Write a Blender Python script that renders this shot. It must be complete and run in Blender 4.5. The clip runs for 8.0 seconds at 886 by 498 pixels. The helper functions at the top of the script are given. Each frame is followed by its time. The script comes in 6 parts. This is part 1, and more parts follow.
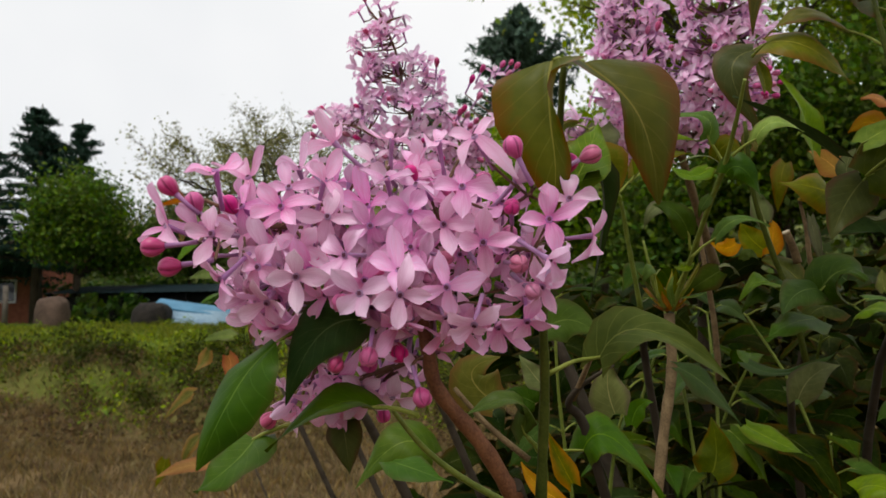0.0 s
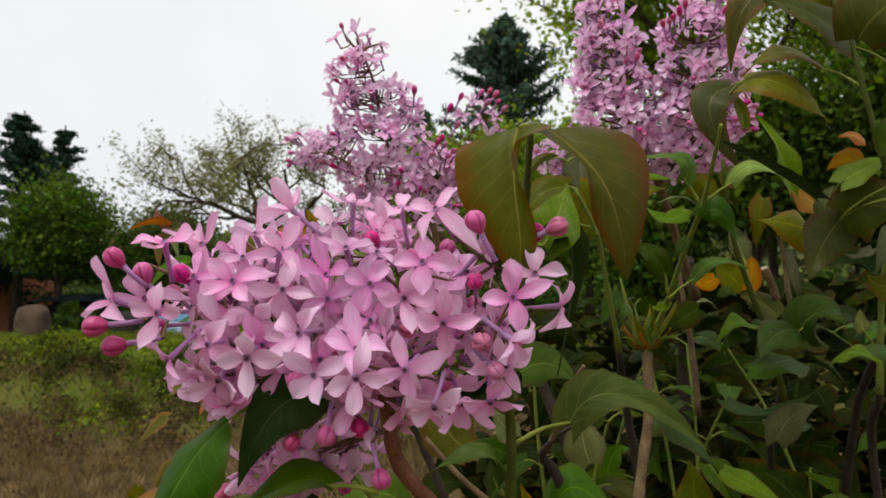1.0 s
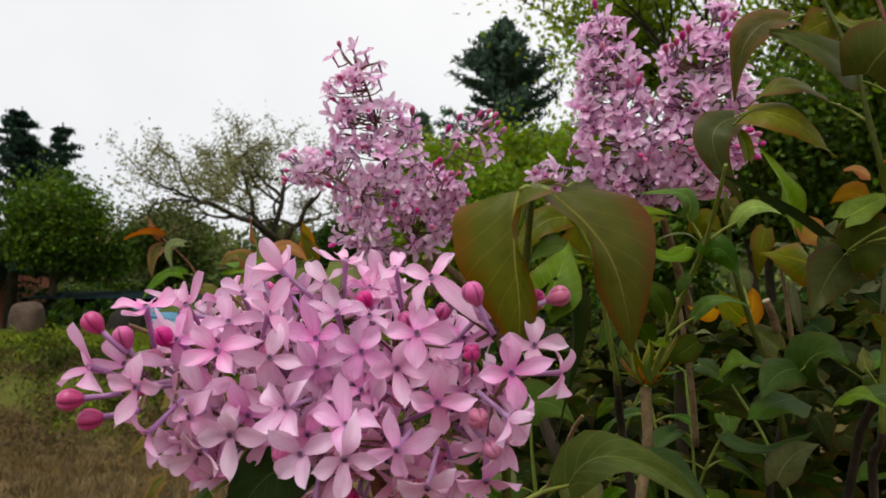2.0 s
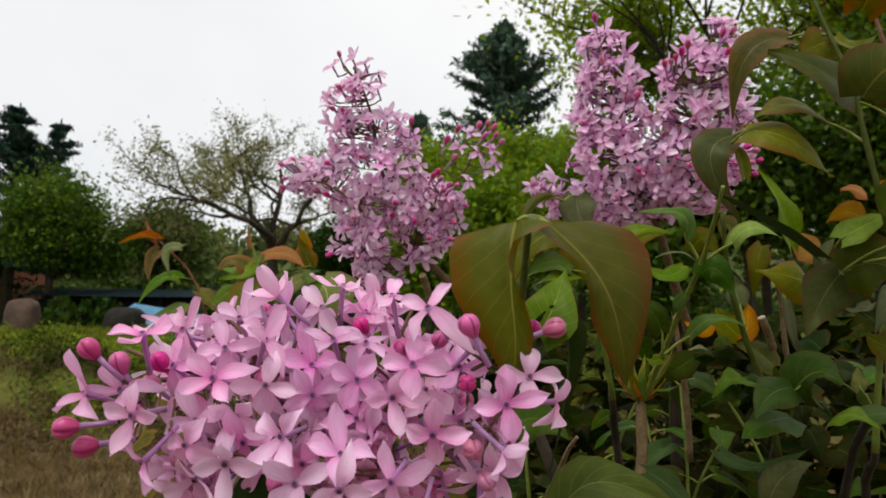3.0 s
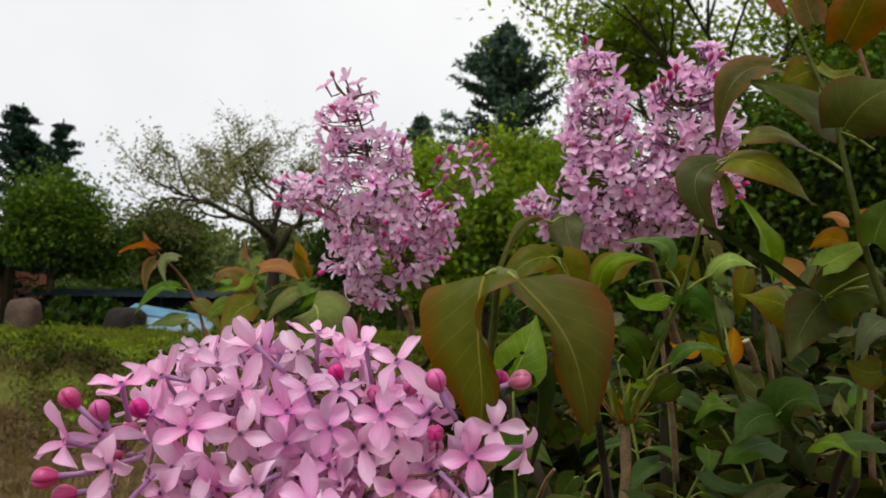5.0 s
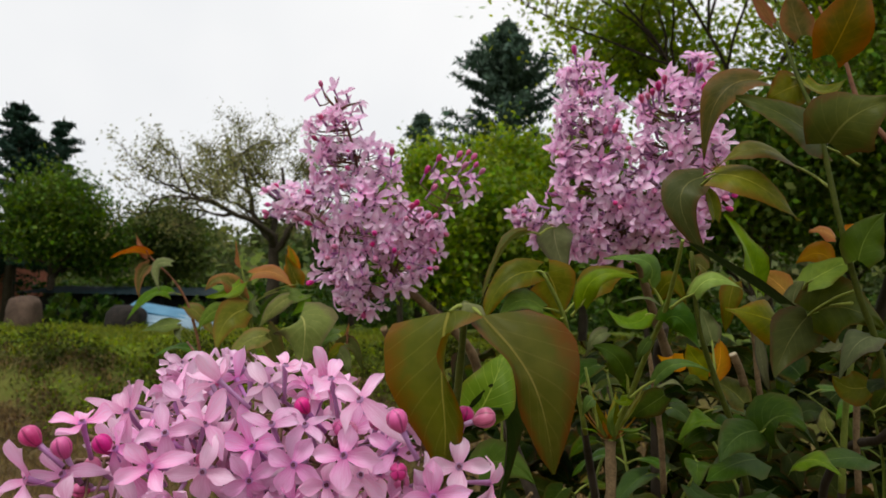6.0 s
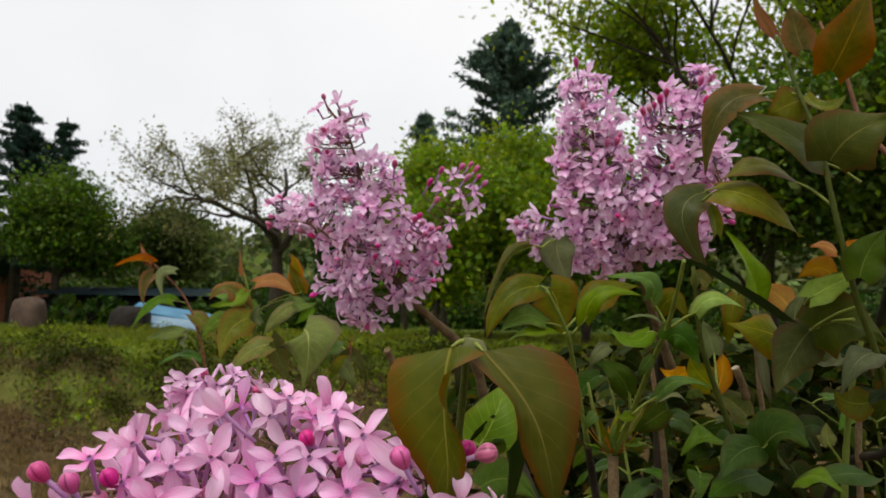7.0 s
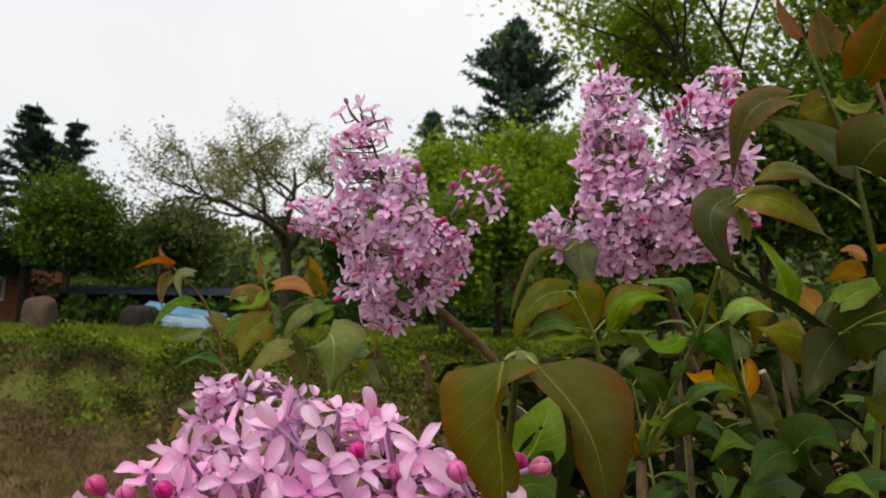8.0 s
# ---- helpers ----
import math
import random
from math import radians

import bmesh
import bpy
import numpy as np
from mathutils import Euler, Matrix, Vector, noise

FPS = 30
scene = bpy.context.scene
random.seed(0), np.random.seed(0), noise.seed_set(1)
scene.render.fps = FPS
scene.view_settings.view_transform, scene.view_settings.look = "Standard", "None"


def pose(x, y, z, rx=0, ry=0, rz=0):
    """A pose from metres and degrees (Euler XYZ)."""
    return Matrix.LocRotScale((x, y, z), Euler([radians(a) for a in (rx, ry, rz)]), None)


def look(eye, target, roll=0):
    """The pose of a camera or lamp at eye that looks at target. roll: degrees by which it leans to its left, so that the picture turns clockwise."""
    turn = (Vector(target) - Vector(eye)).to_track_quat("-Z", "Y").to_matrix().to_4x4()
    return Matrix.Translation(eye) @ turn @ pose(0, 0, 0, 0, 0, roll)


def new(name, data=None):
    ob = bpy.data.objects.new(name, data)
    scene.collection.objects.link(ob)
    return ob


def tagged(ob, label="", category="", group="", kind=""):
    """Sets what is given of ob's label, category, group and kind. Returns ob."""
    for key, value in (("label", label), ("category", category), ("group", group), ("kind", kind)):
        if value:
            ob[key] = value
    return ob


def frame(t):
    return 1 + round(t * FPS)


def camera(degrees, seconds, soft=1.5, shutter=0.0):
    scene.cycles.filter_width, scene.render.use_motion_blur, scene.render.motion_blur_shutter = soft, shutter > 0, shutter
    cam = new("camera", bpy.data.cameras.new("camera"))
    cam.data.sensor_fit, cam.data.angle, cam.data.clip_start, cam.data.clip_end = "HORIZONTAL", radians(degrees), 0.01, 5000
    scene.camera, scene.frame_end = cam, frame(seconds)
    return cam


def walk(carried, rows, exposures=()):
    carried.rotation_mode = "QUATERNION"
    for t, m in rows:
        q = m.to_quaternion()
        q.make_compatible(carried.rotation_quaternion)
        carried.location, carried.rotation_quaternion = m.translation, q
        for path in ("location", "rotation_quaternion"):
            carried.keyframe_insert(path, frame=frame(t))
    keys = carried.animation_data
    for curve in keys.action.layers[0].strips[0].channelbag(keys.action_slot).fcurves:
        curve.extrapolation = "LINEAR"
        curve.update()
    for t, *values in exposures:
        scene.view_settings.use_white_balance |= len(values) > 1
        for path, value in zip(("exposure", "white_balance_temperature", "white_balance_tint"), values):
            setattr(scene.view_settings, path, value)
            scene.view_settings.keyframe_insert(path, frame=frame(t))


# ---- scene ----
cam = camera(61, 8.0)
PATH = [
    (0, look((0.0485, 0.0142, 1.2998), (-0.1114, 1.9984, 1.4939), -0.76)),
    (0.5, look((0.0524, 0.0173, 1.3081), (-0.0842, 2.0017, 1.5171), -0.88)),
    (1, look((0.0544, 0.0209, 1.3171), (-0.0667, 2.0056, 1.5323), -0.70)),
    (1.5, look((0.0553, 0.0247, 1.3269), (-0.0601, 2.0092, 1.5466), -0.44)),
    (2, look((0.0542, 0.0278, 1.3338), (-0.0578, 2.0126, 1.5533), 0.05)),
    (3.5, look((0.0544, 0.0245, 1.3427), (-0.0489, 2.0087, 1.5707), 0.87)),
    (4, look((0.0573, 0.0215, 1.3454), (-0.0429, 2.0056, 1.5761), 0.73)),
    (4.5, look((0.0590, 0.0192, 1.3487), (-0.0450, 2.0032, 1.5783), 0.97)),
    (6, look((0.0709, 0.0204, 1.3627), (-0.0391, 2.0052, 1.5834), 1.14)),
    (6.5, look((0.0729, 0.0194, 1.3676), (-0.0398, 2.0043, 1.5859), 0.96)),
    (7, look((0.0712, 0.0173, 1.3716), (-0.0473, 2.0017, 1.5916), 1.00)),
    (7.5, look((0.0670, 0.0174, 1.3746), (-0.0607, 2.0015, 1.5920), 0.98)),
    (8, look((0.0601, 0.0154, 1.3753), (-0.0797, 1.9989, 1.5903), 0.87)),
]
walk(cam, PATH)
cam.data.dof.use_dof = True
cam.data.dof.focus_distance, cam.data.dof.aperture_fstop = 0.27, 36.0

# ---- light: a bright overcast sky ----
world = bpy.data.worlds.new("overcast_sky")
scene.world = world
world.use_nodes = True
wn, wl = world.node_tree.nodes, world.node_tree.links
sky = wn.new("ShaderNodeTexSky")
sky.sky_type = "NISHITA"
sky.sun_disc = False
sky.sun_elevation, sky.sun_rotation = radians(52), radians(200)
sky.dust_density, sky.air_density, sky.ozone_density = 4.0, 1.0, 1.0
grey = wn.new("ShaderNodeHueSaturation")
grey.inputs["Saturation"].default_value = 0.10
wl.new(sky.outputs["Color"], grey.inputs["Color"])
cloud = wn.new("ShaderNodeTexNoise")
cloud.inputs["Scale"].default_value, cloud.inputs["Detail"].default_value = 1.6, 4.0
coord = wn.new("ShaderNodeTexCoord")
wl.new(coord.outputs["Generated"], cloud.inputs["Vector"])
ramp = wn.new("ShaderNodeValToRGB")
ramp.color_ramp.elements[0].position, ramp.color_ramp.elements[0].color = 0.3, (8.1, 8.4, 8.8, 1)
ramp.color_ramp.elements[1].position, ramp.color_ramp.elements[1].color = 0.7, (10.4, 10.4, 10.4, 1)
wl.new(cloud.outputs["Fac"], ramp.inputs["Fac"])
blend = wn.new("ShaderNodeMix")
blend.data_type = "RGBA"
blend.inputs["Factor"].default_value = 0.85
wl.new(grey.outputs["Color"], blend.inputs["A"])
wl.new(ramp.outputs["Color"], blend.inputs["B"])
wl.new(blend.outputs["Result"], wn["Background"].inputs["Color"])
wn["Background"].inputs["Strength"].default_value = 0.104

sun_data = bpy.data.lights.new("sun", "SUN")
sun_data.energy, sun_data.angle, sun_data.color = 1.5, radians(20), (1.0, 0.97, 0.92)
sun = new("sun", sun_data)
sun.matrix_world = look((-1, -3.5, 12), (1, 1.5, 0))
scene.view_settings.exposure = 0.0

# ---- materials ----


def node_material(name):
    m = bpy.data.materials.new(name)
    m.use_nodes = True
    n, l = m.node_tree.nodes, m.node_tree.links
    return m, n, l, n["Principled BSDF"]


def two_scale(n, l, low, high, scale, fine=8.0, vector=None, contrast=(0.35, 0.65)):
    """A colour between low and high by coarse and fine noise."""
    where = n.new("ShaderNodeTexCoord").outputs["Object"] if vector is None else vector
    mixed = None
    for s, weight in ((scale, 0.6), (scale * fine, 0.4)):
        t = n.new("ShaderNodeTexNoise")
        t.inputs["Scale"].default_value, t.inputs["Detail"].default_value = s, 4.0
        l.new(where, t.inputs["Vector"])
        g = n.new("ShaderNodeMath")
        g.operation = "MULTIPLY"
        g.inputs[1].default_value = weight
        l.new(t.outputs["Fac"], g.inputs[0])
        if mixed is None:
            mixed = g
        else:
            a = n.new("ShaderNodeMath")
            a.operation = "ADD"
            l.new(mixed.outputs[0], a.inputs[0])
            l.new(g.outputs[0], a.inputs[1])
            mixed = a
    r = n.new("ShaderNodeValToRGB")
    r.color_ramp.elements[0].position, r.color_ramp.elements[1].position = contrast
    r.color_ramp.elements[0].color, r.color_ramp.elements[1].color = (*low, 1), (*high, 1)
    l.new(mixed.outputs[0], r.inputs["Fac"])
    return r.outputs["Color"], mixed.outputs[0]


def varied(n, l, colour, source, hue=0.03, value=0.35, saturation=0.15):
    """Shifts a colour by a random number of the object or the island."""
    def spread(mid, width, salt):
        m = n.new("ShaderNodeMath")
        m.operation = "MULTIPLY"
        m.inputs[1].default_value = salt
        l.new(source, m.inputs[0])
        f = n.new("ShaderNodeMath")
        f.operation = "FRACT"
        l.new(m.outputs[0], f.inputs[0])
        r = n.new("ShaderNodeMapRange")
        r.inputs["To Min"].default_value, r.inputs["To Max"].default_value = mid - width, mid + width
        l.new(f.outputs[0], r.inputs["Value"])
        return r.outputs["Result"]
    h = n.new("ShaderNodeHueSaturation")
    l.new(spread(0.5, hue, 1.0), h.inputs["Hue"])
    l.new(spread(1.0, value, 7.3), h.inputs["Value"])
    l.new(spread(1.0, saturation, 3.7), h.inputs["Saturation"])
    l.new(colour, h.inputs["Color"])
    return h.outputs["Color"]


def bumped(n, l, bsdf, height, strength, distance):
    b = n.new("ShaderNodeBump")
    b.inputs["Strength"].default_value, b.inputs["Distance"].default_value = strength, distance
    l.new(height, b.inputs["Height"])
    l.new(b.outputs["Normal"], bsdf.inputs["Normal"])
    return b.outputs["Normal"]


def thin(n, l, bsdf, colour, share, normal=None):
    """Lets part of the light through, as petals and leaves do."""
    t = n.new("ShaderNodeBsdfTranslucent")
    l.new(colour, t.inputs["Color"])
    if normal is not None:
        l.new(normal, t.inputs["Normal"])
    m = n.new("ShaderNodeMixShader")
    m.inputs["Fac"].default_value = share
    l.new(bsdf.outputs[0], m.inputs[1])
    l.new(t.outputs[0], m.inputs[2])
    l.new(m.outputs[0], n["Material Output"].inputs["Surface"])


def plain_material(name, low, high, scale, rough, bump=0.3, distance=0.002, metal=0.0, islands=0.0, gloss=0.2):
    m, n, l, b = node_material(name)
    colour, height = two_scale(n, l, low, high, scale)
    if islands:
        colour = varied(n, l, colour, n.new("ShaderNodeNewGeometry").outputs["Random Per Island"], 0.02, islands)
    l.new(colour, b.inputs["Base Color"])
    b.inputs["Roughness"].default_value, b.inputs["Metallic"].default_value = rough, metal
    b.inputs["Specular IOR Level"].default_value = gloss
    bumped(n, l, b, height, bump, distance)
    return m


def foliage_material(name, low, high, scale, share=0.3, rough=0.6, hue=0.03, value=0.4):
    """Small leaves, each a little different."""
    m, n, l, b = node_material(name)
    colour, height = two_scale(n, l, low, high, scale)
    colour = varied(n, l, colour, n.new("ShaderNodeNewGeometry").outputs["Random Per Island"], hue, value)
    l.new(colour, b.inputs["Base Color"])
    b.inputs["Roughness"].default_value = rough
    b.inputs["Specular IOR Level"].default_value = 0.08
    thin(n, l, b, colour, share)
    return m


def uv_parts(n, l):
    uv = n.new("ShaderNodeUVMap")
    uv.uv_map = "leaf"
    sep = n.new("ShaderNodeSeparateXYZ")
    l.new(uv.outputs["UV"], sep.inputs[0])
    return sep.outputs["X"], sep.outputs["Y"]


def maths(n, l, kind, a, b=None, c=None):
    m = n.new("ShaderNodeMath")
    m.operation = kind
    for i, v in enumerate((a, b, c)):
        if v is None:
            continue
        if isinstance(v, (int, float)):
            m.inputs[i].default_value = v
        else:
            l.new(v, m.inputs[i])
    return m.outputs[0]


def lilac_leaf_material(name, green, green_high, edge, edge_start=0.6, share=0.28, rough=0.42, islands=False, gloss=0.15, veins=(0.13, 0.5)):
    """A heart-shaped leaf: pale midrib and side veins, a tinted margin, mottling and a waxy gloss."""
    m, n, l, b = node_material(name)
    u, v = uv_parts(n, l)
    side = maths(n, l, "ABSOLUTE", maths(n, l, "MULTIPLY_ADD", u, 2.0, -1.0))
    colour, mottle = two_scale(n, l, green, green_high, 45.0, 6.0)
    tint = n.new("ShaderNodeMapRange")
    tint.inputs["From Min"].default_value, tint.inputs["From Max"].default_value = edge_start, 1.05
    l.new(maths(n, l, "ADD", side, maths(n, l, "MULTIPLY", maths(n, l, "SUBTRACT", mottle, 0.5), 1.2)), tint.inputs["Value"])
    mix = n.new("ShaderNodeMix")
    mix.data_type = "RGBA"
    l.new(tint.outputs["Result"], mix.inputs["Factor"])
    l.new(colour, mix.inputs["A"])
    mix.inputs["B"].default_value = (*edge, 1)
    # side veins run from the midrib forwards to the margin
    run = maths(n, l, "MULTIPLY_ADD", v, 7.0, maths(n, l, "MULTIPLY", maths(n, l, "POWER", side, 0.8), -2.2))
    dist = maths(n, l, "ABSOLUTE", maths(n, l, "SUBTRACT", maths(n, l, "FRACT", run), 0.5))
    vein = maths(n, l, "LESS_THAN", dist, maths(n, l, "MULTIPLY_ADD", side, -0.035, 0.05))
    rib = maths(n, l, "LESS_THAN", side, maths(n, l, "MULTIPLY_ADD", v, -0.028, 0.035))
    lines = maths(n, l, "MAXIMUM", maths(n, l, "MULTIPLY", vein, veins[0]), maths(n, l, "MULTIPLY", rib, veins[1]))
    ribbed = n.new("ShaderNodeMix")
    ribbed.data_type = "RGBA"
    l.new(lines, ribbed.inputs["Factor"])
    l.new(mix.outputs["Result"], ribbed.inputs["A"])
    ribbed.inputs["B"].default_value = (green_high[0] * 2.2 + 0.05, green_high[1] * 1.8 + 0.05, green_high[2] * 2 + 0.03, 1)
    source = n.new("ShaderNodeNewGeometry").outputs["Random Per Island"] if islands else n.new("ShaderNodeObjectInfo").outputs["Random"]
    out = varied(n, l, ribbed.outputs["Result"], source, 0.018 if not islands else 0.035, 0.34 if not islands else 0.4, 0.15)
    l.new(out, b.inputs["Base Color"])
    b.inputs["Roughness"].default_value = rough
    b.inputs["Specular IOR Level"].default_value = gloss
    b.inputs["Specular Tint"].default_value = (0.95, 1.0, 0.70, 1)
    height = maths(n, l, "ADD", maths(n, l, "MULTIPLY", lines, -0.7), maths(n, l, "MULTIPLY", mottle, 0.8))
    nor = bumped(n, l, b, height, 0.35, 0.0008)
    thin(n, l, b, out, share)
    return m


def petal_material(name, pale, deep, share=0.35, seams=0.0):
    """Petals: paler towards the tip, with fine streaks along them."""
    m, n, l, b = node_material(name)
    u, v = uv_parts(n, l)
    streak = n.new("ShaderNodeTexNoise")
    streak.inputs["Scale"].default_value, streak.inputs["Detail"].default_value = 1.0, 3.0
    com = n.new("ShaderNodeCombineXYZ")
    l.new(maths(n, l, "MULTIPLY", u, 16.0), com.inputs[0])
    l.new(maths(n, l, "MULTIPLY", v, 1.6), com.inputs[1])
    l.new(com.outputs[0], streak.inputs["Vector"])
    fac = maths(n, l, "ADD", maths(n, l, "MULTIPLY", maths(n, l, "POWER", v, 0.6), 0.75), maths(n, l, "MULTIPLY_ADD", streak.outputs["Fac"], 0.95, -0.40))
    r = n.new("ShaderNodeValToRGB")
    r.color_ramp.elements[0].color, r.color_ramp.elements[1].color = (*deep, 1), (*pale, 1)
    r.color_ramp.elements[0].position, r.color_ramp.elements[1].position = 0.0, 0.75
    l.new(fac, r.inputs["Fac"])
    tone = r.outputs["Color"]
    rim = maths(n, l, "POWER", maths(n, l, "ABSOLUTE", maths(n, l, "MULTIPLY_ADD", u, 2.0, -1.0)), 2.5)
    edged = n.new("ShaderNodeMix")
    edged.data_type = "RGBA"
    l.new(maths(n, l, "MULTIPLY", rim, 0.0 if seams else 0.22), edged.inputs["Factor"])
    l.new(tone, edged.inputs["A"])
    edged.inputs["B"].default_value = (deep[0] * 1.15, deep[1] * 1.3, deep[2] * 1.25, 1)
    tone = edged.outputs["Result"]
    if seams:
        gap = maths(n, l, "ABSOLUTE", maths(n, l, "SUBTRACT", maths(n, l, "FRACT", maths(n, l, "MULTIPLY_ADD", u, 4.0, 0.5)), 0.5))
        line = n.new("ShaderNodeMix")
        line.data_type = "RGBA"
        l.new(maths(n, l, "MULTIPLY", maths(n, l, "LESS_THAN", gap, 0.07), seams), line.inputs["Factor"])
        l.new(tone, line.inputs["A"])
        line.inputs["B"].default_value = (deep[0] * 0.5, deep[1] * 0.4, deep[2] * 0.5, 1)
        tone = line.outputs["Result"]
    out = varied(n, l, tone, n.new("ShaderNodeObjectInfo").outputs["Random"], 0.014, 0.14, 0.24)
    l.new(out, b.inputs["Base Color"])
    b.inputs["Roughness"].default_value = 0.36
    b.inputs["Specular IOR Level"].default_value = 0.6
    b.inputs["Sheen Weight"].default_value = 0.15
    nor = bumped(n, l, b, streak.outputs["Fac"], 0.4, 0.0005)
    thin(n, l, b, out, share)
    return m


PETAL = petal_material("lilac_petal", (1.0, 0.65, 0.88), (0.72, 0.19, 0.47), 0.30)
PETAL_PALE = petal_material("pale_lilac_petal", (1.0, 0.76, 0.93), (0.78, 0.30, 0.58), 0.38)
PETAL_BACK = petal_material("lilac_tube", (0.58, 0.30, 0.56), (0.44, 0.19, 0.42), 0.2)
BUD = petal_material("lilac_bud", (0.70, 0.105, 0.31), (0.46, 0.026, 0.15), 0.15, 0.7)
THROAT = plain_material("flower_throat", (0.08, 0.02, 0.05), (0.16, 0.05, 0.08), 400, 0.7)
STALK = plain_material("panicle_stalk", (0.10, 0.05, 0.04), (0.22, 0.13, 0.07), 220, 0.6)
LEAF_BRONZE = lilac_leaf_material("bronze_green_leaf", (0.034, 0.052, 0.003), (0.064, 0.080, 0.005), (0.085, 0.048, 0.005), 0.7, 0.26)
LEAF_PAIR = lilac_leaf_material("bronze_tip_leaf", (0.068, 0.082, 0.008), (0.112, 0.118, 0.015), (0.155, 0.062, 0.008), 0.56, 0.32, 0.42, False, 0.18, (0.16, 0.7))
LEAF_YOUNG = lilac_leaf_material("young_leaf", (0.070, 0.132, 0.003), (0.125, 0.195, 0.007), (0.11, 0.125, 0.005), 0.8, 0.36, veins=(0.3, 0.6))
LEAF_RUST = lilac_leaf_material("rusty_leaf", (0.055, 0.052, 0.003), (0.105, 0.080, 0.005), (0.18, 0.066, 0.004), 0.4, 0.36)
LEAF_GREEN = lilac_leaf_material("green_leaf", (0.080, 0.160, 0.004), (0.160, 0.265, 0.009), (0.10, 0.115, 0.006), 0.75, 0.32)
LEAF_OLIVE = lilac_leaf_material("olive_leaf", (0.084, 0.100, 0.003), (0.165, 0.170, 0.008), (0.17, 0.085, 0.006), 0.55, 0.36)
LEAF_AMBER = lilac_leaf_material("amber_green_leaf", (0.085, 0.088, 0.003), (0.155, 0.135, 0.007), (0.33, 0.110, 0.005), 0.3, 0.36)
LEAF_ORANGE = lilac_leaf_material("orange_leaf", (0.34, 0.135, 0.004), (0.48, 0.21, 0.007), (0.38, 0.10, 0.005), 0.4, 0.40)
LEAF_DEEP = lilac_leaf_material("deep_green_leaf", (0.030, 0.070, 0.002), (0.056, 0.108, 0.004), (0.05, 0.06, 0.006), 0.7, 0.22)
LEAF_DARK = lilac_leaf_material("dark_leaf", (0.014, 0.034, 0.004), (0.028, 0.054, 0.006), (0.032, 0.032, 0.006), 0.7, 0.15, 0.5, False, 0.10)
# darkened green leaf, with the shade deep in the bush painted in
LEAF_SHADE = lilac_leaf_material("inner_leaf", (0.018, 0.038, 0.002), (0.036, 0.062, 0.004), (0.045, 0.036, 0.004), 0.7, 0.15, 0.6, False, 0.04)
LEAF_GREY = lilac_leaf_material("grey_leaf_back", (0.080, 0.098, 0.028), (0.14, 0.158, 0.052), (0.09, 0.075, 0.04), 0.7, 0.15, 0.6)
# bush shade put into the colour: far darker than a lilac leaf
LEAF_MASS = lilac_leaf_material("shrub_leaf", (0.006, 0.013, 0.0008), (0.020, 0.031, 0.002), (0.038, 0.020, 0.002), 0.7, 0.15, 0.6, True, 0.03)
PETIOLE = plain_material("pale_leaf_stalk", (0.15, 0.19, 0.022), (0.25, 0.28, 0.05), 160, 0.5)
DARK_STEM = plain_material("dark_green_stem", (0.036, 0.050, 0.006), (0.075, 0.088, 0.012), 160, 0.6, gloss=0.1)
GREEN_STEM = plain_material("green_stem", (0.10, 0.14, 0.018), (0.19, 0.225, 0.036), 160, 0.5)
RED_STEM = plain_material("reddish_stem", (0.085, 0.030, 0.012), (0.20, 0.085, 0.036), 160, 0.55)
BARK = plain_material("twig_bark", (0.085, 0.055, 0.024), (0.22, 0.15, 0.075), 140, 0.85, 0.6, 0.001)
CUT_WOOD = plain_material("cut_wood", (0.42, 0.34, 0.22), (0.66, 0.56, 0.40), 300, 0.8)
DARK_BARK = plain_material("tree_bark", (0.028, 0.021, 0.013), (0.070, 0.054, 0.036), 6, 0.9, 0.7, 0.02)

# ---- building helpers ----


def thing(name, at, label, category, group="", kind=""):
    """An empty at a thing's base, which its parts hang under."""
    ob = new(name)
    ob.location = at
    ob.empty_display_size = 0.02
    sets = {"lilac_shoot": "lilac shoots", "lilac_branch": "flowering lilac branches", "conifer": "conifers", "spring_tree": "spring-green trees",
            "tall_tree": "tall airy trees", "shrub": "dark shrubs", "tree": "dark leafy trees"}
    return tagged(ob, label, category, group or sets.get(name, ""), kind)


def origin_of(ob):
    spot = Vector(ob.location)
    while ob.parent:
        ob = ob.parent
        spot += Vector(ob.location)
    return spot


def part(name, bm, material, parent=None, label=""):
    """Links a bmesh in world places as one mesh object under a thing or a part."""
    me = bpy.data.meshes.new(name)
    if parent is not None:
        bmesh.ops.translate(bm, verts=bm.verts, vec=-origin_of(parent))
    bm.to_mesh(me)
    bm.free()
    for m in material if isinstance(material, (list, tuple)) else (material,):
        me.materials.append(m)
    ob = new(name, me)
    ob.parent = parent
    return tagged(ob, label)


def mesh_part(name, verts, faces, material, parent=None, label="", smooth=True, uvs=None):
    """The same from arrays of world places."""
    me = bpy.data.meshes.new(name)
    verts = np.asarray(verts, float)
    if parent is not None:
        verts = verts - np.array(origin_of(parent))
    me.from_pydata(verts.tolist(), [], [list(f) for f in faces])
    if smooth:
        me.polygons.foreach_set("use_smooth", [True] * len(me.polygons))
    if uvs is not None:
        layer = me.uv_layers.new(name="leaf")
        order = np.zeros(len(me.loops), int)
        me.loops.foreach_get("vertex_index", order)
        layer.data.foreach_set("uv", np.asarray(uvs, float)[order].ravel())
    me.materials.append(material)
    ob = new(name, me)
    ob.parent = parent
    return tagged(ob, label)


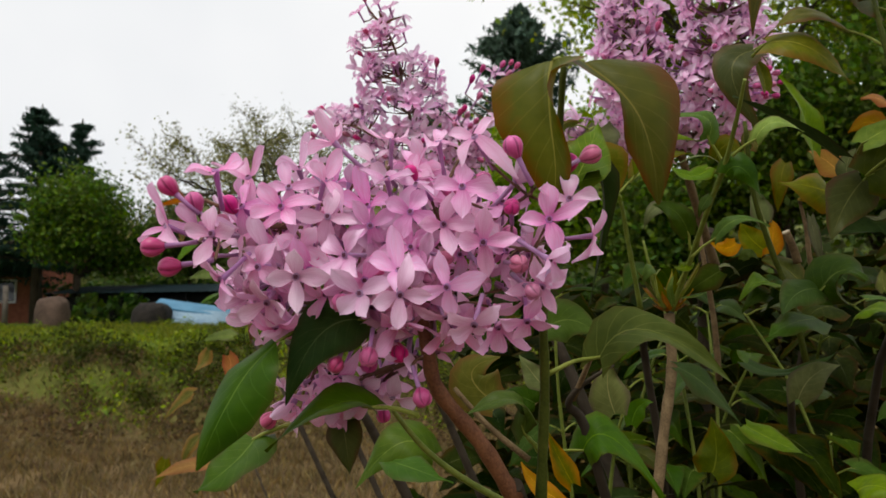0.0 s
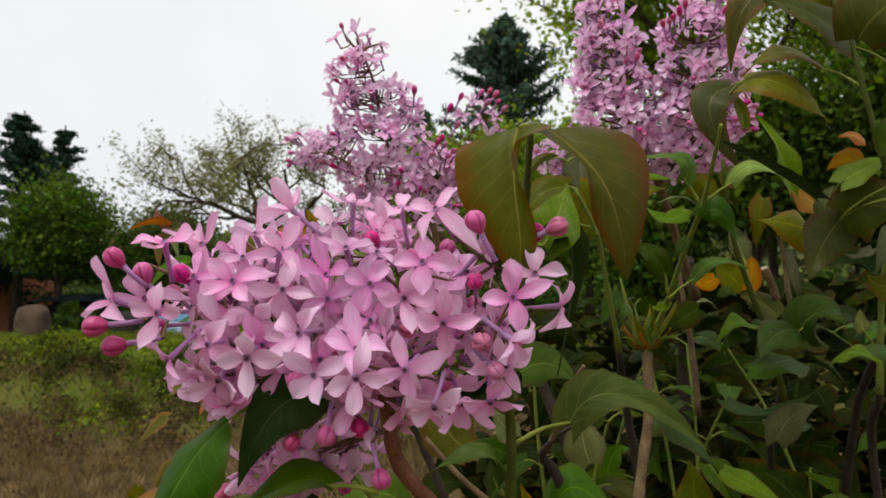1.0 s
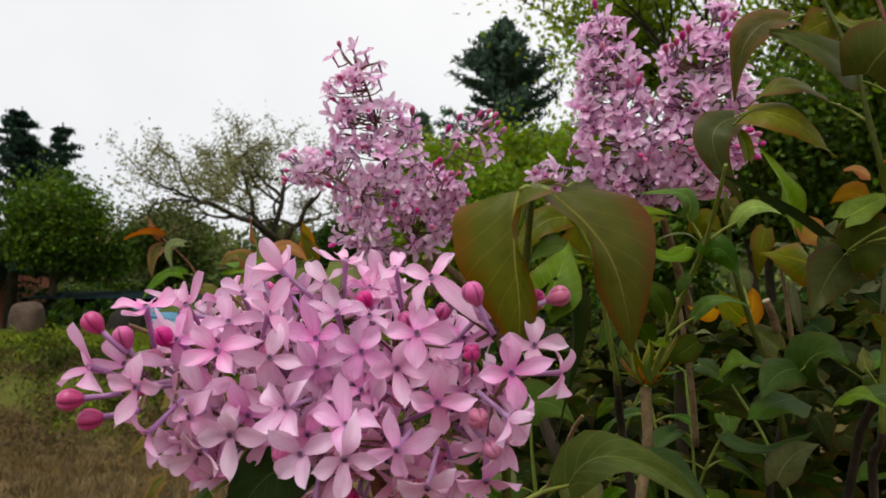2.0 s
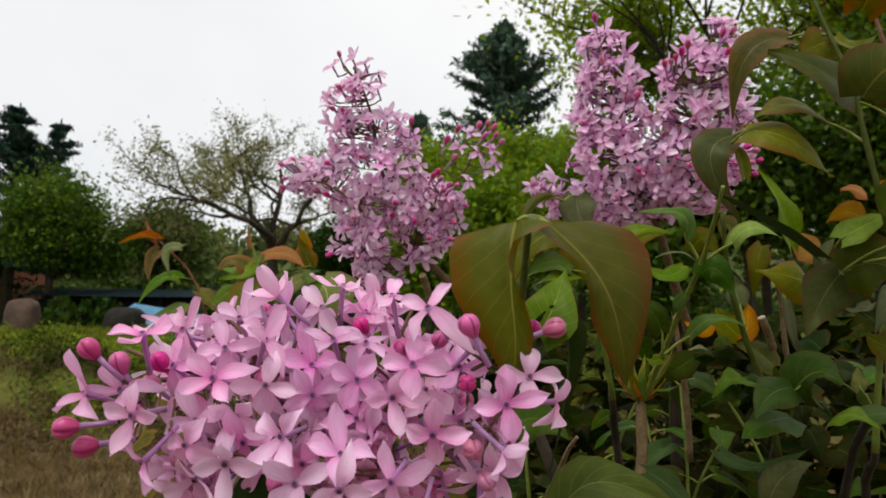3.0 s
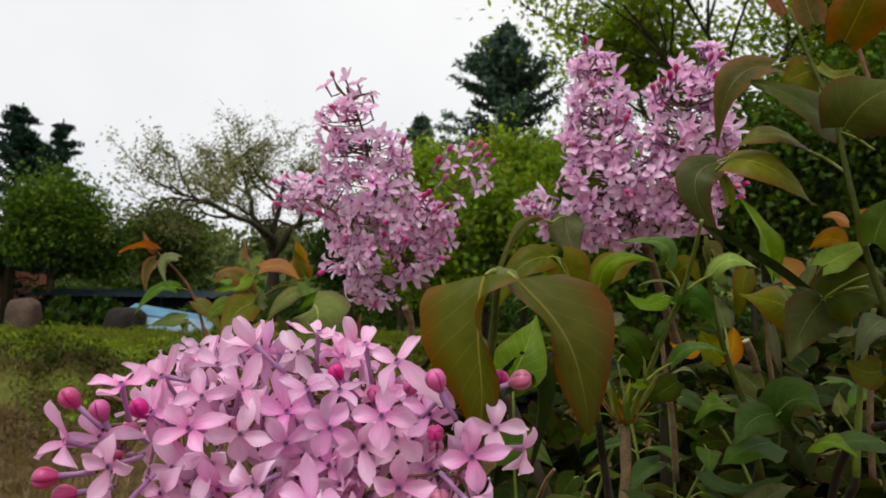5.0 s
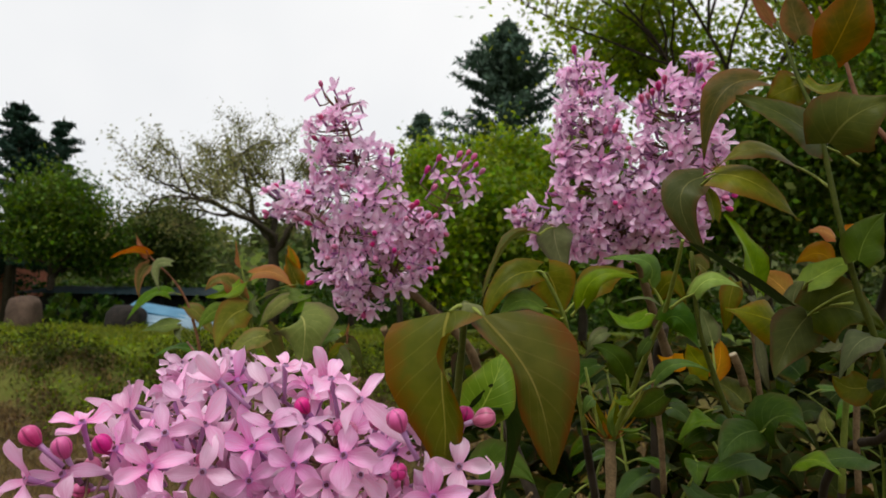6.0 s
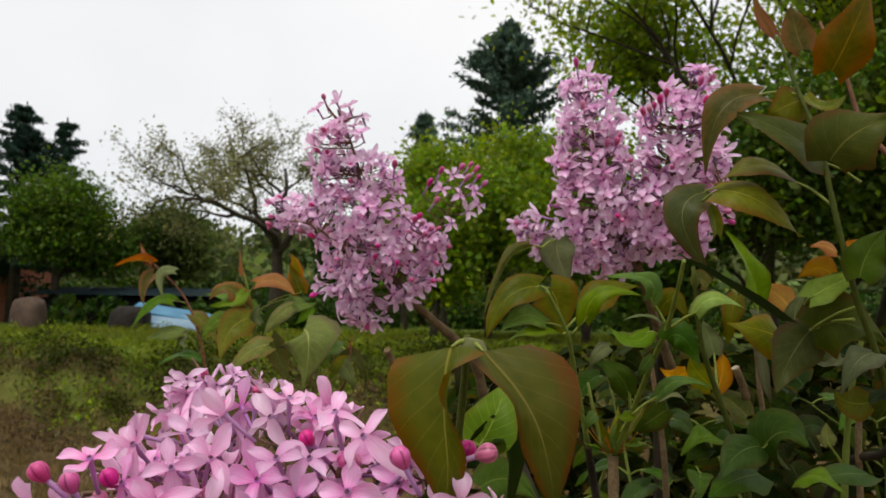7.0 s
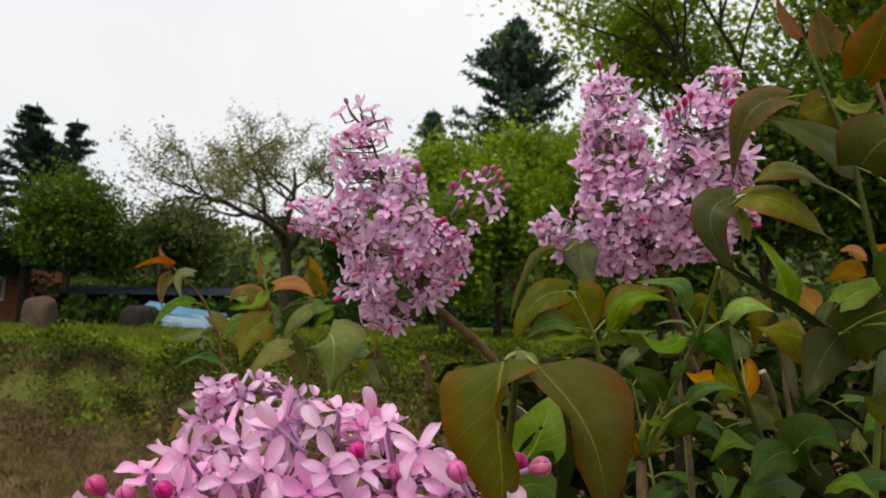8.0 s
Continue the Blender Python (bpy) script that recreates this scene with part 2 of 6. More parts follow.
def tube(bm, points, radii, sides=6, caps=True, slot=0):
    """A round tapered tube through points."""
    points = [Vector(p) for p in points]
    if isinstance(radii, (int, float)):
        radii = [radii] * len(points)
    rings = []
    ref = None
    for i, p in enumerate(points):
        ahead = (points[min(i + 1, len(points) - 1)] - points[max(i - 1, 0)]).normalized()
        if ref is None:
            ref = ahead.orthogonal().normalized()
        ref = (ref - ahead * ref.dot(ahead)).normalized()
        other = ahead.cross(ref)
        rings.append([bm.verts.new(p + float(radii[i]) * (math.cos(a) * ref + math.sin(a) * other))
                      for a in (2 * math.pi * k / sides for k in range(sides))])
    for a, b in zip(rings, rings[1:]):
        for k in range(sides):
            f = bm.faces.new((a[k], a[(k + 1) % sides], b[(k + 1) % sides], b[k]))
            f.smooth, f.material_index = True, slot
    if caps:
        bm.faces.new(rings[-1]).material_index = slot
        bm.faces.new(rings[0][::-1]).material_index = slot


def bent(points, steps=4):
    """A smooth line through a few points."""
    p = [Vector(q) for q in points]
    p = [2 * p[0] - p[1]] + p + [2 * p[-1] - p[-2]]
    out = []
    for i in range(1, len(p) - 2):
        for s in range(steps):
            t = s / steps
            out.append(0.5 * (2 * p[i] + (p[i + 1] - p[i - 1]) * t + (2 * p[i - 1] - 5 * p[i] + 4 * p[i + 1] - p[i + 2]) * t * t
                              + (3 * p[i] - p[i - 1] - 3 * p[i + 1] + p[i + 2]) * t ** 3))
    out.append(p[-2])
    return out


def box(bm, centre, size, turn=0.0, bevel=0.0):
    made = bmesh.ops.create_cube(bm, size=1.0, matrix=Matrix.Translation(centre) @ Matrix.Rotation(turn, 4, "Z") @ Matrix.Diagonal((*size, 1)))
    if bevel:
        edges = list({e for v in made["verts"] for e in v.link_edges})
        bmesh.ops.bevel(bm, geom=edges, offset=bevel, segments=2, affect="EDGES")


rng = np.random.default_rng(7)


def leaf_quads(centres, size, up=0.3, slim=0.55, r=rng):
    """Small pointed leaves at the given places, turned at random."""
    c = np.asarray(centres, float)
    k = len(c)
    d = r.normal(size=(k, 3))
    d /= np.linalg.norm(d, axis=1)[:, None]
    nrm = r.normal(size=(k, 3)) + np.array([0, 0, up * 3])
    s = np.cross(d, nrm)
    s /= np.linalg.norm(s, axis=1)[:, None] + 1e-9
    length = size * r.uniform(0.6, 1.3, (k, 1))
    v = np.stack([c - d * length * 0.5, c + s * length * slim * 0.5, c + d * length * 0.5, c - s * length * slim * 0.5], 1).reshape(-1, 3)
    f = np.arange(4 * k).reshape(-1, 4)
    return v, f


def limb_tree(base, height, spread, seed, lean=(0, 0), trunk_share=0.4, radius=0.16, levels=3, forks=4, flat=0.5, wild=0.25):
    """A branching skeleton: lines with their radii, and the places of the outer twigs."""
    r = np.random.default_rng(seed)
    lines, twigs = [], []

    def grow(start, way, length, rad, level):
        pts = [np.array(start)]
        d = way / np.linalg.norm(way)
        n = 5
        for i in range(n):
            d = d + r.normal(size=3) * wild * (0.35 if level == 0 else 1.0) + np.array([0, 0, 0.06 if level else 0.02])
            d /= np.linalg.norm(d)
            pts.append(pts[-1] + d * length / n)
        end = rad * (0.55 if level == 0 else 0.35)
        lines.append((pts, np.linspace(rad, end, n + 1), level))
        if level >= levels:
            twigs.extend(pts[1:])
            return
        if level == levels - 1:
            twigs.extend(pts[3:])
        for k in range(forks + (1 if level == 0 else 0)):
            at = r.uniform(0.45, 1.0) if level else r.uniform(0.8, 1.0)
            i = min(int(at * n), n - 1)
            p = pts[i] + (pts[i + 1] - pts[i]) * (at * n - i)
            turn = r.uniform(0, 2 * math.pi) if level else 2 * math.pi * (k + r.uniform(-0.3, 0.3)) / (forks + 1)
            out = np.array([math.cos(turn), math.sin(turn), 0.0]) * spread
            w = d * 0.5 + out + np.array([0, 0, flat + r.uniform(-0.2, 0.3)])
            grow(p, w, length * r.uniform(0.55, 0.85) * (1.25 if level == 0 else 1.0), rad * (0.55 if level == 0 else 0.5), level + 1)

    grow(np.array(base, float), np.array([lean[0], lean[1], 1.0]), height * trunk_share, radius, 0)
    top = max(p[2] for pts, _, _ in lines for p in pts)
    k = height / (top - base[2])
    b = np.array(base, float)
    fix = lambda p: b + (p - b) * np.array([1, 1, k])
    return [([fix(p) for p in pts], rad, level) for pts, rad, level in lines], np.array([fix(p) for p in twigs])


def broadleaf(name, base, height, spread, seed, material, label, leaves=9000, size=0.10, fluff=0.3, slim=0.6, **shape):
    """A tree with trunk, limbs and a crown of separate leaves."""
    root = thing(name, base, label, "tree")
    lines, twigs = limb_tree(base, height, spread, seed, **shape)
    bm = bmesh.new()
    for pts, rad, level in lines:
        tube(bm, pts, list(rad), 7 if level == 0 else 4, caps=level == 0)
    part("trunk", bm, DARK_BARK, root, "dark bark trunk and limbs")
    r = np.random.default_rng(seed + 1)
    c = twigs[r.integers(0, len(twigs), leaves)] + np.clip(r.normal(size=(leaves, 3)), -1.5, 1.5) * fluff * r.uniform(0.2, 1.0, (leaves, 1))
    v, f = leaf_quads(c, size, slim=slim, r=r)
    mesh_part("crown", v, f, material, root, smooth=False)
    return root


def conifer(name, base, height, width, seed, material, label, start=0.12, sprays=26, droop=0.25, ragged=0.3, size=0.3, gap=0.33, taper=0.75):
    """A conifer: straight trunk, whorls of boughs, each bough hung with needle sprays."""
    root = thing(name, base, label, "tree")
    r = np.random.default_rng(seed)
    b = np.array(base, float)
    bm = bmesh.new()
    tube(bm, [b, b + (0, 0, height * 0.5), b + (0.02, 0, height)], [height * 0.022, height * 0.013, 0.02], 7)
    part("trunk", bm, DARK_BARK, root, "dark straight trunk")
    bm = bmesh.new()
    centres = []
    z = start
    while z < 0.985:
        reach = width * (1 - z) ** taper * (0.9 + 0.2 * r.random())
        for k in range(6):
            a = r.uniform(0, 2 * math.pi)
            le = max(0.12, reach * r.uniform(1 - ragged * 1.6, 1.12))
            s = b + np.array([0, 0, z * height])
            e = s + np.array([math.cos(a) * le, math.sin(a) * le, -droop * le + 0.25 * le * (z > 0.6)])
            mid = (s + e) / 2 + np.array([0, 0, 0.10 * le])
            tube(bm, [s, mid, e], [0.03, 0.02, 0.006], 3, caps=False)
            t = r.uniform(0.02, 1.0, (sprays, 1)) ** 0.8
            p = (1 - t) ** 2 * s + 2 * t * (1 - t) * mid + t * t * e
            centres.append(p + r.normal(size=(sprays, 3)) * np.array((0.10, 0.10, 0.06)) * (size / 0.3) + np.array([0, 0, -0.05]))
        z += gap / height * (1.2 if z < 0.7 else 0.8)
    tagged(part("branchwork", bm, DARK_BARK, root), "thin dark boughs", kind="stuff")
    v, f = leaf_quads(np.concatenate(centres), size, up=0.0, slim=0.28, r=r)
    mesh_part("crown", v, f, material, root, smooth=False)
    return root


# ---- ground, hill and far trees ----


def ground_height(x, y):
    """A low field, a rough bank and a terrace that climbs to a wooded hill."""
    z = np.interp(y, [-50, 4, 8.0, 8.8, 10.4, 11.2, 17, 26, 45, 90, 160, 700], [0.0, 0.05, 0.14, 0.42, 0.98, 1.08, 1.32, 1.5, 2.5, 11.5, 14, 14])
    rough = 0.07 * math.sin(x * 1.9 + y * 0.7) + 0.22 * noise.noise(Vector((x * 0.9, y * 1.3, 3.1))) + 0.12 * noise.noise(Vector((x * 2.3, y * 2.9, 7.7)))
    bank = math.exp(-((y - 9.4) / 1.5) ** 2)
    far = max(0.0, min(1.0, (y - 40) / 60))
    return float(z) + rough * (0.25 + 1.9 * bank) + far * 1.5 * math.sin(x * 0.035 + 1.0)


def ground_material():
    m, n, l, b = node_material("grass_ground")
    where = n.new("ShaderNodeTexCoord").outputs["Object"]
    green, height = two_scale(n, l, (0.035, 0.060, 0.008), (0.13, 0.17, 0.022), 1.0, 9.0, where)
    dry, _ = two_scale(n, l, (0.050, 0.034, 0.015), (0.18, 0.120, 0.055), 1.6, 11.0, where)
    sep = n.new("ShaderNodeSeparateXYZ")
    l.new(where, sep.inputs[0])
    patch = n.new("ShaderNodeTexNoise")
    patch.inputs["Scale"].default_value, patch.inputs["Detail"].default_value = 0.9, 5.0
    l.new(where, patch.inputs["Vector"])
    low = n.new("ShaderNodeMapRange")
    low.inputs["From Min"].default_value, low.inputs["From Max"].default_value = 10.6, 7.6
    l.new(maths(n, l, "ADD", sep.outputs["Y"], maths(n, l, "MULTIPLY_ADD", patch.outputs["Fac"], 5.0, -2.5)), low.inputs["Value"])
    mix = n.new("ShaderNodeMix")
    mix.data_type = "RGBA"
    l.new(low.outputs["Result"], mix.inputs["Factor"])
    l.new(green, mix.inputs["A"])
    l.new(dry, mix.inputs["B"])
    l.new(mix.outputs["Result"], b.inputs["Base Color"])
    b.inputs["Roughness"].default_value = 0.95
    b.inputs["Specular IOR Level"].default_value = 0.05
    bumped(n, l, b, height, 0.8, 0.06)
    return m


def spaced(lo, hi, near_lo, near_hi, step, far_count):
    inner = np.arange(near_lo, near_hi + 1e-6, step)
    a = near_lo - np.geomspace(step, near_lo - lo, far_count)[::-1]
    c = near_hi + np.geomspace(step, hi - near_hi, far_count)
    return np.concatenate([a, inner, c])


gx, gy = spaced(-700, 700, -14, 6, 0.22, 26), spaced(-300, 700, 3, 20, 0.22, 26)
verts = [(x, y, ground_height(x, y)) for y in gy for x in gx]
w = len(gx)
faces = [(j * w + i, j * w + i + 1, (j + 1) * w + i + 1, (j + 1) * w + i) for j in range(len(gy) - 1) for i in range(w - 1)]
tagged(mesh_part("ground", verts, faces, ground_material()), "rough grassy field with a dry bank", "ground", kind="structure")

GRASS = foliage_material("grass_blades", (0.095, 0.125, 0.009), (0.27, 0.285, 0.028), 1.2, 0.3, 0.7, 0.03, 0.45)
DRY_GRASS = foliage_material("dry_grass_blades", (0.12, 0.088, 0.034), (0.28, 0.195, 0.085), 1.2, 0.25, 0.8, 0.02, 0.4)


def grass(name, count, ylo, yhi, xlo, xhi, length, material, label, seed):
    """Single bent blades over a stretch of ground."""
    r = np.random.default_rng(seed)
    tufts = r.uniform((xlo, ylo), (xhi, yhi), (count // 9, 2))
    xy = tufts[r.integers(0, len(tufts), count)] + r.normal(size=(count, 2)) * 0.07
    z = np.array([ground_height(x, y) for x, y in xy]) - 0.01
    p = np.column_stack([xy, z])
    a = r.uniform(0, 2 * math.pi, count)
    h = length * r.uniform(0.4, 1.3, count)
    side = np.column_stack([np.cos(a), np.sin(a), 0 * a]) * 0.006
    tip = p + np.column_stack([r.normal(size=count) * 0.45 * h, r.normal(size=count) * 0.45 * h, h])
    mid = p * 0.5 + tip * 0.5 + np.column_stack([0 * h, 0 * h, h * 0.15])
    v = np.stack([p - side, p + side, mid + side * 0.8, tip, mid - side * 0.8], 1).reshape(-1, 3)
    f = np.arange(5 * count).reshape(-1, 5)
    tagged(mesh_part(name, v, f, material, smooth=False), label, "grass", kind="stuff")


BANK_GREEN = foliage_material("bank_herbs", (0.09, 0.145, 0.006), (0.29, 0.36, 0.020), 1.6, 0.3, 0.7, 0.03, 0.45)
BANK_BROWN = foliage_material("withered_herbs", (0.065, 0.042, 0.016), (0.17, 0.115, 0.048), 1.6, 0.2, 0.8, 0.03, 0.45)
WEEDS = foliage_material("dark_weeds", (0.026, 0.038, 0.004), (0.075, 0.085, 0.010), 1.2, 0.25, 0.7, 0.03, 0.4)


def herbs(name, clumps, ylo, yhi, xlo, xhi, wide, high, leaves, size, material, label, seed):
    """Low uneven clumps of small leaves on the ground."""
    r = np.random.default_rng(seed)
    places = []
    for k in range(clumps):
        x, y = r.uniform(xlo, xhi), r.uniform(ylo, yhi)
        s = r.uniform(0.5, 1.4)
        d = r.normal(size=(leaves, 3)) * np.array((wide * s, wide * s * 0.8, 0.0))
        lift = high * s * r.random(leaves) ** 1.5 * np.exp(-(d[:, 0] ** 2 + d[:, 1] ** 2) / (2 * (wide * s) ** 2))
        places.append(np.array([(x + a, y + b, ground_height(x + a, y + b) + 0.01 + c) for (a, b, _), c in zip(d, lift)]))
    v, f = leaf_quads(np.concatenate(places), size, up=0.5, slim=0.5, r=r)
    tagged(mesh_part(name, v, f, material, smooth=False), label, "herbs", kind="stuff")


grass("grass", 52000, 9.6, 17, -14, 3.0, 0.11, GRASS, "short green grass on the bank and terrace", 3)
grass("dry_grass", 40000, 5.0, 9.6, -9, 2.5, 0.10, DRY_GRASS, "dry straw-coloured grass below the bank", 4)
herbs("bank_herbs", 260, 8.4, 12.0, -12, 2.0, 0.20, 0.16, 150, 0.055, BANK_GREEN, "bright green herbs on the bank", 6)
herbs("withered_herbs", 170, 7.2, 10.4, -10, 2.0, 0.22, 0.14, 140, 0.06, BANK_BROWN, "brown withered herbs on the bank", 7)
herbs("weeds", 120, 8.8, 11.0, -12, 1.0, 0.22, 0.30, 170, 0.065, WEEDS, "dark rough weeds on the bank", 5)
herbs("terrace_herbs", 60, 14.5, 16.8, -13, 0.5, 0.12, 0.22, 70, 0.06, BANK_GREEN, "taller green herbs along the terrace", 8)

CONIFER = foliage_material("conifer_needles", (0.010, 0.030, 0.020), (0.030, 0.062, 0.038), 0.5, 0.12, 0.7, 0.02, 0.35)
# conifer needles again, greyed and lightened: distance haze mixed into the colour
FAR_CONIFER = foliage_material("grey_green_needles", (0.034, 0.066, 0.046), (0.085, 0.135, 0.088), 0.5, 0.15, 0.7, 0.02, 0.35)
WOOD_GREEN = foliage_material("mid_green_leaves", (0.038, 0.086, 0.006), (0.115, 0.18, 0.016), 0.9, 0.3, 0.55, 0.03, 0.45)
OLIVE_DARK = foliage_material("olive_woodland_leaves", (0.05, 0.08, 0.015), (0.11, 0.14, 0.03), 0.5, 0.3, 0.55, 0.03, 0.4)
SPRING = foliage_material("spring_leaves", (0.12, 0.21, 0.006), (0.30, 0.40, 0.016), 0.5, 0.4, 0.5, 0.03, 0.4)
WOOD_LEAF = foliage_material("woodland_leaves", (0.018, 0.046, 0.004), (0.050, 0.090, 0.009), 0.5, 0.3, 0.55, 0.03, 0.45)
OLIVE_LEAF = foliage_material("sparse_olive_leaves", (0.15, 0.15, 0.045), (0.29, 0.28, 0.11), 0.5, 0.35, 0.6, 0.03, 0.4)
LIGHT_LEAF = foliage_material("light_leaves", (0.17, 0.26, 0.010), (0.38, 0.48, 0.025), 0.5, 0.55, 0.5, 0.03, 0.45)
HILL_LEAF = foliage_material("hill_leaves", (0.055, 0.085, 0.025), (0.15, 0.17, 0.05), 0.08, 0.2, 0.8, 0.04, 0.4)


def on_ground(x, y):
    return (x, y, ground_height(x, y) - 0.05)


# conifers: a group beside the house, a tall one and a small one behind the spring-green trees
conifer("conifer", on_ground(-14.3, 22), 6.9, 3.6, 11, CONIFER, "tall dark conifer with ragged level boughs", start=0.27, ragged=0.42, droop=0.02, sprays=110, size=0.20, gap=0.36, taper=0.75)
conifer("conifer", on_ground(-13.2, 22.4), 6.5, 2.8, 12, CONIFER, "dark conifer with a narrow ragged top", start=0.27, ragged=0.42, droop=0.02, sprays=100, size=0.20, gap=0.34, taper=0.8)
conifer("conifer", on_ground(-15.1, 23.4), 6.6, 4.0, 16, CONIFER, "dark conifer with broad level boughs", start=0.27, ragged=0.4, droop=0.02, sprays=120, size=0.20, gap=0.36, taper=0.75)
conifer("conifer", on_ground(-16.6, 22.6), 6.0, 4.0, 17, CONIFER, "dark conifer with dense level boughs", start=0.27, ragged=0.4, droop=0.02, sprays=120, size=0.20, gap=0.36, taper=0.75)
conifer("conifer", on_ground(-18.4, 23), 6.6, 4.0, 15, CONIFER, "dark conifer beside the brick house", start=0.27, ragged=0.4, droop=0.02, sprays=100, size=0.20, gap=0.4, taper=0.75)
conifer("conifer", on_ground(-16.1, 21.4), 5.4, 3.4, 18, CONIFER, "dark conifer with low full boughs", start=0.25, ragged=0.4, droop=0.02, sprays=110, size=0.20, gap=0.36, taper=0.75)
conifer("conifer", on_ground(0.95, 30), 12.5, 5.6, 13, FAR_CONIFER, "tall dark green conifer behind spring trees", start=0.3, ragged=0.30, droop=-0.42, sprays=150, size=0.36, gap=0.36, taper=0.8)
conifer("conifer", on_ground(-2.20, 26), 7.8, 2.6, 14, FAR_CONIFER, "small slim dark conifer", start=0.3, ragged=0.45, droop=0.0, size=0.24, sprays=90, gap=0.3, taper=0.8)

broadleaf("tree", on_ground(-11.7, 19.5), 4.1, 0.72, 21, WOOD_GREEN, "dark green round tree on a bare trunk", 48000, 0.11, 0.55, 0.8, trunk_share=0.36, radius=0.11, flat=0.75)
broadleaf("tree", on_ground(-17.0, 20.5), 2.8, 1.0, 22, WOOD_LEAF, "dark green leafy tree beside the house", 26000, 0.13, 0.5, trunk_share=0.4, radius=0.12, flat=0.4)
broadleaf("tree", on_ground(-9.8, 23), 3.5, 1.0, 23, OLIVE_DARK, "low olive-green leafy tree", 22000, 0.14, 0.55, trunk_share=0.3, radius=0.1, flat=0.35)
broadleaf("tree", on_ground(-3.6, 21), 2.9, 1.0, 26, WOOD_LEAF, "low dark tree below the sparse crown", 16000, 0.13, 0.5, trunk_share=0.25, radius=0.1, flat=0.35)
broadleaf("sparse_tree", on_ground(-5.05, 18), 5.6, 1.15, 24, OLIVE_LEAF, "spreading tree with a sparse olive crown", 15000, 0.07, 0.22, lean=(-0.10, 0), trunk_share=0.42, radius=0.20, flat=0.22, levels=4, forks=3, wild=0.25)
for spot, high, seed in (((-0.9, 17.5), 4.6, 31), ((0.9, 16.5), 4.6, 32), ((2.3, 17.5), 5.0, 33), ((0.1, 14.5), 3.4, 34), ((-2.0, 19), 3.6, 36), ((1.8, 13.5), 3.4, 37), ((-0.9, 13.5), 2.4, 38)):
    broadleaf("spring_tree", on_ground(*spot), high, 0.7, seed, SPRING, "bright spring-green leafy tree", 22000, 0.13, 0.45, trunk_share=0.3, radius=0.09, flat=0.55)
for spot, high, seed, rad in (((4.7, 12.3), 9.0, 41, 0.09), ((6.6, 13.0), 8.6, 42, 0.11), ((8.3, 12.5), 8.8, 43, 0.10)):
    broadleaf("tall_tree", on_ground(*spot), high, 0.32, seed, LIGHT_LEAF, "tall airy tree with small green leaves", 25000, 0.115, 0.55, trunk_share=0.45, radius=rad, flat=0.5, levels=3, forks=5)
for spot, high, seed in (((3.4, 9.5), 3.7, 51), ((4.9, 8.5), 4.2, 52), ((6.5, 8.5), 4.4, 53), ((2.2, 10), 2.5, 54), ((5.8, 10.5), 5.0, 55), ((5.35, 11.3), 3.3, 57), ((6.6, 11.2), 3.6, 58)):
    broadleaf("shrub", on_ground(*spot), high, 0.8, seed, WOOD_GREEN, "dark green shrub under the tall trees", 22000, 0.11, 0.4, trunk_share=0.25, radius=0.06, flat=0.5)

# the wooded hill: uncountable crowns
r = np.random.default_rng(61)
crowns = []
for k in range(520):
    x, y = r.uniform(-70, 72), r.uniform(40, 100)
    s = r.uniform(1.3, 2.6)
    c = np.array([x, y, ground_height(x, y) + s * 0.7])
    d = r.normal(size=(90, 3))
    d /= np.linalg.norm(d, axis=1)[:, None]
    crowns.append(c + d * s * r.uniform(0.55, 1.05, (90, 1)) * (1, 1, 0.85))
v, f = leaf_quads(np.concatenate(crowns), 0.75, slim=0.8, r=r)
tagged(mesh_part("hill_woods", v, f, HILL_LEAF, smooth=False), "hazy olive-green woods on the hill", "woods", kind="stuff")

# undergrowth that closes the view below the tree crowns
r = np.random.default_rng(62)
bushes = []
for k in range(222):
    x, y = (r.uniform(-16, 24), r.uniform(24, 29)) if k < 210 else (r.uniform(-10.5, -4.0), r.uniform(17.9, 18.6))
    s = r.uniform(0.5, 1.1) * (1.0 if k < 210 else 0.5)
    d = r.normal(size=(130, 3))
    d /= np.linalg.norm(d, axis=1)[:, None]
    bushes.append(np.array([x, y, ground_height(x, y) + s * 0.7]) + d * s * r.uniform(0.5, 1.05, (130, 1)))
v, f = leaf_quads(np.concatenate(bushes), 0.22, slim=0.7, r=r)
tagged(mesh_part("undergrowth", v, f, WOOD_LEAF, smooth=False), "dark green undergrowth under the trees", "bushes", kind="stuff")

# ---- house, shed and boulder under the trees ----
BRICK = plain_material("red_brick", (0.20, 0.065, 0.035), (0.33, 0.12, 0.065), 9, 0.85, 0.5, 0.01)
ROOF_RED = plain_material("red_roof", (0.22, 0.075, 0.04), (0.32, 0.13, 0.08), 5, 0.8, 0.4, 0.01)
TEAL = plain_material("blue_sheet_roof", (0.06, 0.19, 0.30), (0.11, 0.28, 0.42), 2, 0.45, 0.2, 0.01)
SHED_TEAL = plain_material("old_teal_roof", (0.008, 0.022, 0.027), (0.020, 0.046, 0.054), 2, 0.6, 0.2, 0.01)
PALE_SHEET = plain_material("pale_blue_sheet", (0.17, 0.27, 0.36), (0.30, 0.42, 0.50), 2, 0.4, 0.2, 0.01)
GREY_WOOD = plain_material("weathered_wood", (0.07, 0.06, 0.045), (0.15, 0.125, 0.10), 8, 0.85, 0.6, 0.01)
# near black: the deep shade under roof and trees is in this colour
SHADED_WALL = plain_material("dark_shed_wall", (0.004, 0.004, 0.004), (0.010, 0.0095, 0.009), 4, 0.9)
STONE = plain_material("brown_boulder", (0.06, 0.040, 0.028), (0.13, 0.085, 0.06), 3.5, 0.9, 0.8, 0.03)
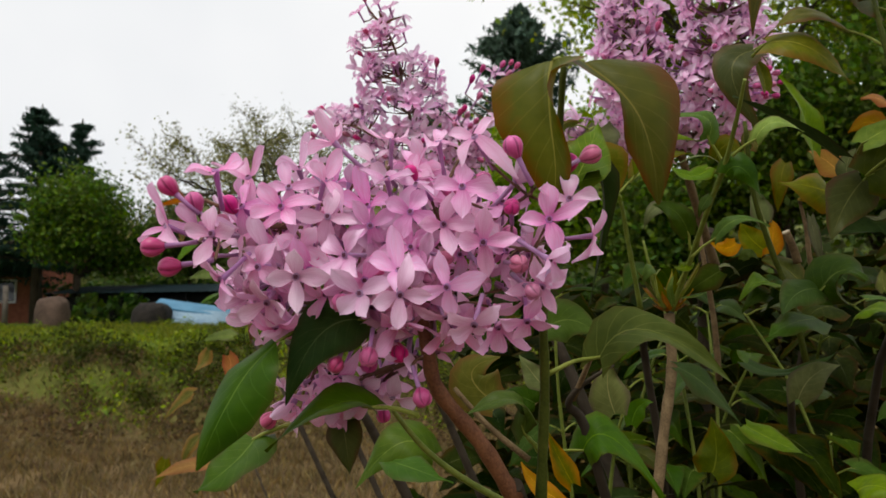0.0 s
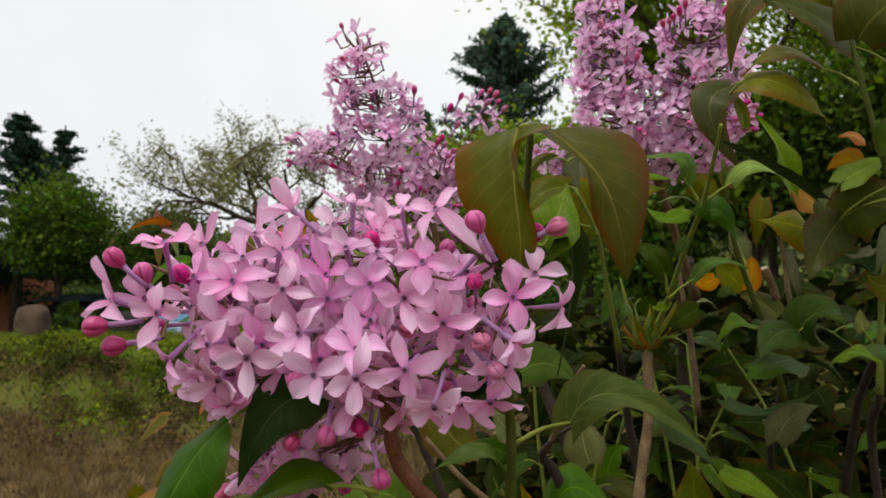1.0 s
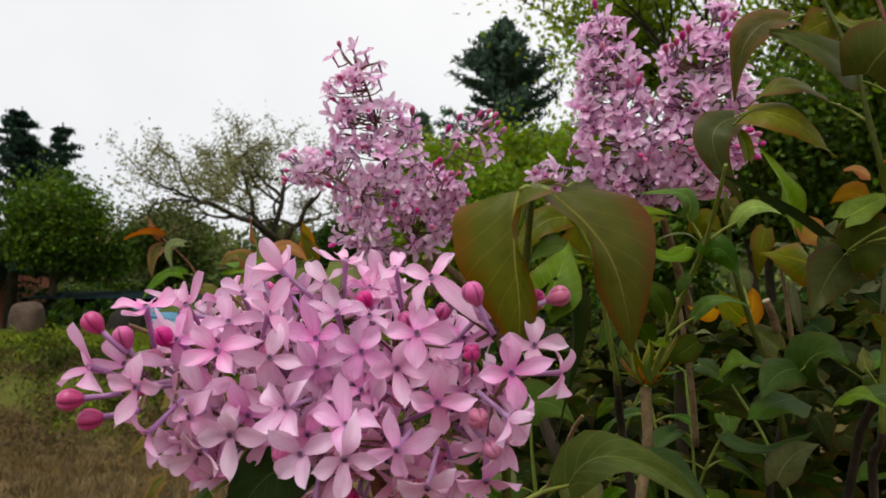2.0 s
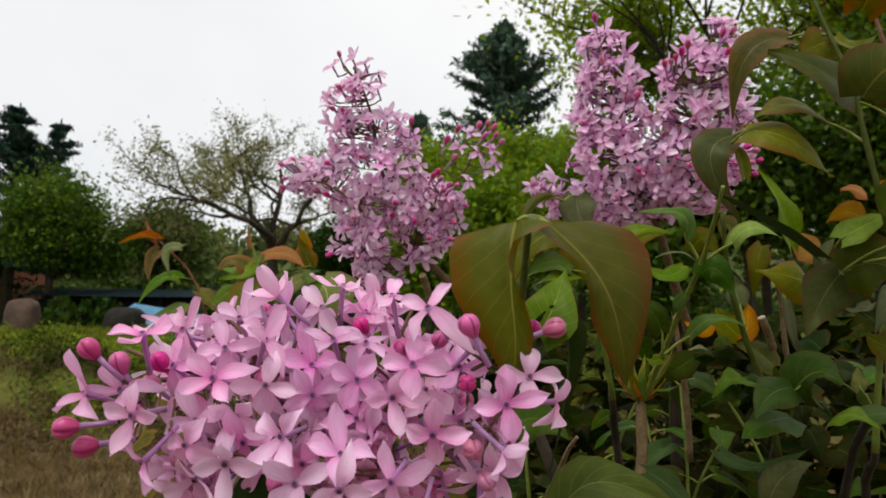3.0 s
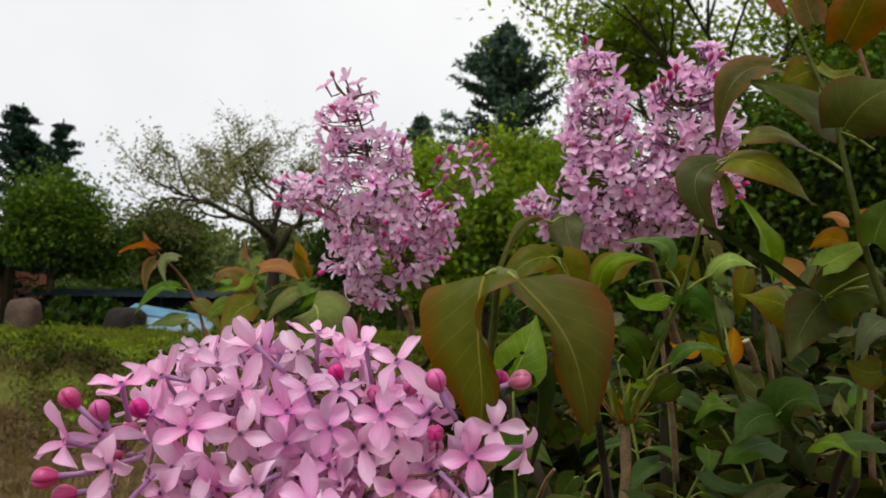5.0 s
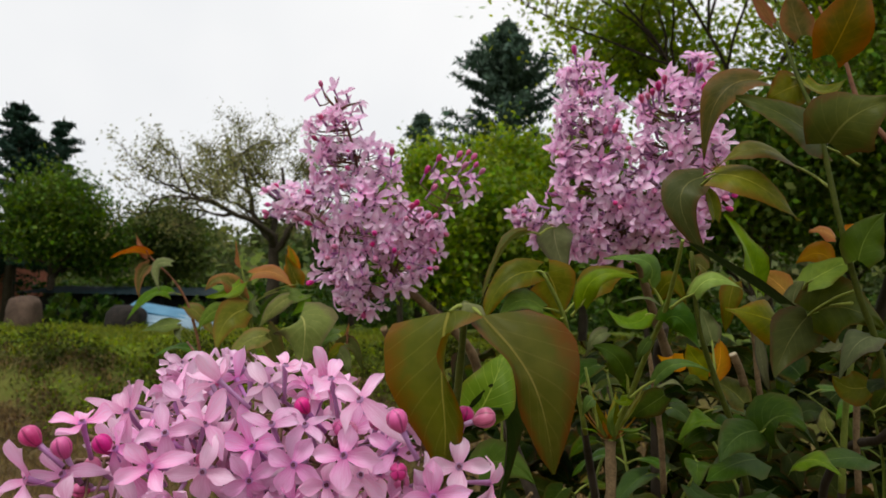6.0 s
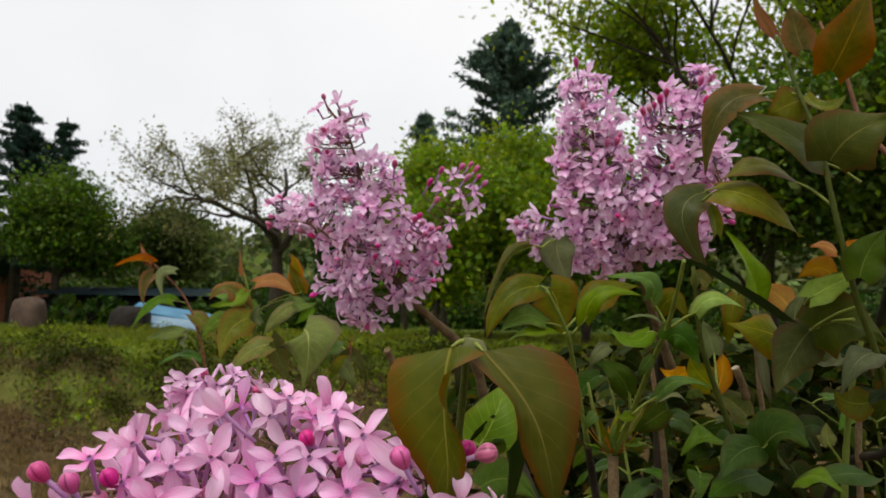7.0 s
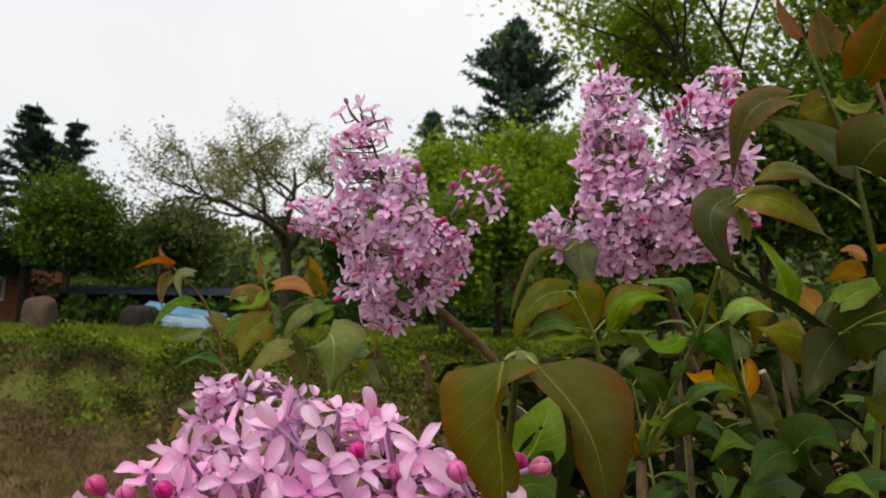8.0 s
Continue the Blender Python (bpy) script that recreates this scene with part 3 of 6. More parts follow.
HAY = plain_material("dark_bale", (0.016, 0.014, 0.012), (0.042, 0.034, 0.028), 7, 0.95, 0.9, 0.03)
WHITE = plain_material("white_frame", (0.6, 0.6, 0.58), (0.75, 0.75, 0.72), 4, 0.5)
GLASS = plain_material("dark_window_glass", (0.02, 0.025, 0.03), (0.04, 0.05, 0.055), 2, 0.08, gloss=0.5)


def brick_house(at, k=1.35):
    z = ground_height(at[0], at[1])
    root = thing("brick_house", (at[0], at[1], z), "small red brick house with a low roof", "house")
    o = Vector((at[0], at[1], z))
    bm = bmesh.new()
    for c, s in (((-1.6, 0, 0.9), (2.0, 2.4, 1.9)), ((0.05, 0, 0.25), (1.3, 2.4, 0.6)), ((0.05, 0, 1.55), (1.3, 2.4, 0.6)), ((0.9, 0, 0.9), (0.42, 2.4, 1.9))):
        box(bm, o + Vector(c) * k, Vector(s) * k)
    part("wall", bm, BRICK, root)
    bm = bmesh.new()
    box(bm, o + Vector((-0.7, -0.15, 1.93)) * k, Vector((4.1, 3.1, 0.14)) * k, 0, 0.02)
    part("roof", bm, ROOF_RED, root, "flat red roof edge")
    bm = bmesh.new()
    for c, s in (((0.05, -1.18, 1.22), (1.3, 0.08, 0.06)), ((0.05, -1.18, 0.58), (1.3, 0.08, 0.06)), ((-0.57, -1.18, 0.9), (0.06, 0.08, 0.58)), ((0.67, -1.18, 0.9), (0.06, 0.08, 0.58)), ((0.05, -1.18, 0.9), (0.05, 0.08, 0.58))):
        box(bm, o + Vector(c) * k, Vector(s) * k)
    window = part("window", bm, WHITE, root, "white window frame")
    bm = bmesh.new()
    box(bm, o + Vector((0.05, -1.12, 0.9)) * k, Vector((1.18, 0.02, 0.56)) * k)
    part("pane", bm, GLASS, window, "dark glass pane")


def open_shed(at, turn):
    """A long low shed with a sloping sheet roof on posts."""
    z = ground_height(*at)
    root = thing("shed", (at[0], at[1], z), "low dark shed with blue sheet roofing", "shed")
    o = Vector((at[0], at[1], z))
    spin = Matrix.Rotation(turn, 3, "Z")
    bm = bmesh.new()
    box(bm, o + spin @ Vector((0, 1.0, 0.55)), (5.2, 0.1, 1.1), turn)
    part("wall", bm, SHADED_WALL, root)
    # added boarding: a dark sheet in place of the shade under the roof
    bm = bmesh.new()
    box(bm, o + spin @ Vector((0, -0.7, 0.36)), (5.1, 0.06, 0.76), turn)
    part("boarding", bm, SHADED_WALL, root, "near-black front boarding that stands for deep shade")
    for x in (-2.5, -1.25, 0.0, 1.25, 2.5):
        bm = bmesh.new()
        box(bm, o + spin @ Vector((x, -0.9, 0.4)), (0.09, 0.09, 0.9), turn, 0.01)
        part("post", bm, SHADED_WALL, root)
    for k in range(6):
        bm = bmesh.new()
        a, b = -2.65 + k * 0.885, -2.65 + (k + 1) * 0.885
        n = 8
        rows = []
        for y, h in ((-1.15, 0.80), (1.2, 1.12)):
            rows.append([bm.verts.new(o + spin @ Vector((a + (b - a) * i / n, y, h + 0.018 * (i % 2)))) for i in range(n + 1)])
        for i in range(n):
            bm.faces.new((rows[0][i], rows[0][i + 1], rows[1][i + 1], rows[1][i]))
        bmesh.ops.solidify(bm, geom=bm.faces[:], thickness=0.01)
        part("roof_sheet", bm, SHED_TEAL, root, "blue corrugated roof sheet")


def leaning_sheet(base, length, width, height, turn, material, label, tilt):
    bm = bmesh.new()
    z = ground_height(base[0], base[1])
    m = Matrix.Translation((base[0], base[1], z + height)) @ Matrix.Rotation(turn, 4, "Z") @ Matrix.Rotation(tilt[0], 4, "X") @ Matrix.Rotation(tilt[1], 4, "Y")
    bmesh.ops.create_cube(bm, size=1.0, matrix=m @ Matrix.Diagonal((length, width, 0.05, 1)))
    bmesh.ops.bevel(bm, geom=bm.edges[:], offset=0.01, segments=1, affect="EDGES")
    tagged(part("roof_panel", bm, material), label, "panel", "stacked roof panels")


def lump(name, at, size, seed, material, label, category, rough=0.12):
    """A weathered rounded body that rests on the ground."""
    bm = bmesh.new()
    bmesh.ops.create_icosphere(bm, subdivisions=4, radius=1.0)
    for v in bm.verts:
        k = 1 + rough * noise.noise(v.co * 1.3 + Vector((seed, 0, 0))) * 2 + rough * 0.5 * noise.noise(v.co * 4 + Vector((0, seed, 0)))
        sq = Vector([math.copysign(abs(c) ** 0.7, c) for c in v.co])
        v.co = Vector((sq.x * size[0], sq.y * size[1], max(sq.z, -0.75) * size[2])) * k
    for f in bm.faces:
        f.smooth = True
    z = ground_height(at[0], at[1])
    bmesh.ops.translate(bm, verts=bm.verts, vec=(at[0], at[1], z + size[2] * 0.72))
    tagged(part(name, bm, material), label, category)


brick_house((-17.2, 25.6), 1.15)
open_shed((-9.5, 20.0), 0.0)
leaning_sheet((-7.2, 17.2), 1.9, 0.55, 0.40, 0.0, TEAL, "blue roofing panel on a low stack", (0.35, 0.16))
leaning_sheet((-6.9, 16.9), 1.7, 0.5, 0.22, 0.0, PALE_SHEET, "pale blue roofing panel at the stack's foot", (0.5, 0.10))
leaning_sheet((-6.85, 16.7), 1.6, 0.4, 0.12, 0.0, PALE_SHEET, "pale blue panel lying in the grass", (0.5, 0.06))
lump("boulder", (-9.95, 16.0), (0.34, 0.32, 0.42), 3, STONE, "reddish brown boulder on the terrace", "boulder", 0.06)
lump("hay_bale", (-7.85, 16.4), (0.40, 0.4, 0.32), 8, HAY, "dark weathered round bale beside panels", "bale", 0.05)
bm = bmesh.new()
px, py = -11.9, 17.2
tube(bm, [(px, py, ground_height(px, py) - 0.1), (px, py, ground_height(px, py) + 0.95)], [0.07, 0.06], 8)
tagged(part("post", bm, GREY_WOOD), "short weathered wooden post by the house", "post")

# ---- lilac: leaves, flowers, branches ----


def leaf_shape(base, mid, tip, width, face, fold=0.3, curl=0.0, wave=0.04, along=9, across=7, seed=0):
    """A heart-shaped blade along base, mid and tip. face: where its upper side looks; fold: how far the halves rise; curl: how far the tip and margins bend back."""
    b, m, t = (np.array(p, float) for p in (base, mid, tip))
    face = np.array(face, float) / np.linalg.norm(face)
    r = np.random.default_rng(seed)
    ph = r.uniform(0, 6.28, 3)
    c = 2 * m - 0.5 * (b + t)
    verts, uvs = [], []
    size = np.linalg.norm(t - b)
    for i in range(along):
        v = i / (along - 1)
        p = (1 - v) ** 2 * b + 2 * v * (1 - v) * c + v * v * t
        d = 2 * (1 - v) * (c - b) + 2 * v * (t - c)
        d /= np.linalg.norm(d)
        side = np.cross(d, face)
        side /= np.linalg.norm(side) + 1e-9
        up = np.cross(side, d)
        prof = min(1.0, (v / 0.26) ** 0.42 if v < 0.26 else 1.0) * (1 - max(0.0, (v - 0.22) / 0.78) ** 1.35) ** 1.05
        prof = max(prof, 0.02)
        if i == 0:
            prof = 0.45
        for j in range(across):
            u = 2 * j / (across - 1) - 1
            half = width * 0.5 * prof
            back = -d * size * 0.12 * abs(u) ** 1.5 * max(0.0, 1 - v * 3.2)
            lift = fold * abs(u) * half - curl * u * u * half * 1.2 + wave * width * math.sin(v * 9 + ph[0] + 1.5 * u) * abs(u) + 0.5 * wave * width * math.sin(v * 15 + ph[1]) * u
            verts.append(p + side * u * half * math.cos(min(1.2, abs(fold) * 0.8)) + up * lift + back)
            uvs.append((0.5 + 0.5 * u, v))
    faces = [(i * across + j, i * across + j + 1, (i + 1) * across + j + 1, (i + 1) * across + j) for i in range(along - 1) for j in range(across - 1)]
    return np.array(verts), faces, np.array(uvs)


leaf_count = [0]


def leaf(parent, base, mid, tip, width, face, material, fold=0.3, curl=0.2, stalk=None, label="", wave=0.05, stalk_material=None, thick=0.0006):
    """One leaf with its stalk, as a part of a shoot."""
    leaf_count[0] += 1
    v, f, uv = leaf_shape(base, mid, tip, width * 0.94, face, fold, curl, wave, 11, 9, leaf_count[0])
    ob = mesh_part("leaf", v, f, material, parent, label, True, uv)
    if stalk is not None:
        bm = bmesh.new()
        s, b = Vector(stalk), Vector(base)
        along = (Vector(mid) - b) * 0.25
        tube(bm, bent([s, s.lerp(b, 0.5) + Vector((0, 0, 0.06 * (b - s).length)), b, b + along], 3), [0.0010, 0.0008, 0.0008, 0.0007, 0.0007, 0.0007, 0.0006, 0.0005, 0.0004, 0.0003], 5)
        part("leaf_stalk", bm, stalk_material or PETIOLE, ob)
    return ob


def draped_leaf(parent, rib, one, other, material, label, stalk, along=19, across=8):
    """A blade hung along its rib. one, other: for each half, stations of (place along the rib, way to the margin, how the margin bends away)."""
    line = bent(rib, 8)
    far = np.concatenate([[0.0], np.cumsum([(b - a).length for a, b in zip(line, line[1:])])])
    far /= far[-1]
    rib_points = np.array([list(p) for p in line])
    verts, uvs = [], []
    for i in range(along):
        v = (i / (along - 1)) ** 1.25
        p = np.array([np.interp(v, far, rib_points[:, c]) for c in range(3)])
        for j in range(-across, across + 1):
            half = one if j < 0 else other
            spots = [q[0] for q in half]
            way = np.array([np.interp(v, spots, [q[1][c] for q in half]) for c in range(3)])
            bend = np.array([np.interp(v, spots, [q[2][c] for q in half]) for c in range(3)])
            u = abs(j) / across
            ripple = 0.00035 * math.sin(v * 17 + (2 if j < 0 else 5)) * u ** 2 * (1 - v)
            groove = 0.0009 * math.exp(-(u / 0.12) ** 2) * (1 - v)
            verts.append(p + way * u + bend * u * u + np.array([0, groove + ripple, ripple]))
            uvs.append((0.5 + 0.5 * j / across, v))
    w = 2 * across + 1
    faces = [(i * w + j, i * w + j + 1, (i + 1) * w + j + 1, (i + 1) * w + j) for i in range(along - 1) for j in range(w - 1)]
    ob = mesh_part("leaf", verts, faces, material, parent, label, True, uvs)
    bm = bmesh.new()
    a, b = Vector(stalk), Vector(rib[0])
    tube(bm, bent([a, a.lerp(b, 0.5) + Vector((0, 0, 0.0008)), b], 4), [0.0009, 0.0009, 0.0008, 0.0008, 0.0007, 0.0006, 0.0005, 0.0004, 0.0003], 5)
    part("leaf_stalk", bm, PETIOLE, ob)
    return ob


def stem(parent, points, radii, material, name="stem", label=""):
    """A round stem with slight knots."""
    pts = bent(points, 5)
    k = len(pts)
    rad = np.interp(np.linspace(0, 1, k), np.linspace(0, 1, len(radii)), radii)
    bm = bmesh.new()
    tube(bm, pts, [x * (1 + 0.08 * math.sin(i * 2.1)) for i, x in enumerate(rad)], 8)
    return part(name, bm, material, parent, label)


def footing(parent, spread=0.10, radius=0.004, material=None):
    """The lower, woody part of a branch, from the bush's foot to where the branch starts."""
    top = Vector(parent.location)
    r = np.random.default_rng(int(abs(top.x) * 9973 + top.z * 7919))
    foot = Vector((0.42 + r.normal() * spread, 0.92 + r.normal() * spread, 0.0))
    foot.z = ground_height(foot.x, foot.y) - 0.03
    low = foot.lerp(top, 0.35) + Vector((0, 0, 0.12))
    near_top = top + Vector(((foot.x - top.x) * 0.12, (foot.y - top.y) * 0.22, -0.10))
    stem(parent, [foot, low, near_top, top + Vector((0, 0, 0.004))], [radius * 2.2, radius * 1.6, radius, radius * 0.75], material or DARK_BARK, "lower_stem", "brown woody lower stem")


def floret_mesh(seed, lift=0.12, bend=-0.15, petal=0.0089, wide=0.0055, tube_length=0.0130, loose=1.0, skin=PETAL):
    """A four-petalled floret that looks along +z, with its tube behind it."""
    r = np.random.default_rng(seed)
    bm = bmesh.new()
    layer = bm.loops.layers.uv.new("leaf")
    nv, nu = 8, 5
    for k in range(4):
        a = k * math.pi / 2 + r.normal() * 0.16
        ax = Vector((math.cos(a), math.sin(a), 0))
        ay = Vector((-math.sin(a), math.cos(a), 0))
        length, width = petal * r.uniform(0.84, 1.14), wide * r.uniform(0.84, 1.12)
        up, turn, twist = lift + r.normal() * 0.34 * loose, bend + r.normal() * 0.42 * loose, r.normal() * 0.55 * loose
        cup = r.uniform(0.35, 1.1)
        grid = []
        for i in range(nv):
            v = 1 - (1 - i / (nv - 1)) ** 1.5
            prof = (0.36 + 0.64 * math.sin(min(1.0, v / 0.58) * math.pi / 2) ** 1.1) * max(0.0, 1 - max(0.0, (v - 0.46) / 0.54) ** 1.95) ** 0.70
            prof = max(prof, 0.10)
            row = []
            for j in range(nu):
                u = 2 * j / (nu - 1) - 1
                x = 0.0009 + length * v * (1 - 0.09 * u * u * v)
                z = length * (up * v + turn * v * v) + 0.05 * length * math.sin(v * 7 + k * 2.1 + seed) * u + cup * width * 0.5 * u * u * prof * (0.3 + v) + twist * u * width * 0.5 * v * prof
                row.append((bm.verts.new(ax * x + ay * (u * width * 0.5 * prof) + Vector((0, 0, z))), (0.5 + 0.5 * u, v)))
            grid.append(row)
        for i in range(nv - 1):
            for j in range(nu - 1):
                q = (grid[i][j], grid[i + 1][j], grid[i + 1][j + 1], grid[i][j + 1])
                f = bm.faces.new([p[0] for p in q])
                f.smooth = True
                for loop, p in zip(f.loops, q):
                    loop[layer].uv = p[1]
    before = len(bm.faces)
    tube(bm, [(0, 0, 0.0004), (0, 0, -0.002), (0.0002, 0, -tube_length * 0.6), (0.0004, 0, -tube_length)], [0.0012, 0.0009, 0.0007, 0.0008], 6, slot=1)
    ring = [bm.verts.new((0.00075 * math.cos(q), 0.00075 * math.sin(q), 0.0009)) for q in (k * math.pi / 3 for k in range(6))]
    bm.faces.new(ring).material_index = 2
    me = bpy.data.meshes.new("floret")
    bm.to_mesh(me)
    bm.free()
    for m in (skin, PETAL_BACK, THROAT):
        me.materials.append(m)
    return me


def bud_mesh(seed, length=0.0070, radius=0.0027, tube_length=0.009):
    """A closed bud of four folded petals on its tube, pointing along +z."""
    bm = bmesh.new()
    r = np.random.default_rng(seed)
    sides, rings = 24, 9
    rows = []
    for i in range(rings + 1):
        v = i / rings
        rad = radius * (0.35 + 0.65 * math.sin(min(1.0, v / 0.55) * math.pi / 2)) * (1 - max(0.0, (v - 0.5) / 0.5) ** 2.6) ** 0.6
        row = []
        for k in range(sides):
            a = 2 * math.pi * k / sides + 0.5 * v
            groove = 1 - 0.24 * max(0.0, math.cos(4 * (a - 0.5 * v))) ** 5 * min(1, v * 3)
            row.append(bm.verts.new((rad * groove * math.cos(a), rad * groove * math.sin(a), v * length)))
        rows.append(row)
    layer = bm.loops.layers.uv.new("leaf")
    for i in range(rings):
        for k in range(sides):
            f = bm.faces.new((rows[i][k], rows[i][(k + 1) % sides], rows[i + 1][(k + 1) % sides], rows[i + 1][k]))
            f.smooth = True
            for loop, uv in zip(f.loops, ((k, i), (k + 1, i), (k + 1, i + 1), (k, i + 1))):
                loop[layer].uv = (uv[0] / sides, uv[1] / rings)
    bm.faces.new(rows[-1])
    tube(bm, [(0, 0, 0.0006), (0, 0, -tube_length * 0.5), (0.0003, 0, -tube_length)], [0.0009, 0.0007, 0.0008], 6, slot=1)
    me = bpy.data.meshes.new("bud")
    bm.to_mesh(me)
    bm.free()
    for m in (BUD, PETAL_BACK):
        me.materials.append(m)
    return me


FLORETS = [floret_mesh(s, l, b) for s, l, b in ((1, 0.05, -0.10), (2, 0.15, -0.25), (3, 0.0, 0.05), (4, 0.30, -0.10), (5, 0.10, -0.35), (6, 0.45, 0.10), (7, -0.10, 0.05), (8, 0.2, 0.15), (9, 0.4, 0.1), (10, 0.3, -0.6), (11, 0.1, -0.1), (12, 0.5, -0.4))]
SLIM_FLORETS = [floret_mesh(s, l, b, 0.0086, 0.0054, 0.0105, 0.7, PETAL_PALE) for s, l, b in ((21, 0.05, -0.10), (22, 0.15, -0.25), (23, 0.0, 0.05), (24, 0.30, -0.10), (25, 0.10, -0.35), (26, 0.45, 0.10), (27, -0.10, 0.05), (28, 0.3, -0.5))]
BUDS = [bud_mesh(1, 0.0064, 0.0029), bud_mesh(2, 0.0058, 0.0026), bud_mesh(3, 0.0068, 0.0029)]
SLIM_BUDS = [bud_mesh(4, 0.0070, 0.0020), bud_mesh(5, 0.0078, 0.0021), bud_mesh(6, 0.0056, 0.0018)]


def facing(place, way, spin, size=1.0):
    """The pose of a floret at a place, looking along way, turned by spin degrees."""
    q = Vector(way).normalized().to_track_quat("Z", "Y").to_matrix().to_4x4()
    return Matrix.Translation(place) @ q @ Matrix.Rotation(radians(spin), 4, "Z") @ Matrix.Scale(size, 4)


class Panicle:
    """A flower cluster: a stalk with pedicels, and florets and buds that hang under it."""

    def __init__(self, root, spine, label, florets=FLORETS, buds=BUDS):
        self.root, self.spine, self.label = root, [Vector(p) for p in bent(spine, 6)], label
        self.florets, self.buds = florets, buds
        self.sides, self.items, self.r = [], [], np.random.default_rng(len(bpy.data.objects))

    def branch(self, points):
        """A side stalk that carries florets of its own."""
        self.sides.append([Vector(p) for p in bent(points, 5)])

    def add(self, mesh, place, way, spin, size=1.0):
        self.items.append((mesh, Vector(place), Vector(way).normalized(), spin, size))

    def floret(self, place, way, spin=None, size=1.0):
        self.add(self.florets[int(self.r.integers(len(self.florets)))], place, way, self.r.uniform(0, 90) if spin is None else spin, size)

    def bud(self, place, way, size=1.0):
        self.add(self.buds[int(self.r.integers(len(self.buds)))], place, way, self.r.uniform(0, 90), size)

    def lobe(self, centre, radii, count, heart, size=1.0, buds=0.06, up=0.25, back=1.0):
        """Florets over an egg-shaped lobe, looking outwards from the spine."""
        c = Vector(centre)
        for k in range(count):
            d = Vector(self.r.normal(size=3)).normalized()
            if d.y > 0 and self.r.random() > back:
                d.y = -d.y
            p = c + Vector((d.x * radii[0], d.y * radii[1], d.z * radii[2])) * self.r.uniform(0.84, 1.08)
            way = (p - Vector(heart)).normalized() * 0.8 + d * 0.6 + Vector((0, -0.25, up)) + Vector(self.r.normal(size=3)) * 0.3
            if self.r.random() < buds:
                self.bud(p, way, size * 1.0)
            else:
                self.floret(p, way, None, size * self.r.uniform(0.85, 1.1))

    def build(self, radius=0.0016, reach=0.011):
        bm = bmesh.new()
        k = len(self.spine)
        tube(bm, self.spine, list(np.linspace(radius, radius * 0.45, k)), 6)
        for side in self.sides:
            tube(bm, side, list(np.linspace(radius * 0.7, radius * 0.35, len(side))), 5)
        knots = self.spine + [p for side in self.sides for p in side]
        for mesh, place, way, spin, size in self.items:
            tail = place - way * reach * size * 0.85
            near = min(knots, key=lambda p: (p - tail).length + 0.4 * max(0.0, p.z - tail.z + 0.004))
            mid = near.lerp(tail, 0.55) - way * 0.001
            tube(bm, [near, mid, tail], [radius * 0.36, radius * 0.28, 0.0005], 4, caps=False)
        stalk = part("flower_panicle", bm, STALK, self.root, self.label)
        o = origin_of(self.root)
        for mesh, place, way, spin, size in self.items:
            ob = new(mesh.name.split(".")[0], mesh)
            ob.parent = stalk
            ob.matrix_local = facing(place - o, way, spin, size)
        return stalk


# -- the near branch: a full flower head on a brown twig --
near = thing("lilac_branch", (0.0506, 0.2356, 1.2493), "flowering lilac branch with a full pink-violet head", "lilac branch")
footing(near, 0.10, 0.0028)
stem(near, [(0.0506, 0.2374, 1.2485), (0.0409, 0.2333, 1.2654), (0.0293, 0.2293, 1.2805), (0.0267, 0.2272, 1.2920), (0.0249, 0.2269, 1.3027)], [0.0026, 0.0024, 0.0021, 0.0019], RED_STEM, "stem", "reddish brown woody twig")
HEART = (0.0108, 0.2380, 1.3200)
FLORETS_A = [(-0.0217, 0.1900, 1.3219, -0.1, -1, 0.1, 80), (-0.0077, 0.2000, 1.3296, 0, -1, 0.25, 40), (-0.0132, 0.2050, 1.3193, 0, -1, 0.1, 25), (-0.0135, 0.2000, 1.3144, 0, -1, -0.1, 65), (-0.0021, 0.1940, 1.3114, 0, -1, -0.1, 90), (0.0090, 0.1990, 1.3169, 0, -1, 0, 145), (0.0133, 0.1960, 1.3071, 0, -1, -0.15, 125), (-0.0251, 0.2000, 1.3394, -0.15, -0.45, 0.9, 90), (0.0028, 0.2140, 1.3493, -0.6, -0.45, 0.6, 20), (0.0008, 0.2110, 1.3383, 0, -0.7, 0.6, 40), (0.0029, 0.2060, 1.3277, 0.1, -0.9, 0.1, 80), (-0.0084, 0.2090, 1.3362, 0.2, -0.9, 0.3, 10), (-0.0219, 0.2160, 1.3406, -0.1, -0.7, 0.6, 30)]
FLORETS_B = [(-0.0217, 0.2110, 1.3317, -0.3, -0.9, 0.3, 0), (-0.0383, 0.2010, 1.3256, -0.7, -0.7, 0.2, 60), (-0.0215, 0.1960, 1.3111, -0.35, -0.8, -0.5, 165), (-0.0131, 0.2060, 1.3056, -0.1, -0.7, -0.6, 20), (-0.0124, 0.2110, 1.2993, 0.25, -0.5, -0.8, 60), (-0.0090, 0.2210, 1.3437, -0.1, -0.7, 0.6, 70), (-0.0176, 0.2120, 1.3251, -0.2, -0.9, 0.2, 50), (-0.0323, 0.2060, 1.3260, -0.3, -0.8, 0.4, 35), (-0.0047, 0.2080, 1.3200, 0.1, -0.9, -0.1, 60), (-0.0025, 0.2080, 1.3140, 0.1, -0.9, -0.2, 20), (0.0170, 0.2260, 1.3527, -0.1, -0.4, 0.95, 10), (0.0111, 0.2290, 1.3471, -0.3, -0.55, 0.8, 60)]
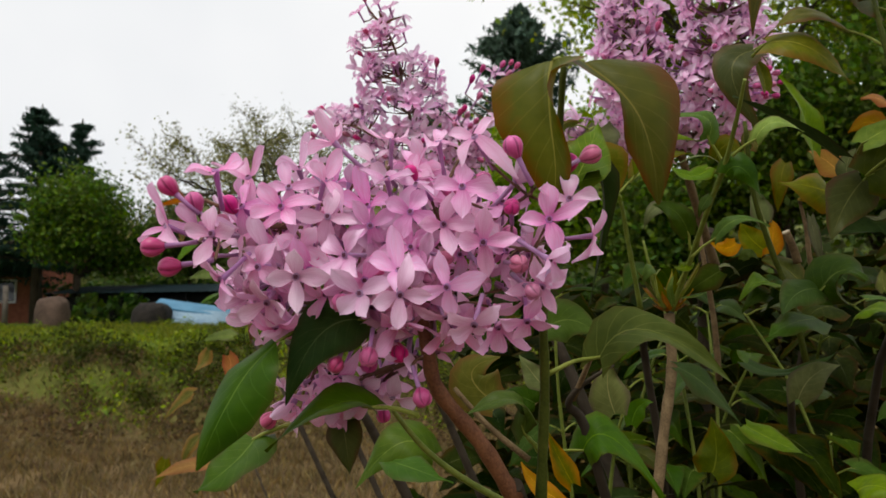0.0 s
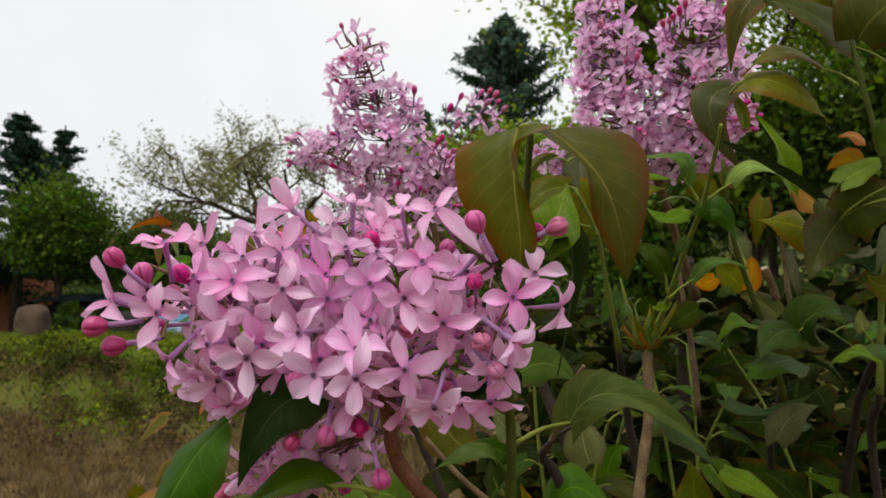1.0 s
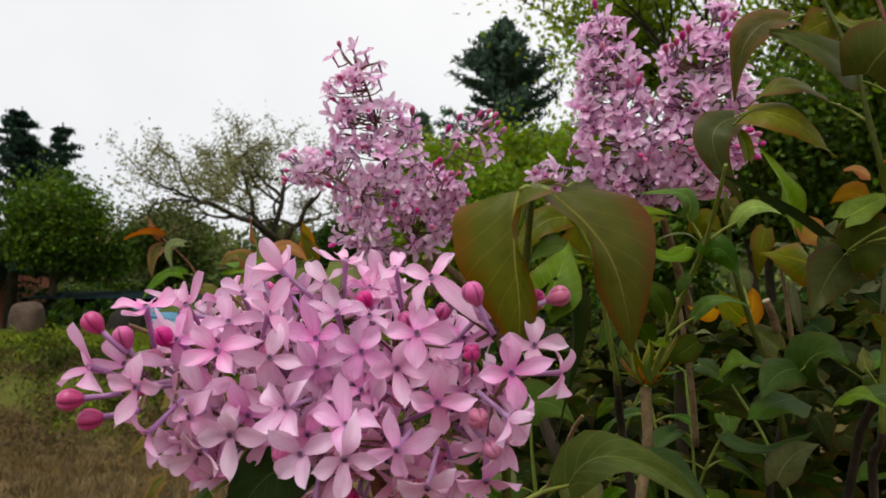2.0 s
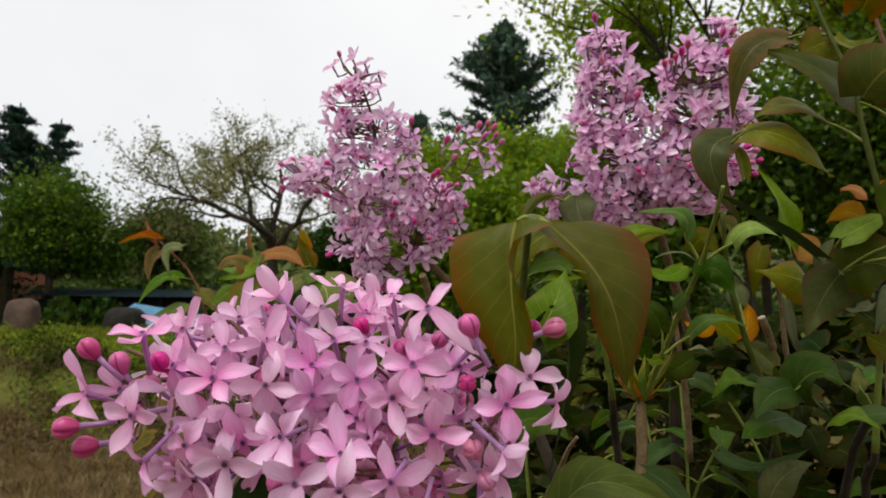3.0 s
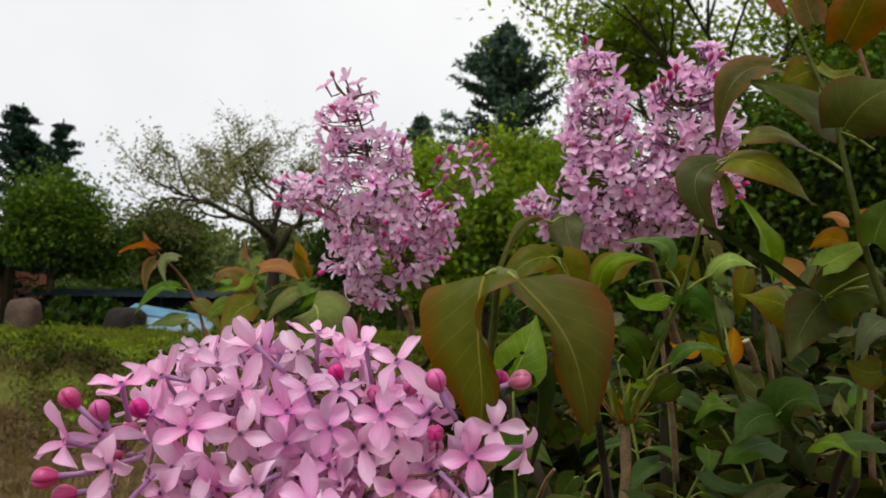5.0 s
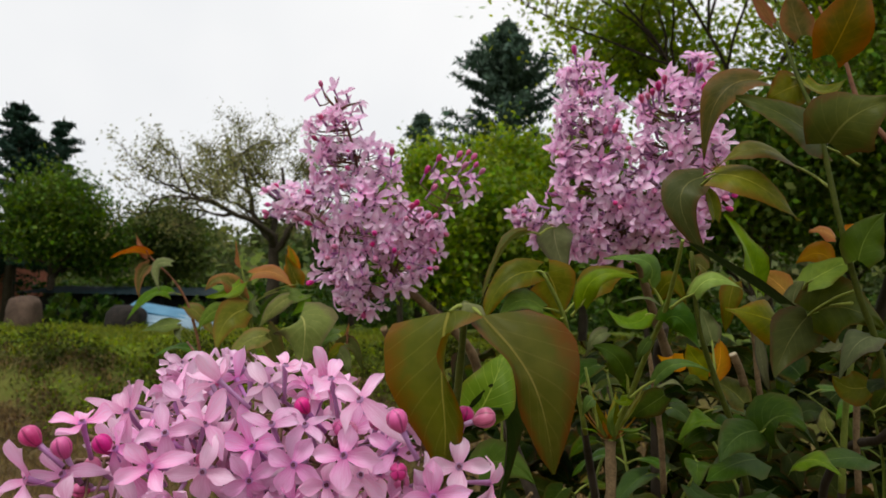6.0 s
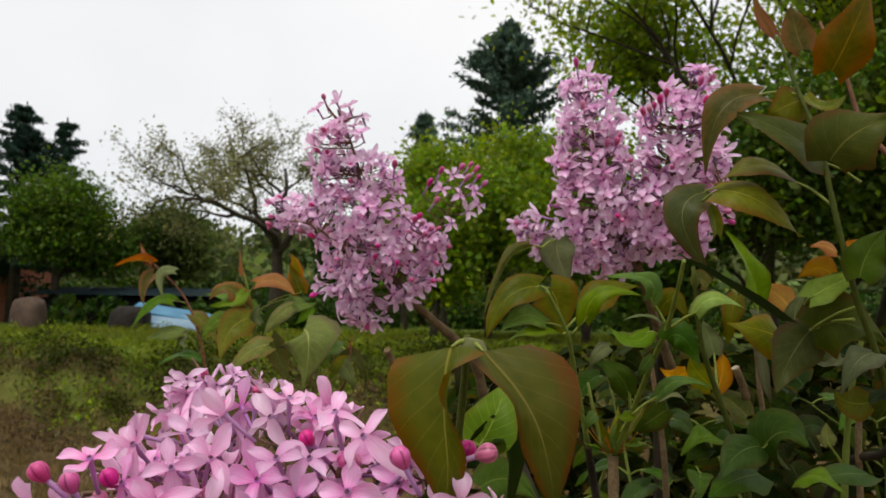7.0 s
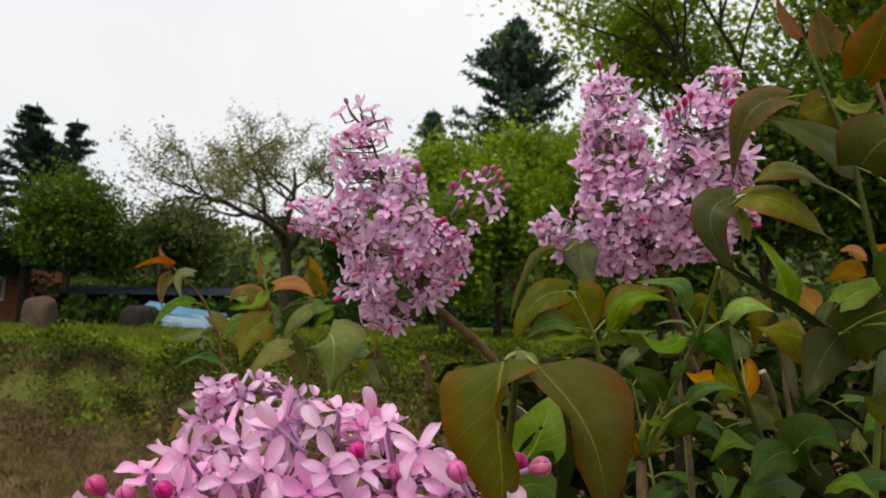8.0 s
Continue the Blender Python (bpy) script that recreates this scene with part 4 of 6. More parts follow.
FLORETS_C = [(0.0312, 0.2190, 1.3499, 0.05, -0.4, 0.95, 0), (0.0419, 0.2010, 1.3463, -0.55, -0.55, 0.65, 75), (0.0175, 0.2130, 1.3386, -0.3, -0.8, 0.4, 85), (0.0386, 0.2000, 1.3335, -0.3, -0.85, 0.35, 85), (0.0241, 0.2110, 1.3291, -0.1, -0.95, 0.1, 60), (0.0330, 0.2080, 1.3252, 0, -0.95, 0, 90), (0.0405, 0.2130, 1.3267, 0.1, -0.9, 0.2, 45), (0.0438, 0.1930, 1.3187, 0.05, -1, -0.05, 92), (0.0236, 0.1930, 1.3066, 0, -1, -0.1, 90), (0.0223, 0.2010, 1.3128, 0, -0.95, 0.1, 10), (0.0348, 0.1950, 1.3083, 0, -0.9, -0.3, 98), (0.0410, 0.2010, 1.2992, -0.2, -0.6, -0.7, 30), (0.0599, 0.2000, 1.3247, 0.1, -1, 0, 15)]
FLORETS_D = [(0.0655, 0.2060, 1.3307, 0.3, -0.9, 0.2, 95), (0.0595, 0.1980, 1.3147, 0.6, -0.45, -0.6, 40), (0.0581, 0.2060, 1.3085, 0.3, -0.8, -0.3, 10), (0.0736, 0.2260, 1.3234, 0.9, -0.35, -0.1, 50), (0.0541, 0.2060, 1.2999, 0.1, -0.6, -0.7, 70), (0.0522, 0.2160, 1.3374, 0, -0.8, 0.5, 40), (0.0135, 0.2090, 1.3254, -0.1, -1, 0, 30), (0.0136, 0.2010, 1.3107, -0.1, -0.95, -0.1, 60), (0.0240, 0.2120, 1.3198, 0, -0.95, 0, 20), (0.0270, 0.2110, 1.3156, 0.1, -0.9, -0.2, 75), (0.0248, 0.2190, 1.3378, 0, -0.7, 0.6, 55), (0.0113, 0.2180, 1.3321, -0.1, -0.8, 0.4, 15), (0.0486, 0.2180, 1.3321, 0.2, -0.8, 0.3, 65)]
BUDS_A = [(-0.0376, 0.2000, 1.3358, -0.7, -0.2, 0.7), (-0.0330, 0.2060, 1.3324, -0.3, -0.3, 0.8), (-0.0365, 0.1900, 1.3190, -0.95, -0.25, -0.1), (-0.0339, 0.1940, 1.3144, -0.95, -0.25, -0.15), (-0.0257, 0.2120, 1.3325, -0.5, -0.4, 0.7), (-0.0272, 0.2100, 1.3277, -0.4, -0.5, 0.5), (0.0225, 0.2240, 1.3426, -0.5, -0.4, 0.7), (0.0515, 0.1960, 1.3423, -0.4, -0.3, 0.85), (0.0714, 0.2070, 1.3422, 0.9, -0.3, 0.35)]
BUDS_B = [(0.0665, 0.2140, 1.3418, 0.2, -0.3, 0.9), (0.0509, 0.2060, 1.3291, 0, -0.9, 0.3), (0.0522, 0.2040, 1.3142, 0.3, -0.9, -0.1), (0.0558, 0.2030, 1.3071, 0.5, -0.7, -0.45), (0.0435, 0.2200, 1.3392, 0.2, -0.6, 0.6), (0.0336, 0.2220, 1.3371, -0.2, -0.6, 0.6), (0.0065, 0.2060, 1.3052, -0.2, -0.9, -0.3), (-0.0182, 0.2080, 1.3099, -0.2, -0.9, -0.2)]
LOW_FLORETS = [(0.0195, 0.2417, 1.2844, 10), (-0.0099, 0.2366, 1.2799, 20), (-0.0001, 0.2364, 1.2844, 50), (0.0088, 0.2366, 1.2781, 0), (-0.0028, 0.2403, 1.2747, 30), (0.0150, 0.2366, 1.2781, 60), (-0.0162, 0.2421, 1.2757, 70), (-0.0063, 0.2327, 1.2887, 10)]
LOW_BUDS = [(0.0186, 0.2273, 1.2911), (0.0088, 0.2336, 1.2878), (0.0124, 0.2130, 1.2907), (0.0026, 0.2167, 1.2882), (-0.0242, 0.2440, 1.2704), (0.0266, 0.2124, 1.2800)]

head = Panicle(near, [(0.0258, 0.2273, 1.2902), (0.0277, 0.2352, 1.3235), (0.0063, 0.2369, 1.3263), (-0.0151, 0.2244, 1.3278), (-0.0347, 0.2155, 1.3276)], "dense head of pink-violet four-petalled florets")
for side in ([(0.0277, 0.2352, 1.3235), (0.0313, 0.2374, 1.3387), (0.0358, 0.2379, 1.3494)], [(0.0126, 0.2369, 1.3254), (0.0117, 0.2463, 1.3399), (0.0109, 0.2548, 1.3527)], [(-0.0053, 0.2316, 1.3271), (-0.0115, 0.2348, 1.3388), (-0.0195, 0.2346, 1.3459)],
             [(-0.0151, 0.2244, 1.3278), (-0.0285, 0.2190, 1.3321), (-0.0365, 0.2153, 1.3356)], [(0.0126, 0.2369, 1.3254), (0.0054, 0.2293, 1.3127), (0.0009, 0.2251, 1.3036)], [(0.0277, 0.2352, 1.3235), (0.0294, 0.2302, 1.3126), (0.0330, 0.2250, 1.3044)],
             [(0.0277, 0.2352, 1.3235), (0.0438, 0.2243, 1.3275), (0.0554, 0.2152, 1.3335)], [(0.0277, 0.2352, 1.3235), (0.0455, 0.2228, 1.3203), (0.0562, 0.2121, 1.3182)], [(0.0063, 0.2369, 1.3263), (0.0054, 0.2287, 1.3323), (0.0045, 0.2224, 1.3348)]):
    head.branch(side)
for sprig in (FLORETS_A, FLORETS_B, FLORETS_C, FLORETS_D):
    for x, y, z, fx, fy, fz, spin in sprig:
        head.floret((x, y, z), Vector((fx, fy, fz)).normalized() + Vector(head.r.normal(size=3)) * 0.20, spin, 0.84)
for x, y, z, fx, fy, fz in BUDS_A + BUDS_B:
    way = Vector((fx, fy, fz)).normalized()
    head.bud(Vector((x, y, z)) - way * 0.0028, way, 0.86)
for x, y, z, spin in LOW_FLORETS:
    out = (Vector((x, y, z)) - Vector(HEART)).normalized()
    head.floret((x, y, z), out * 0.5 + Vector((0, -0.6, -0.45)) + Vector(head.r.normal(size=3)) * 0.3, spin, 0.86)
for place in LOW_BUDS:
    out = (Vector(place) - Vector(HEART)).normalized()
    head.bud(Vector(place) - out * 0.003, out + Vector((0, -0.15, 0.1)), 0.89)
head.lobe((0.0060, 0.2480, 1.3350), (0.044, 0.018, 0.014), 46, HEART, 0.86, 0.05, 0.35)
head.lobe((-0.0120, 0.2300, 1.3240), (0.022, 0.010, 0.012), 12, HEART, 0.84, 0.03, 0.2)
head.lobe((0.0360, 0.2400, 1.3240), (0.024, 0.012, 0.014), 12, HEART, 0.84, 0.08, 0.3)
head.lobe((-0.0010, 0.2421, 1.2790), (0.018, 0.011, 0.007), 11, HEART, 0.80, 0.15, -0.2)
head.lobe((0.0000, 0.2210, 1.3130), (0.034, 0.008, 0.016), 34, HEART, 0.82, 0.03, -0.1, 0.3)
head.lobe((0.0340, 0.2220, 1.3120), (0.028, 0.008, 0.016), 28, HEART, 0.82, 0.05, -0.1, 0.3)
head.lobe((0.0215, 0.2290, 1.2980), (0.022, 0.007, 0.008), 10, HEART, 0.82, 0.08, -0.3, 0.3)
head.build(0.0014)
draped_leaf(near, [(-0.0125, 0.2120, 1.2951), (-0.0178, 0.2060, 1.2882), (-0.0226, 0.2040, 1.2798), (-0.0273, 0.2050, 1.2712), (-0.0324, 0.2090, 1.2621)],
            ((0, (-0.0021, 0.0020, 0.0006), (0, 0.0010, 0)), (0.25, (-0.0069, 0.0020, -0.0003), (0, 0.0020, 0)), (0.5, (-0.0066, 0.0020, -0.0012), (0, 0.0030, 0)), (0.75, (-0.0039, 0.0010, -0.0022), (0, 0.0010, 0)), (1, (-0.0003, 0.0000, 0.0000), (0, 0.0000, 0))),
            ((0, (0.0009, -0.0010, -0.0012), (0, 0.0000, 0)), (0.25, (0.0082, -0.0030, 0.0000), (0, 0.0020, 0)), (0.5, (0.0123, -0.0030, 0.0012), (0, 0.0030, 0)), (0.75, (0.0105, -0.0020, 0.0022), (0, 0.0020, 0)), (0.9, (0.0051, -0.0010, 0.0015), (0, 0.0010, 0)), (1, (0.0003, 0.0000, 0.0000), (0, 0.0000, 0))), LEAF_DEEP, "long folded dark green leaf", (-0.0064, 0.2220, 1.2981))
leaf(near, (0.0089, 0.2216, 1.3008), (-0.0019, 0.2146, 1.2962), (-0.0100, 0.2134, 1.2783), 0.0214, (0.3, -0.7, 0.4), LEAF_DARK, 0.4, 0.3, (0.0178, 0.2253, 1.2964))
leaf(near, (0.0115, 0.2223, 1.2767), (0.0007, 0.2188, 1.2776), (-0.0162, 0.2156, 1.2659), 0.0178, (-0.2, -0.5, 0.9), LEAF_DEEP, 0.5, 0.2, (0.0239, 0.2260, 1.2741))
leaf(near, (-0.0001, 0.2368, 1.2710), (0.0016, 0.2352, 1.2647), (0.0025, 0.2355, 1.2558), 0.0143, (-0.2, -0.9, 0.2), LEAF_BRONZE, 0.3, 0.2, (0.0070, 0.2332, 1.2735))
leaf(near, (-0.0287, 0.2442, 1.2651), (-0.0332, 0.2372, 1.2586), (-0.0439, 0.2357, 1.2506), 0.0268, (-0.2, -0.6, 0.7), LEAF_DEEP, 0.3, 0.2, (-0.0108, 0.2422, 1.2703))
leaf(near, (0.0697, 0.2346, 1.3411), (0.0777, 0.2347, 1.3375), (0.0731, 0.2393, 1.3038), 0.0134, (0.75, -0.6, 0.25), LEAF_DARK, 0.8, 0.1, (0.0598, 0.2349, 1.3296))

# -- the young shoot whose two top leaves hang before the bush --
shoot = thing("lilac_shoot", (0.0577, 0.2447, 1.2424), "upright green lilac shoot with two drooping bronze leaves", "lilac shoot")
footing(shoot, 0.10, 0.0018)
stem(shoot, [(0.0577, 0.2447, 1.2416), (0.0596, 0.2364, 1.2806), (0.0597, 0.2303, 1.3054), (0.0644, 0.2236, 1.3488), (0.0662, 0.2167, 1.3709)], [0.0017, 0.0014, 0.0011, 0.0009], DARK_STEM)
draped_leaf(shoot, [(0.0624, 0.2070, 1.3679), (0.0613, 0.2050, 1.3622), (0.0612, 0.2030, 1.3512), (0.0622, 0.2040, 1.3383), (0.0615, 0.2070, 1.3266)],
            ((0.0, (-0.0146, 0.0020, -0.0030), (0, 0.0030, -0.0006)), (0.14, (-0.0152, 0.0005, -0.0004), (0, 0.0040, -0.0010)), (0.42, (-0.0142, 0.0, 0.0), (0, 0.0045, 0)),
             (0.64, (-0.0102, 0.0005, 0.0004), (0, 0.0030, 0)), (0.82, (-0.0046, 0.0005, 0.0006), (0, 0.0012, 0)), (1.0, (-0.0003, 0.0, 0.0), (0, 0, 0))),
            ((0.0, (0.0085, -0.0015, 0.0018), (0.0, -0.0030, -0.0028)), (0.14, (0.0062, -0.0055, 0.0002), (-0.0062, -0.0030, -0.0010)), (0.28, (0.0032, -0.0055, 0.0), (-0.0045, -0.0020, 0.0)),
             (0.44, (0.0022, -0.0010, 0.0), (0, 0, 0)), (0.64, (0.0046, 0.0030, 0.0), (0, 0.0010, 0)), (0.82, (0.0036, 0.0026, 0.0006), (0, 0.0005, 0)), (1.0, (0.0003, 0.0, 0.0), (0, 0, 0))),
            LEAF_PAIR, "broad drooping bronze-green leaf, folded along its rib", (0.0662, 0.2140, 1.3690))
draped_leaf(shoot, [(0.0705, 0.2070, 1.3670), (0.0787, 0.2030, 1.3578), (0.0836, 0.2020, 1.3496), (0.0867, 0.2040, 1.3388), (0.0884, 0.2090, 1.3290)],
            ((0.0, (0.0118, 0.0020, 0.0022), (0, 0.0030, -0.0006)), (0.13, (0.0158, 0.0010, 0.0048), (0, 0.0040, -0.0010)), (0.29, (0.0150, 0.0010, 0.0038), (0, 0.0045, 0)),
             (0.51, (0.0106, 0.0010, 0.0045), (0, 0.0035, 0)), (0.77, (0.0054, 0.0010, 0.0026), (0, 0.0012, 0)), (1.0, (0.0003, 0.0, 0.0), (0, 0, 0))),
            ((0.0, (-0.0042, -0.0012, 0.0016), (0.0006, -0.0020, -0.0022)), (0.13, (-0.0036, -0.0036, -0.0016), (0.0014, -0.0020, -0.0010)), (0.29, (-0.0022, -0.0036, -0.0020), (0.0010, -0.0020, 0.0)),
             (0.51, (-0.0042, 0.0012, -0.0056), (0, 0.0010, 0)), (0.77, (-0.0020, 0.0010, -0.0047), (0, 0.0005, 0)), (1.0, (-0.0003, 0.0, 0.0), (0, 0, 0))),
            LEAF_PAIR, "broad drooping bronze-green leaf, folded along its rib", (0.0662, 0.2140, 1.3690))
leaf(shoot, (0.0644, 0.2132, 1.3699), (0.0680, 0.2105, 1.3698), (0.0724, 0.2080, 1.3653), 0.0089, (0.0, -0.55, 0.85), LEAF_GREY, -0.4, 0.1)
leaf(shoot, (0.0696, 0.2320, 1.3403), (0.0741, 0.2340, 1.3490), (0.0775, 0.2400, 1.3589), 0.0190, (-0.15, -0.95, 0.25), LEAF_YOUNG, 0.25, 0.15, (0.0655, 0.2328, 1.3411), "young yellow-green leaf")
leaf(shoot, (0.0785, 0.2620, 1.2880), (0.0949, 0.2620, 1.2964), (0.1240, 0.2720, 1.2774), 0.0200, (0.15, -0.8, 0.55), LEAF_YOUNG, 0.6, 0.2, (0.0614, 0.2500, 1.2836), "broad glossy green leaf")

# -- the second flower head, on a branch from inside the bush --
second = thing("lilac_branch", (0.0670, 0.6600, 1.3200), "lilac branch with a pointed pink flower head", "lilac branch")
footing(second, 0.10, 0.0050)
stem(second, [(0.0700, 0.6600, 1.3180), (0.0570, 0.6400, 1.3540), (0.0090, 0.6100, 1.3980), (-0.0060, 0.6000, 1.4180)], [0.0042, 0.0036, 0.0030], BARK, "stem", "pale brown woody branch")
pan = Panicle(second, [(0.0020, 0.6000, 1.3900), (-0.0130, 0.6000, 1.4250), (-0.0280, 0.5950, 1.4830), (-0.0280, 0.5720, 1.4970), (-0.0350, 0.5660, 1.5190), (-0.0400, 0.5660, 1.5270)], "pointed head of pink-violet florets", SLIM_FLORETS, SLIM_BUDS)
K = 0.000436
pan.branch([(-0.0030, 0.6000, 1.4030), (0.0170, 0.5950, 1.4340), (0.0370, 0.5880, 1.4570), (0.0510, 0.5850, 1.4850)])
pan.branch([(-0.0400, 0.5660, 1.5270), (-0.0460, 0.5630, 1.5330), (-0.0510, 0.5600, 1.5400)])
pan.branch([(-0.0400, 0.5660, 1.5270), (-0.0410, 0.5620, 1.5330), (-0.0420, 0.5600, 1.5360)])
pan.branch([(-0.0400, 0.5660, 1.5270), (-0.0330, 0.5660, 1.5310), (-0.0250, 0.5660, 1.5330)])
pan.branch([(-0.0370, 0.5700, 1.4350), (-0.0640, 0.5750, 1.4510), (-0.0820, 0.5850, 1.4550)])
pan.branch([(-0.0220, 0.6000, 1.4160), (-0.0480, 0.6100, 1.4420), (-0.0780, 0.6220, 1.4600), (-0.1030, 0.6350, 1.4750)])
for px, place, (a, b), count in (
        (0, (-0.0400, 0.5660, 1.5200), (30, 18), 3), (0, (-0.0430, 0.5750, 1.5160), (48, 34), 13), (0, (-0.0320, 0.5850, 1.4890), (80, 46), 34),
        (0, (-0.0300, 0.5950, 1.4600), (110, 55), 54), (0, (-0.0140, 0.6000, 1.4360), (112, 52), 52), (0, (-0.0140, 0.6000, 1.4120), (105, 42), 42),
        (0, (-0.0230, 0.6000, 1.3880), (46, 24), 16), (0, (0.0199, 0.5920, 1.4382), (46, 52), 24), (1, (-0.0960, 0.6300, 1.4690), (38, 34), 14)):
    heart = (-0.0230, 0.6000, 1.4660) if px == 0 else place
    pan.lobe(place, (a * K, a * K * 0.75, b * K), int(count * 1.45), heart, 0.97, 0.08 if px == 0 else 0.3, 0.2, 0.55)
for place in ((-0.0580, 0.5620, 1.5370), (-0.0420, 0.5560, 1.5400), (-0.0340, 0.5620, 1.5390), (-0.0240, 0.5660, 1.5330), (-0.0400, 0.5550, 1.5190), (-0.0500, 0.5600, 1.5170), (-0.0230, 0.5560, 1.5170), (0.0360, 0.5780, 1.4800), (0.0500, 0.5760, 1.4750), (0.0610, 0.5820, 1.4790), (0.0560, 0.5800, 1.4630), (0.0640, 0.5850, 1.4690), (0.0440, 0.5800, 1.4910), (0.0440, 0.5750, 1.4530)):
    pan.floret(place, (Vector(place) - Vector((-0.0070, 0.6000, 1.4550))).normalized() + Vector((0, -0.7, 0.2)), None, 0.92)
for place in ((-0.0520, 0.5600, 1.5430), (0.0490, 0.5820, 1.4950), (0.0560, 0.5850, 1.4980), (0.0600, 0.5800, 1.4930), (0.0620, 0.5780, 1.4870), (0.0660, 0.5850, 1.4830), (0.0340, 0.5780, 1.4910), (0.0260, 0.5700, 1.4800), (0.0530, 0.5760, 1.4850), (0.0310, 0.5700, 1.4670),
              (0.0210, 0.5480, 1.4520), (0.0180, 0.5500, 1.4500), (0.0140, 0.5500, 1.4420), (0.0250, 0.5500, 1.4400), (0.0340, 0.5560, 1.4450), (0.0290, 0.5520, 1.4440), (0.0230, 0.5470, 1.4470), (-0.0980, 0.6200, 1.4780), (-0.1050, 0.6200, 1.4560), (-0.0780, 0.6000, 1.4660), (-0.0690, 0.5850, 1.4460), (-0.0600, 0.5800, 1.4420), (-0.0360, 0.5600, 1.4230),
              (-0.0410, 0.5600, 1.4150), (-0.0570, 0.5800, 1.3990), (0.0290, 0.5750, 1.4100), (0.0330, 0.5800, 1.4110), (0.0010, 0.5650, 1.4920), (-0.0080, 0.5550, 1.4320)):
    pan.bud(place, (Vector(place) - Vector((-0.0110, 0.6000, 1.4370))).normalized() + Vector((0, -0.3, 0.25)), 1.0)
pan.build(0.0018)

# -- the third flower head: two lobes side by side --
third = thing("lilac_branch", (0.2170, 0.6400, 1.3680), "lilac branch with a two-lobed pink flower head", "lilac branch")
footing(third, 0.10, 0.0050)
stem(third, [(0.2260, 0.6600, 1.3410), (0.2030, 0.6200, 1.3850), (0.1820, 0.5800, 1.4250)], [0.0042, 0.0034, 0.0028], BARK, "stem", "pale brown woody branch")
FIRST_LOBE = ([(0.1820, 0.5800, 1.4200), (0.1630, 0.5750, 1.4570), (0.1500, 0.5700, 1.5080), (0.1450, 0.5700, 1.5620)],
         (((0.1440, 0.5700, 1.5530), 38, 34, 18), ((0.1450, 0.5700, 1.5270), 52, 44, 34), ((0.1480, 0.5720, 1.4970), 64, 46, 42), ((0.1590, 0.5760, 1.4680), 92, 50, 52),
          ((0.1640, 0.5800, 1.4450), 92, 42, 44), ((0.1570, 0.5900, 1.4270), 55, 24, 18), ((0.1100, 0.6300, 1.4550), 44, 32, 20)),
         [(0.1710, 0.5850, 1.4340), (0.1430, 0.6000, 1.4440), (0.1190, 0.6150, 1.4500), (0.1040, 0.6300, 1.4580)],
         ((0.1630, 0.5450, 1.5100), (0.1610, 0.5450, 1.5050), (0.1280, 0.5900, 1.4700), (0.1400, 0.5700, 1.4510), (0.1640, 0.5450, 1.4530), (0.1610, 0.5450, 1.4560), (0.1350, 0.5550, 1.5660), (0.1270, 0.5600, 1.4910)))
TIPS = ((0.1810, 0.5250, 1.5230), (0.1840, 0.5250, 1.5260), (0.1880, 0.5250, 1.5290), (0.1920, 0.5250, 1.5340), (0.1770, 0.5250, 1.5210), (0.2200, 0.5200, 1.4630), (0.2250, 0.5200, 1.4650), (0.2310, 0.5220, 1.4630), (0.2340, 0.5220, 1.4570), (0.2270, 0.5200, 1.4550), (0.2230, 0.5220, 1.4500), (0.2310, 0.5250, 1.4490), (0.2180, 0.5220, 1.4550), (0.2130, 0.5200, 1.5400))
SECOND_LOBE = ([(0.1880, 0.5800, 1.4250), (0.1990, 0.5700, 1.4610), (0.2060, 0.5550, 1.5030), (0.2130, 0.5400, 1.5500)],
         (((0.2120, 0.5400, 1.5450), 34, 34, 15), ((0.2050, 0.5450, 1.5230), 62, 42, 36), ((0.2090, 0.5500, 1.4960), 72, 48, 42), ((0.2000, 0.5600, 1.4690), 86, 52, 48),
          ((0.1980, 0.5700, 1.4430), 78, 40, 36), ((0.2280, 0.5300, 1.4570), 18, 30, 5)),
         [(0.1960, 0.5700, 1.4440), (0.2150, 0.5500, 1.4530), (0.2260, 0.5350, 1.4590), (0.2330, 0.5300, 1.4690)],
         TIPS)
for spine, lobes, side, tips in (FIRST_LOBE, SECOND_LOBE):
    pan = Panicle(third, spine, "lobe of pink-violet florets", SLIM_FLORETS, SLIM_BUDS)
    for place, a, b, count in lobes:
        pan.lobe(place, (a * K, a * K * 0.75, b * K), int(count * 1.3), pan.spine[len(pan.spine) // 2], 0.97, 0.07, 0.2, 0.55)
    for place in tips:
        pan.bud(place, (Vector(place) - pan.spine[len(pan.spine) // 2]).normalized() + Vector((0, -0.3, 0.2)), 1.0)
    pan.branch(side)
    pan.build(0.0018)

# -- a lower head behind the near one --
fourth = thing("lilac_branch", (-0.0780, 0.4500, 1.2860), "low lilac branch with a small pink head", "lilac branch")
footing(fourth, 0.10, 0.0036)
stem(fourth, [(-0.0780, 0.4600, 1.2770), (-0.0740, 0.4400, 1.3130), (-0.0770, 0.4300, 1.3420)], [0.0028, 0.0022, 0.0018], BARK)
pan = Panicle(fourth, [(-0.0790, 0.4300, 1.3210), (-0.0830, 0.4300, 1.3360), (-0.0870, 0.4300, 1.3480), (-0.0920, 0.4300, 1.3550)], "small loose head of pink florets")
pan.branch([(-0.0800, 0.4300, 1.3270), (-0.0700, 0.4300, 1.3420), (-0.0590, 0.4350, 1.3500)])
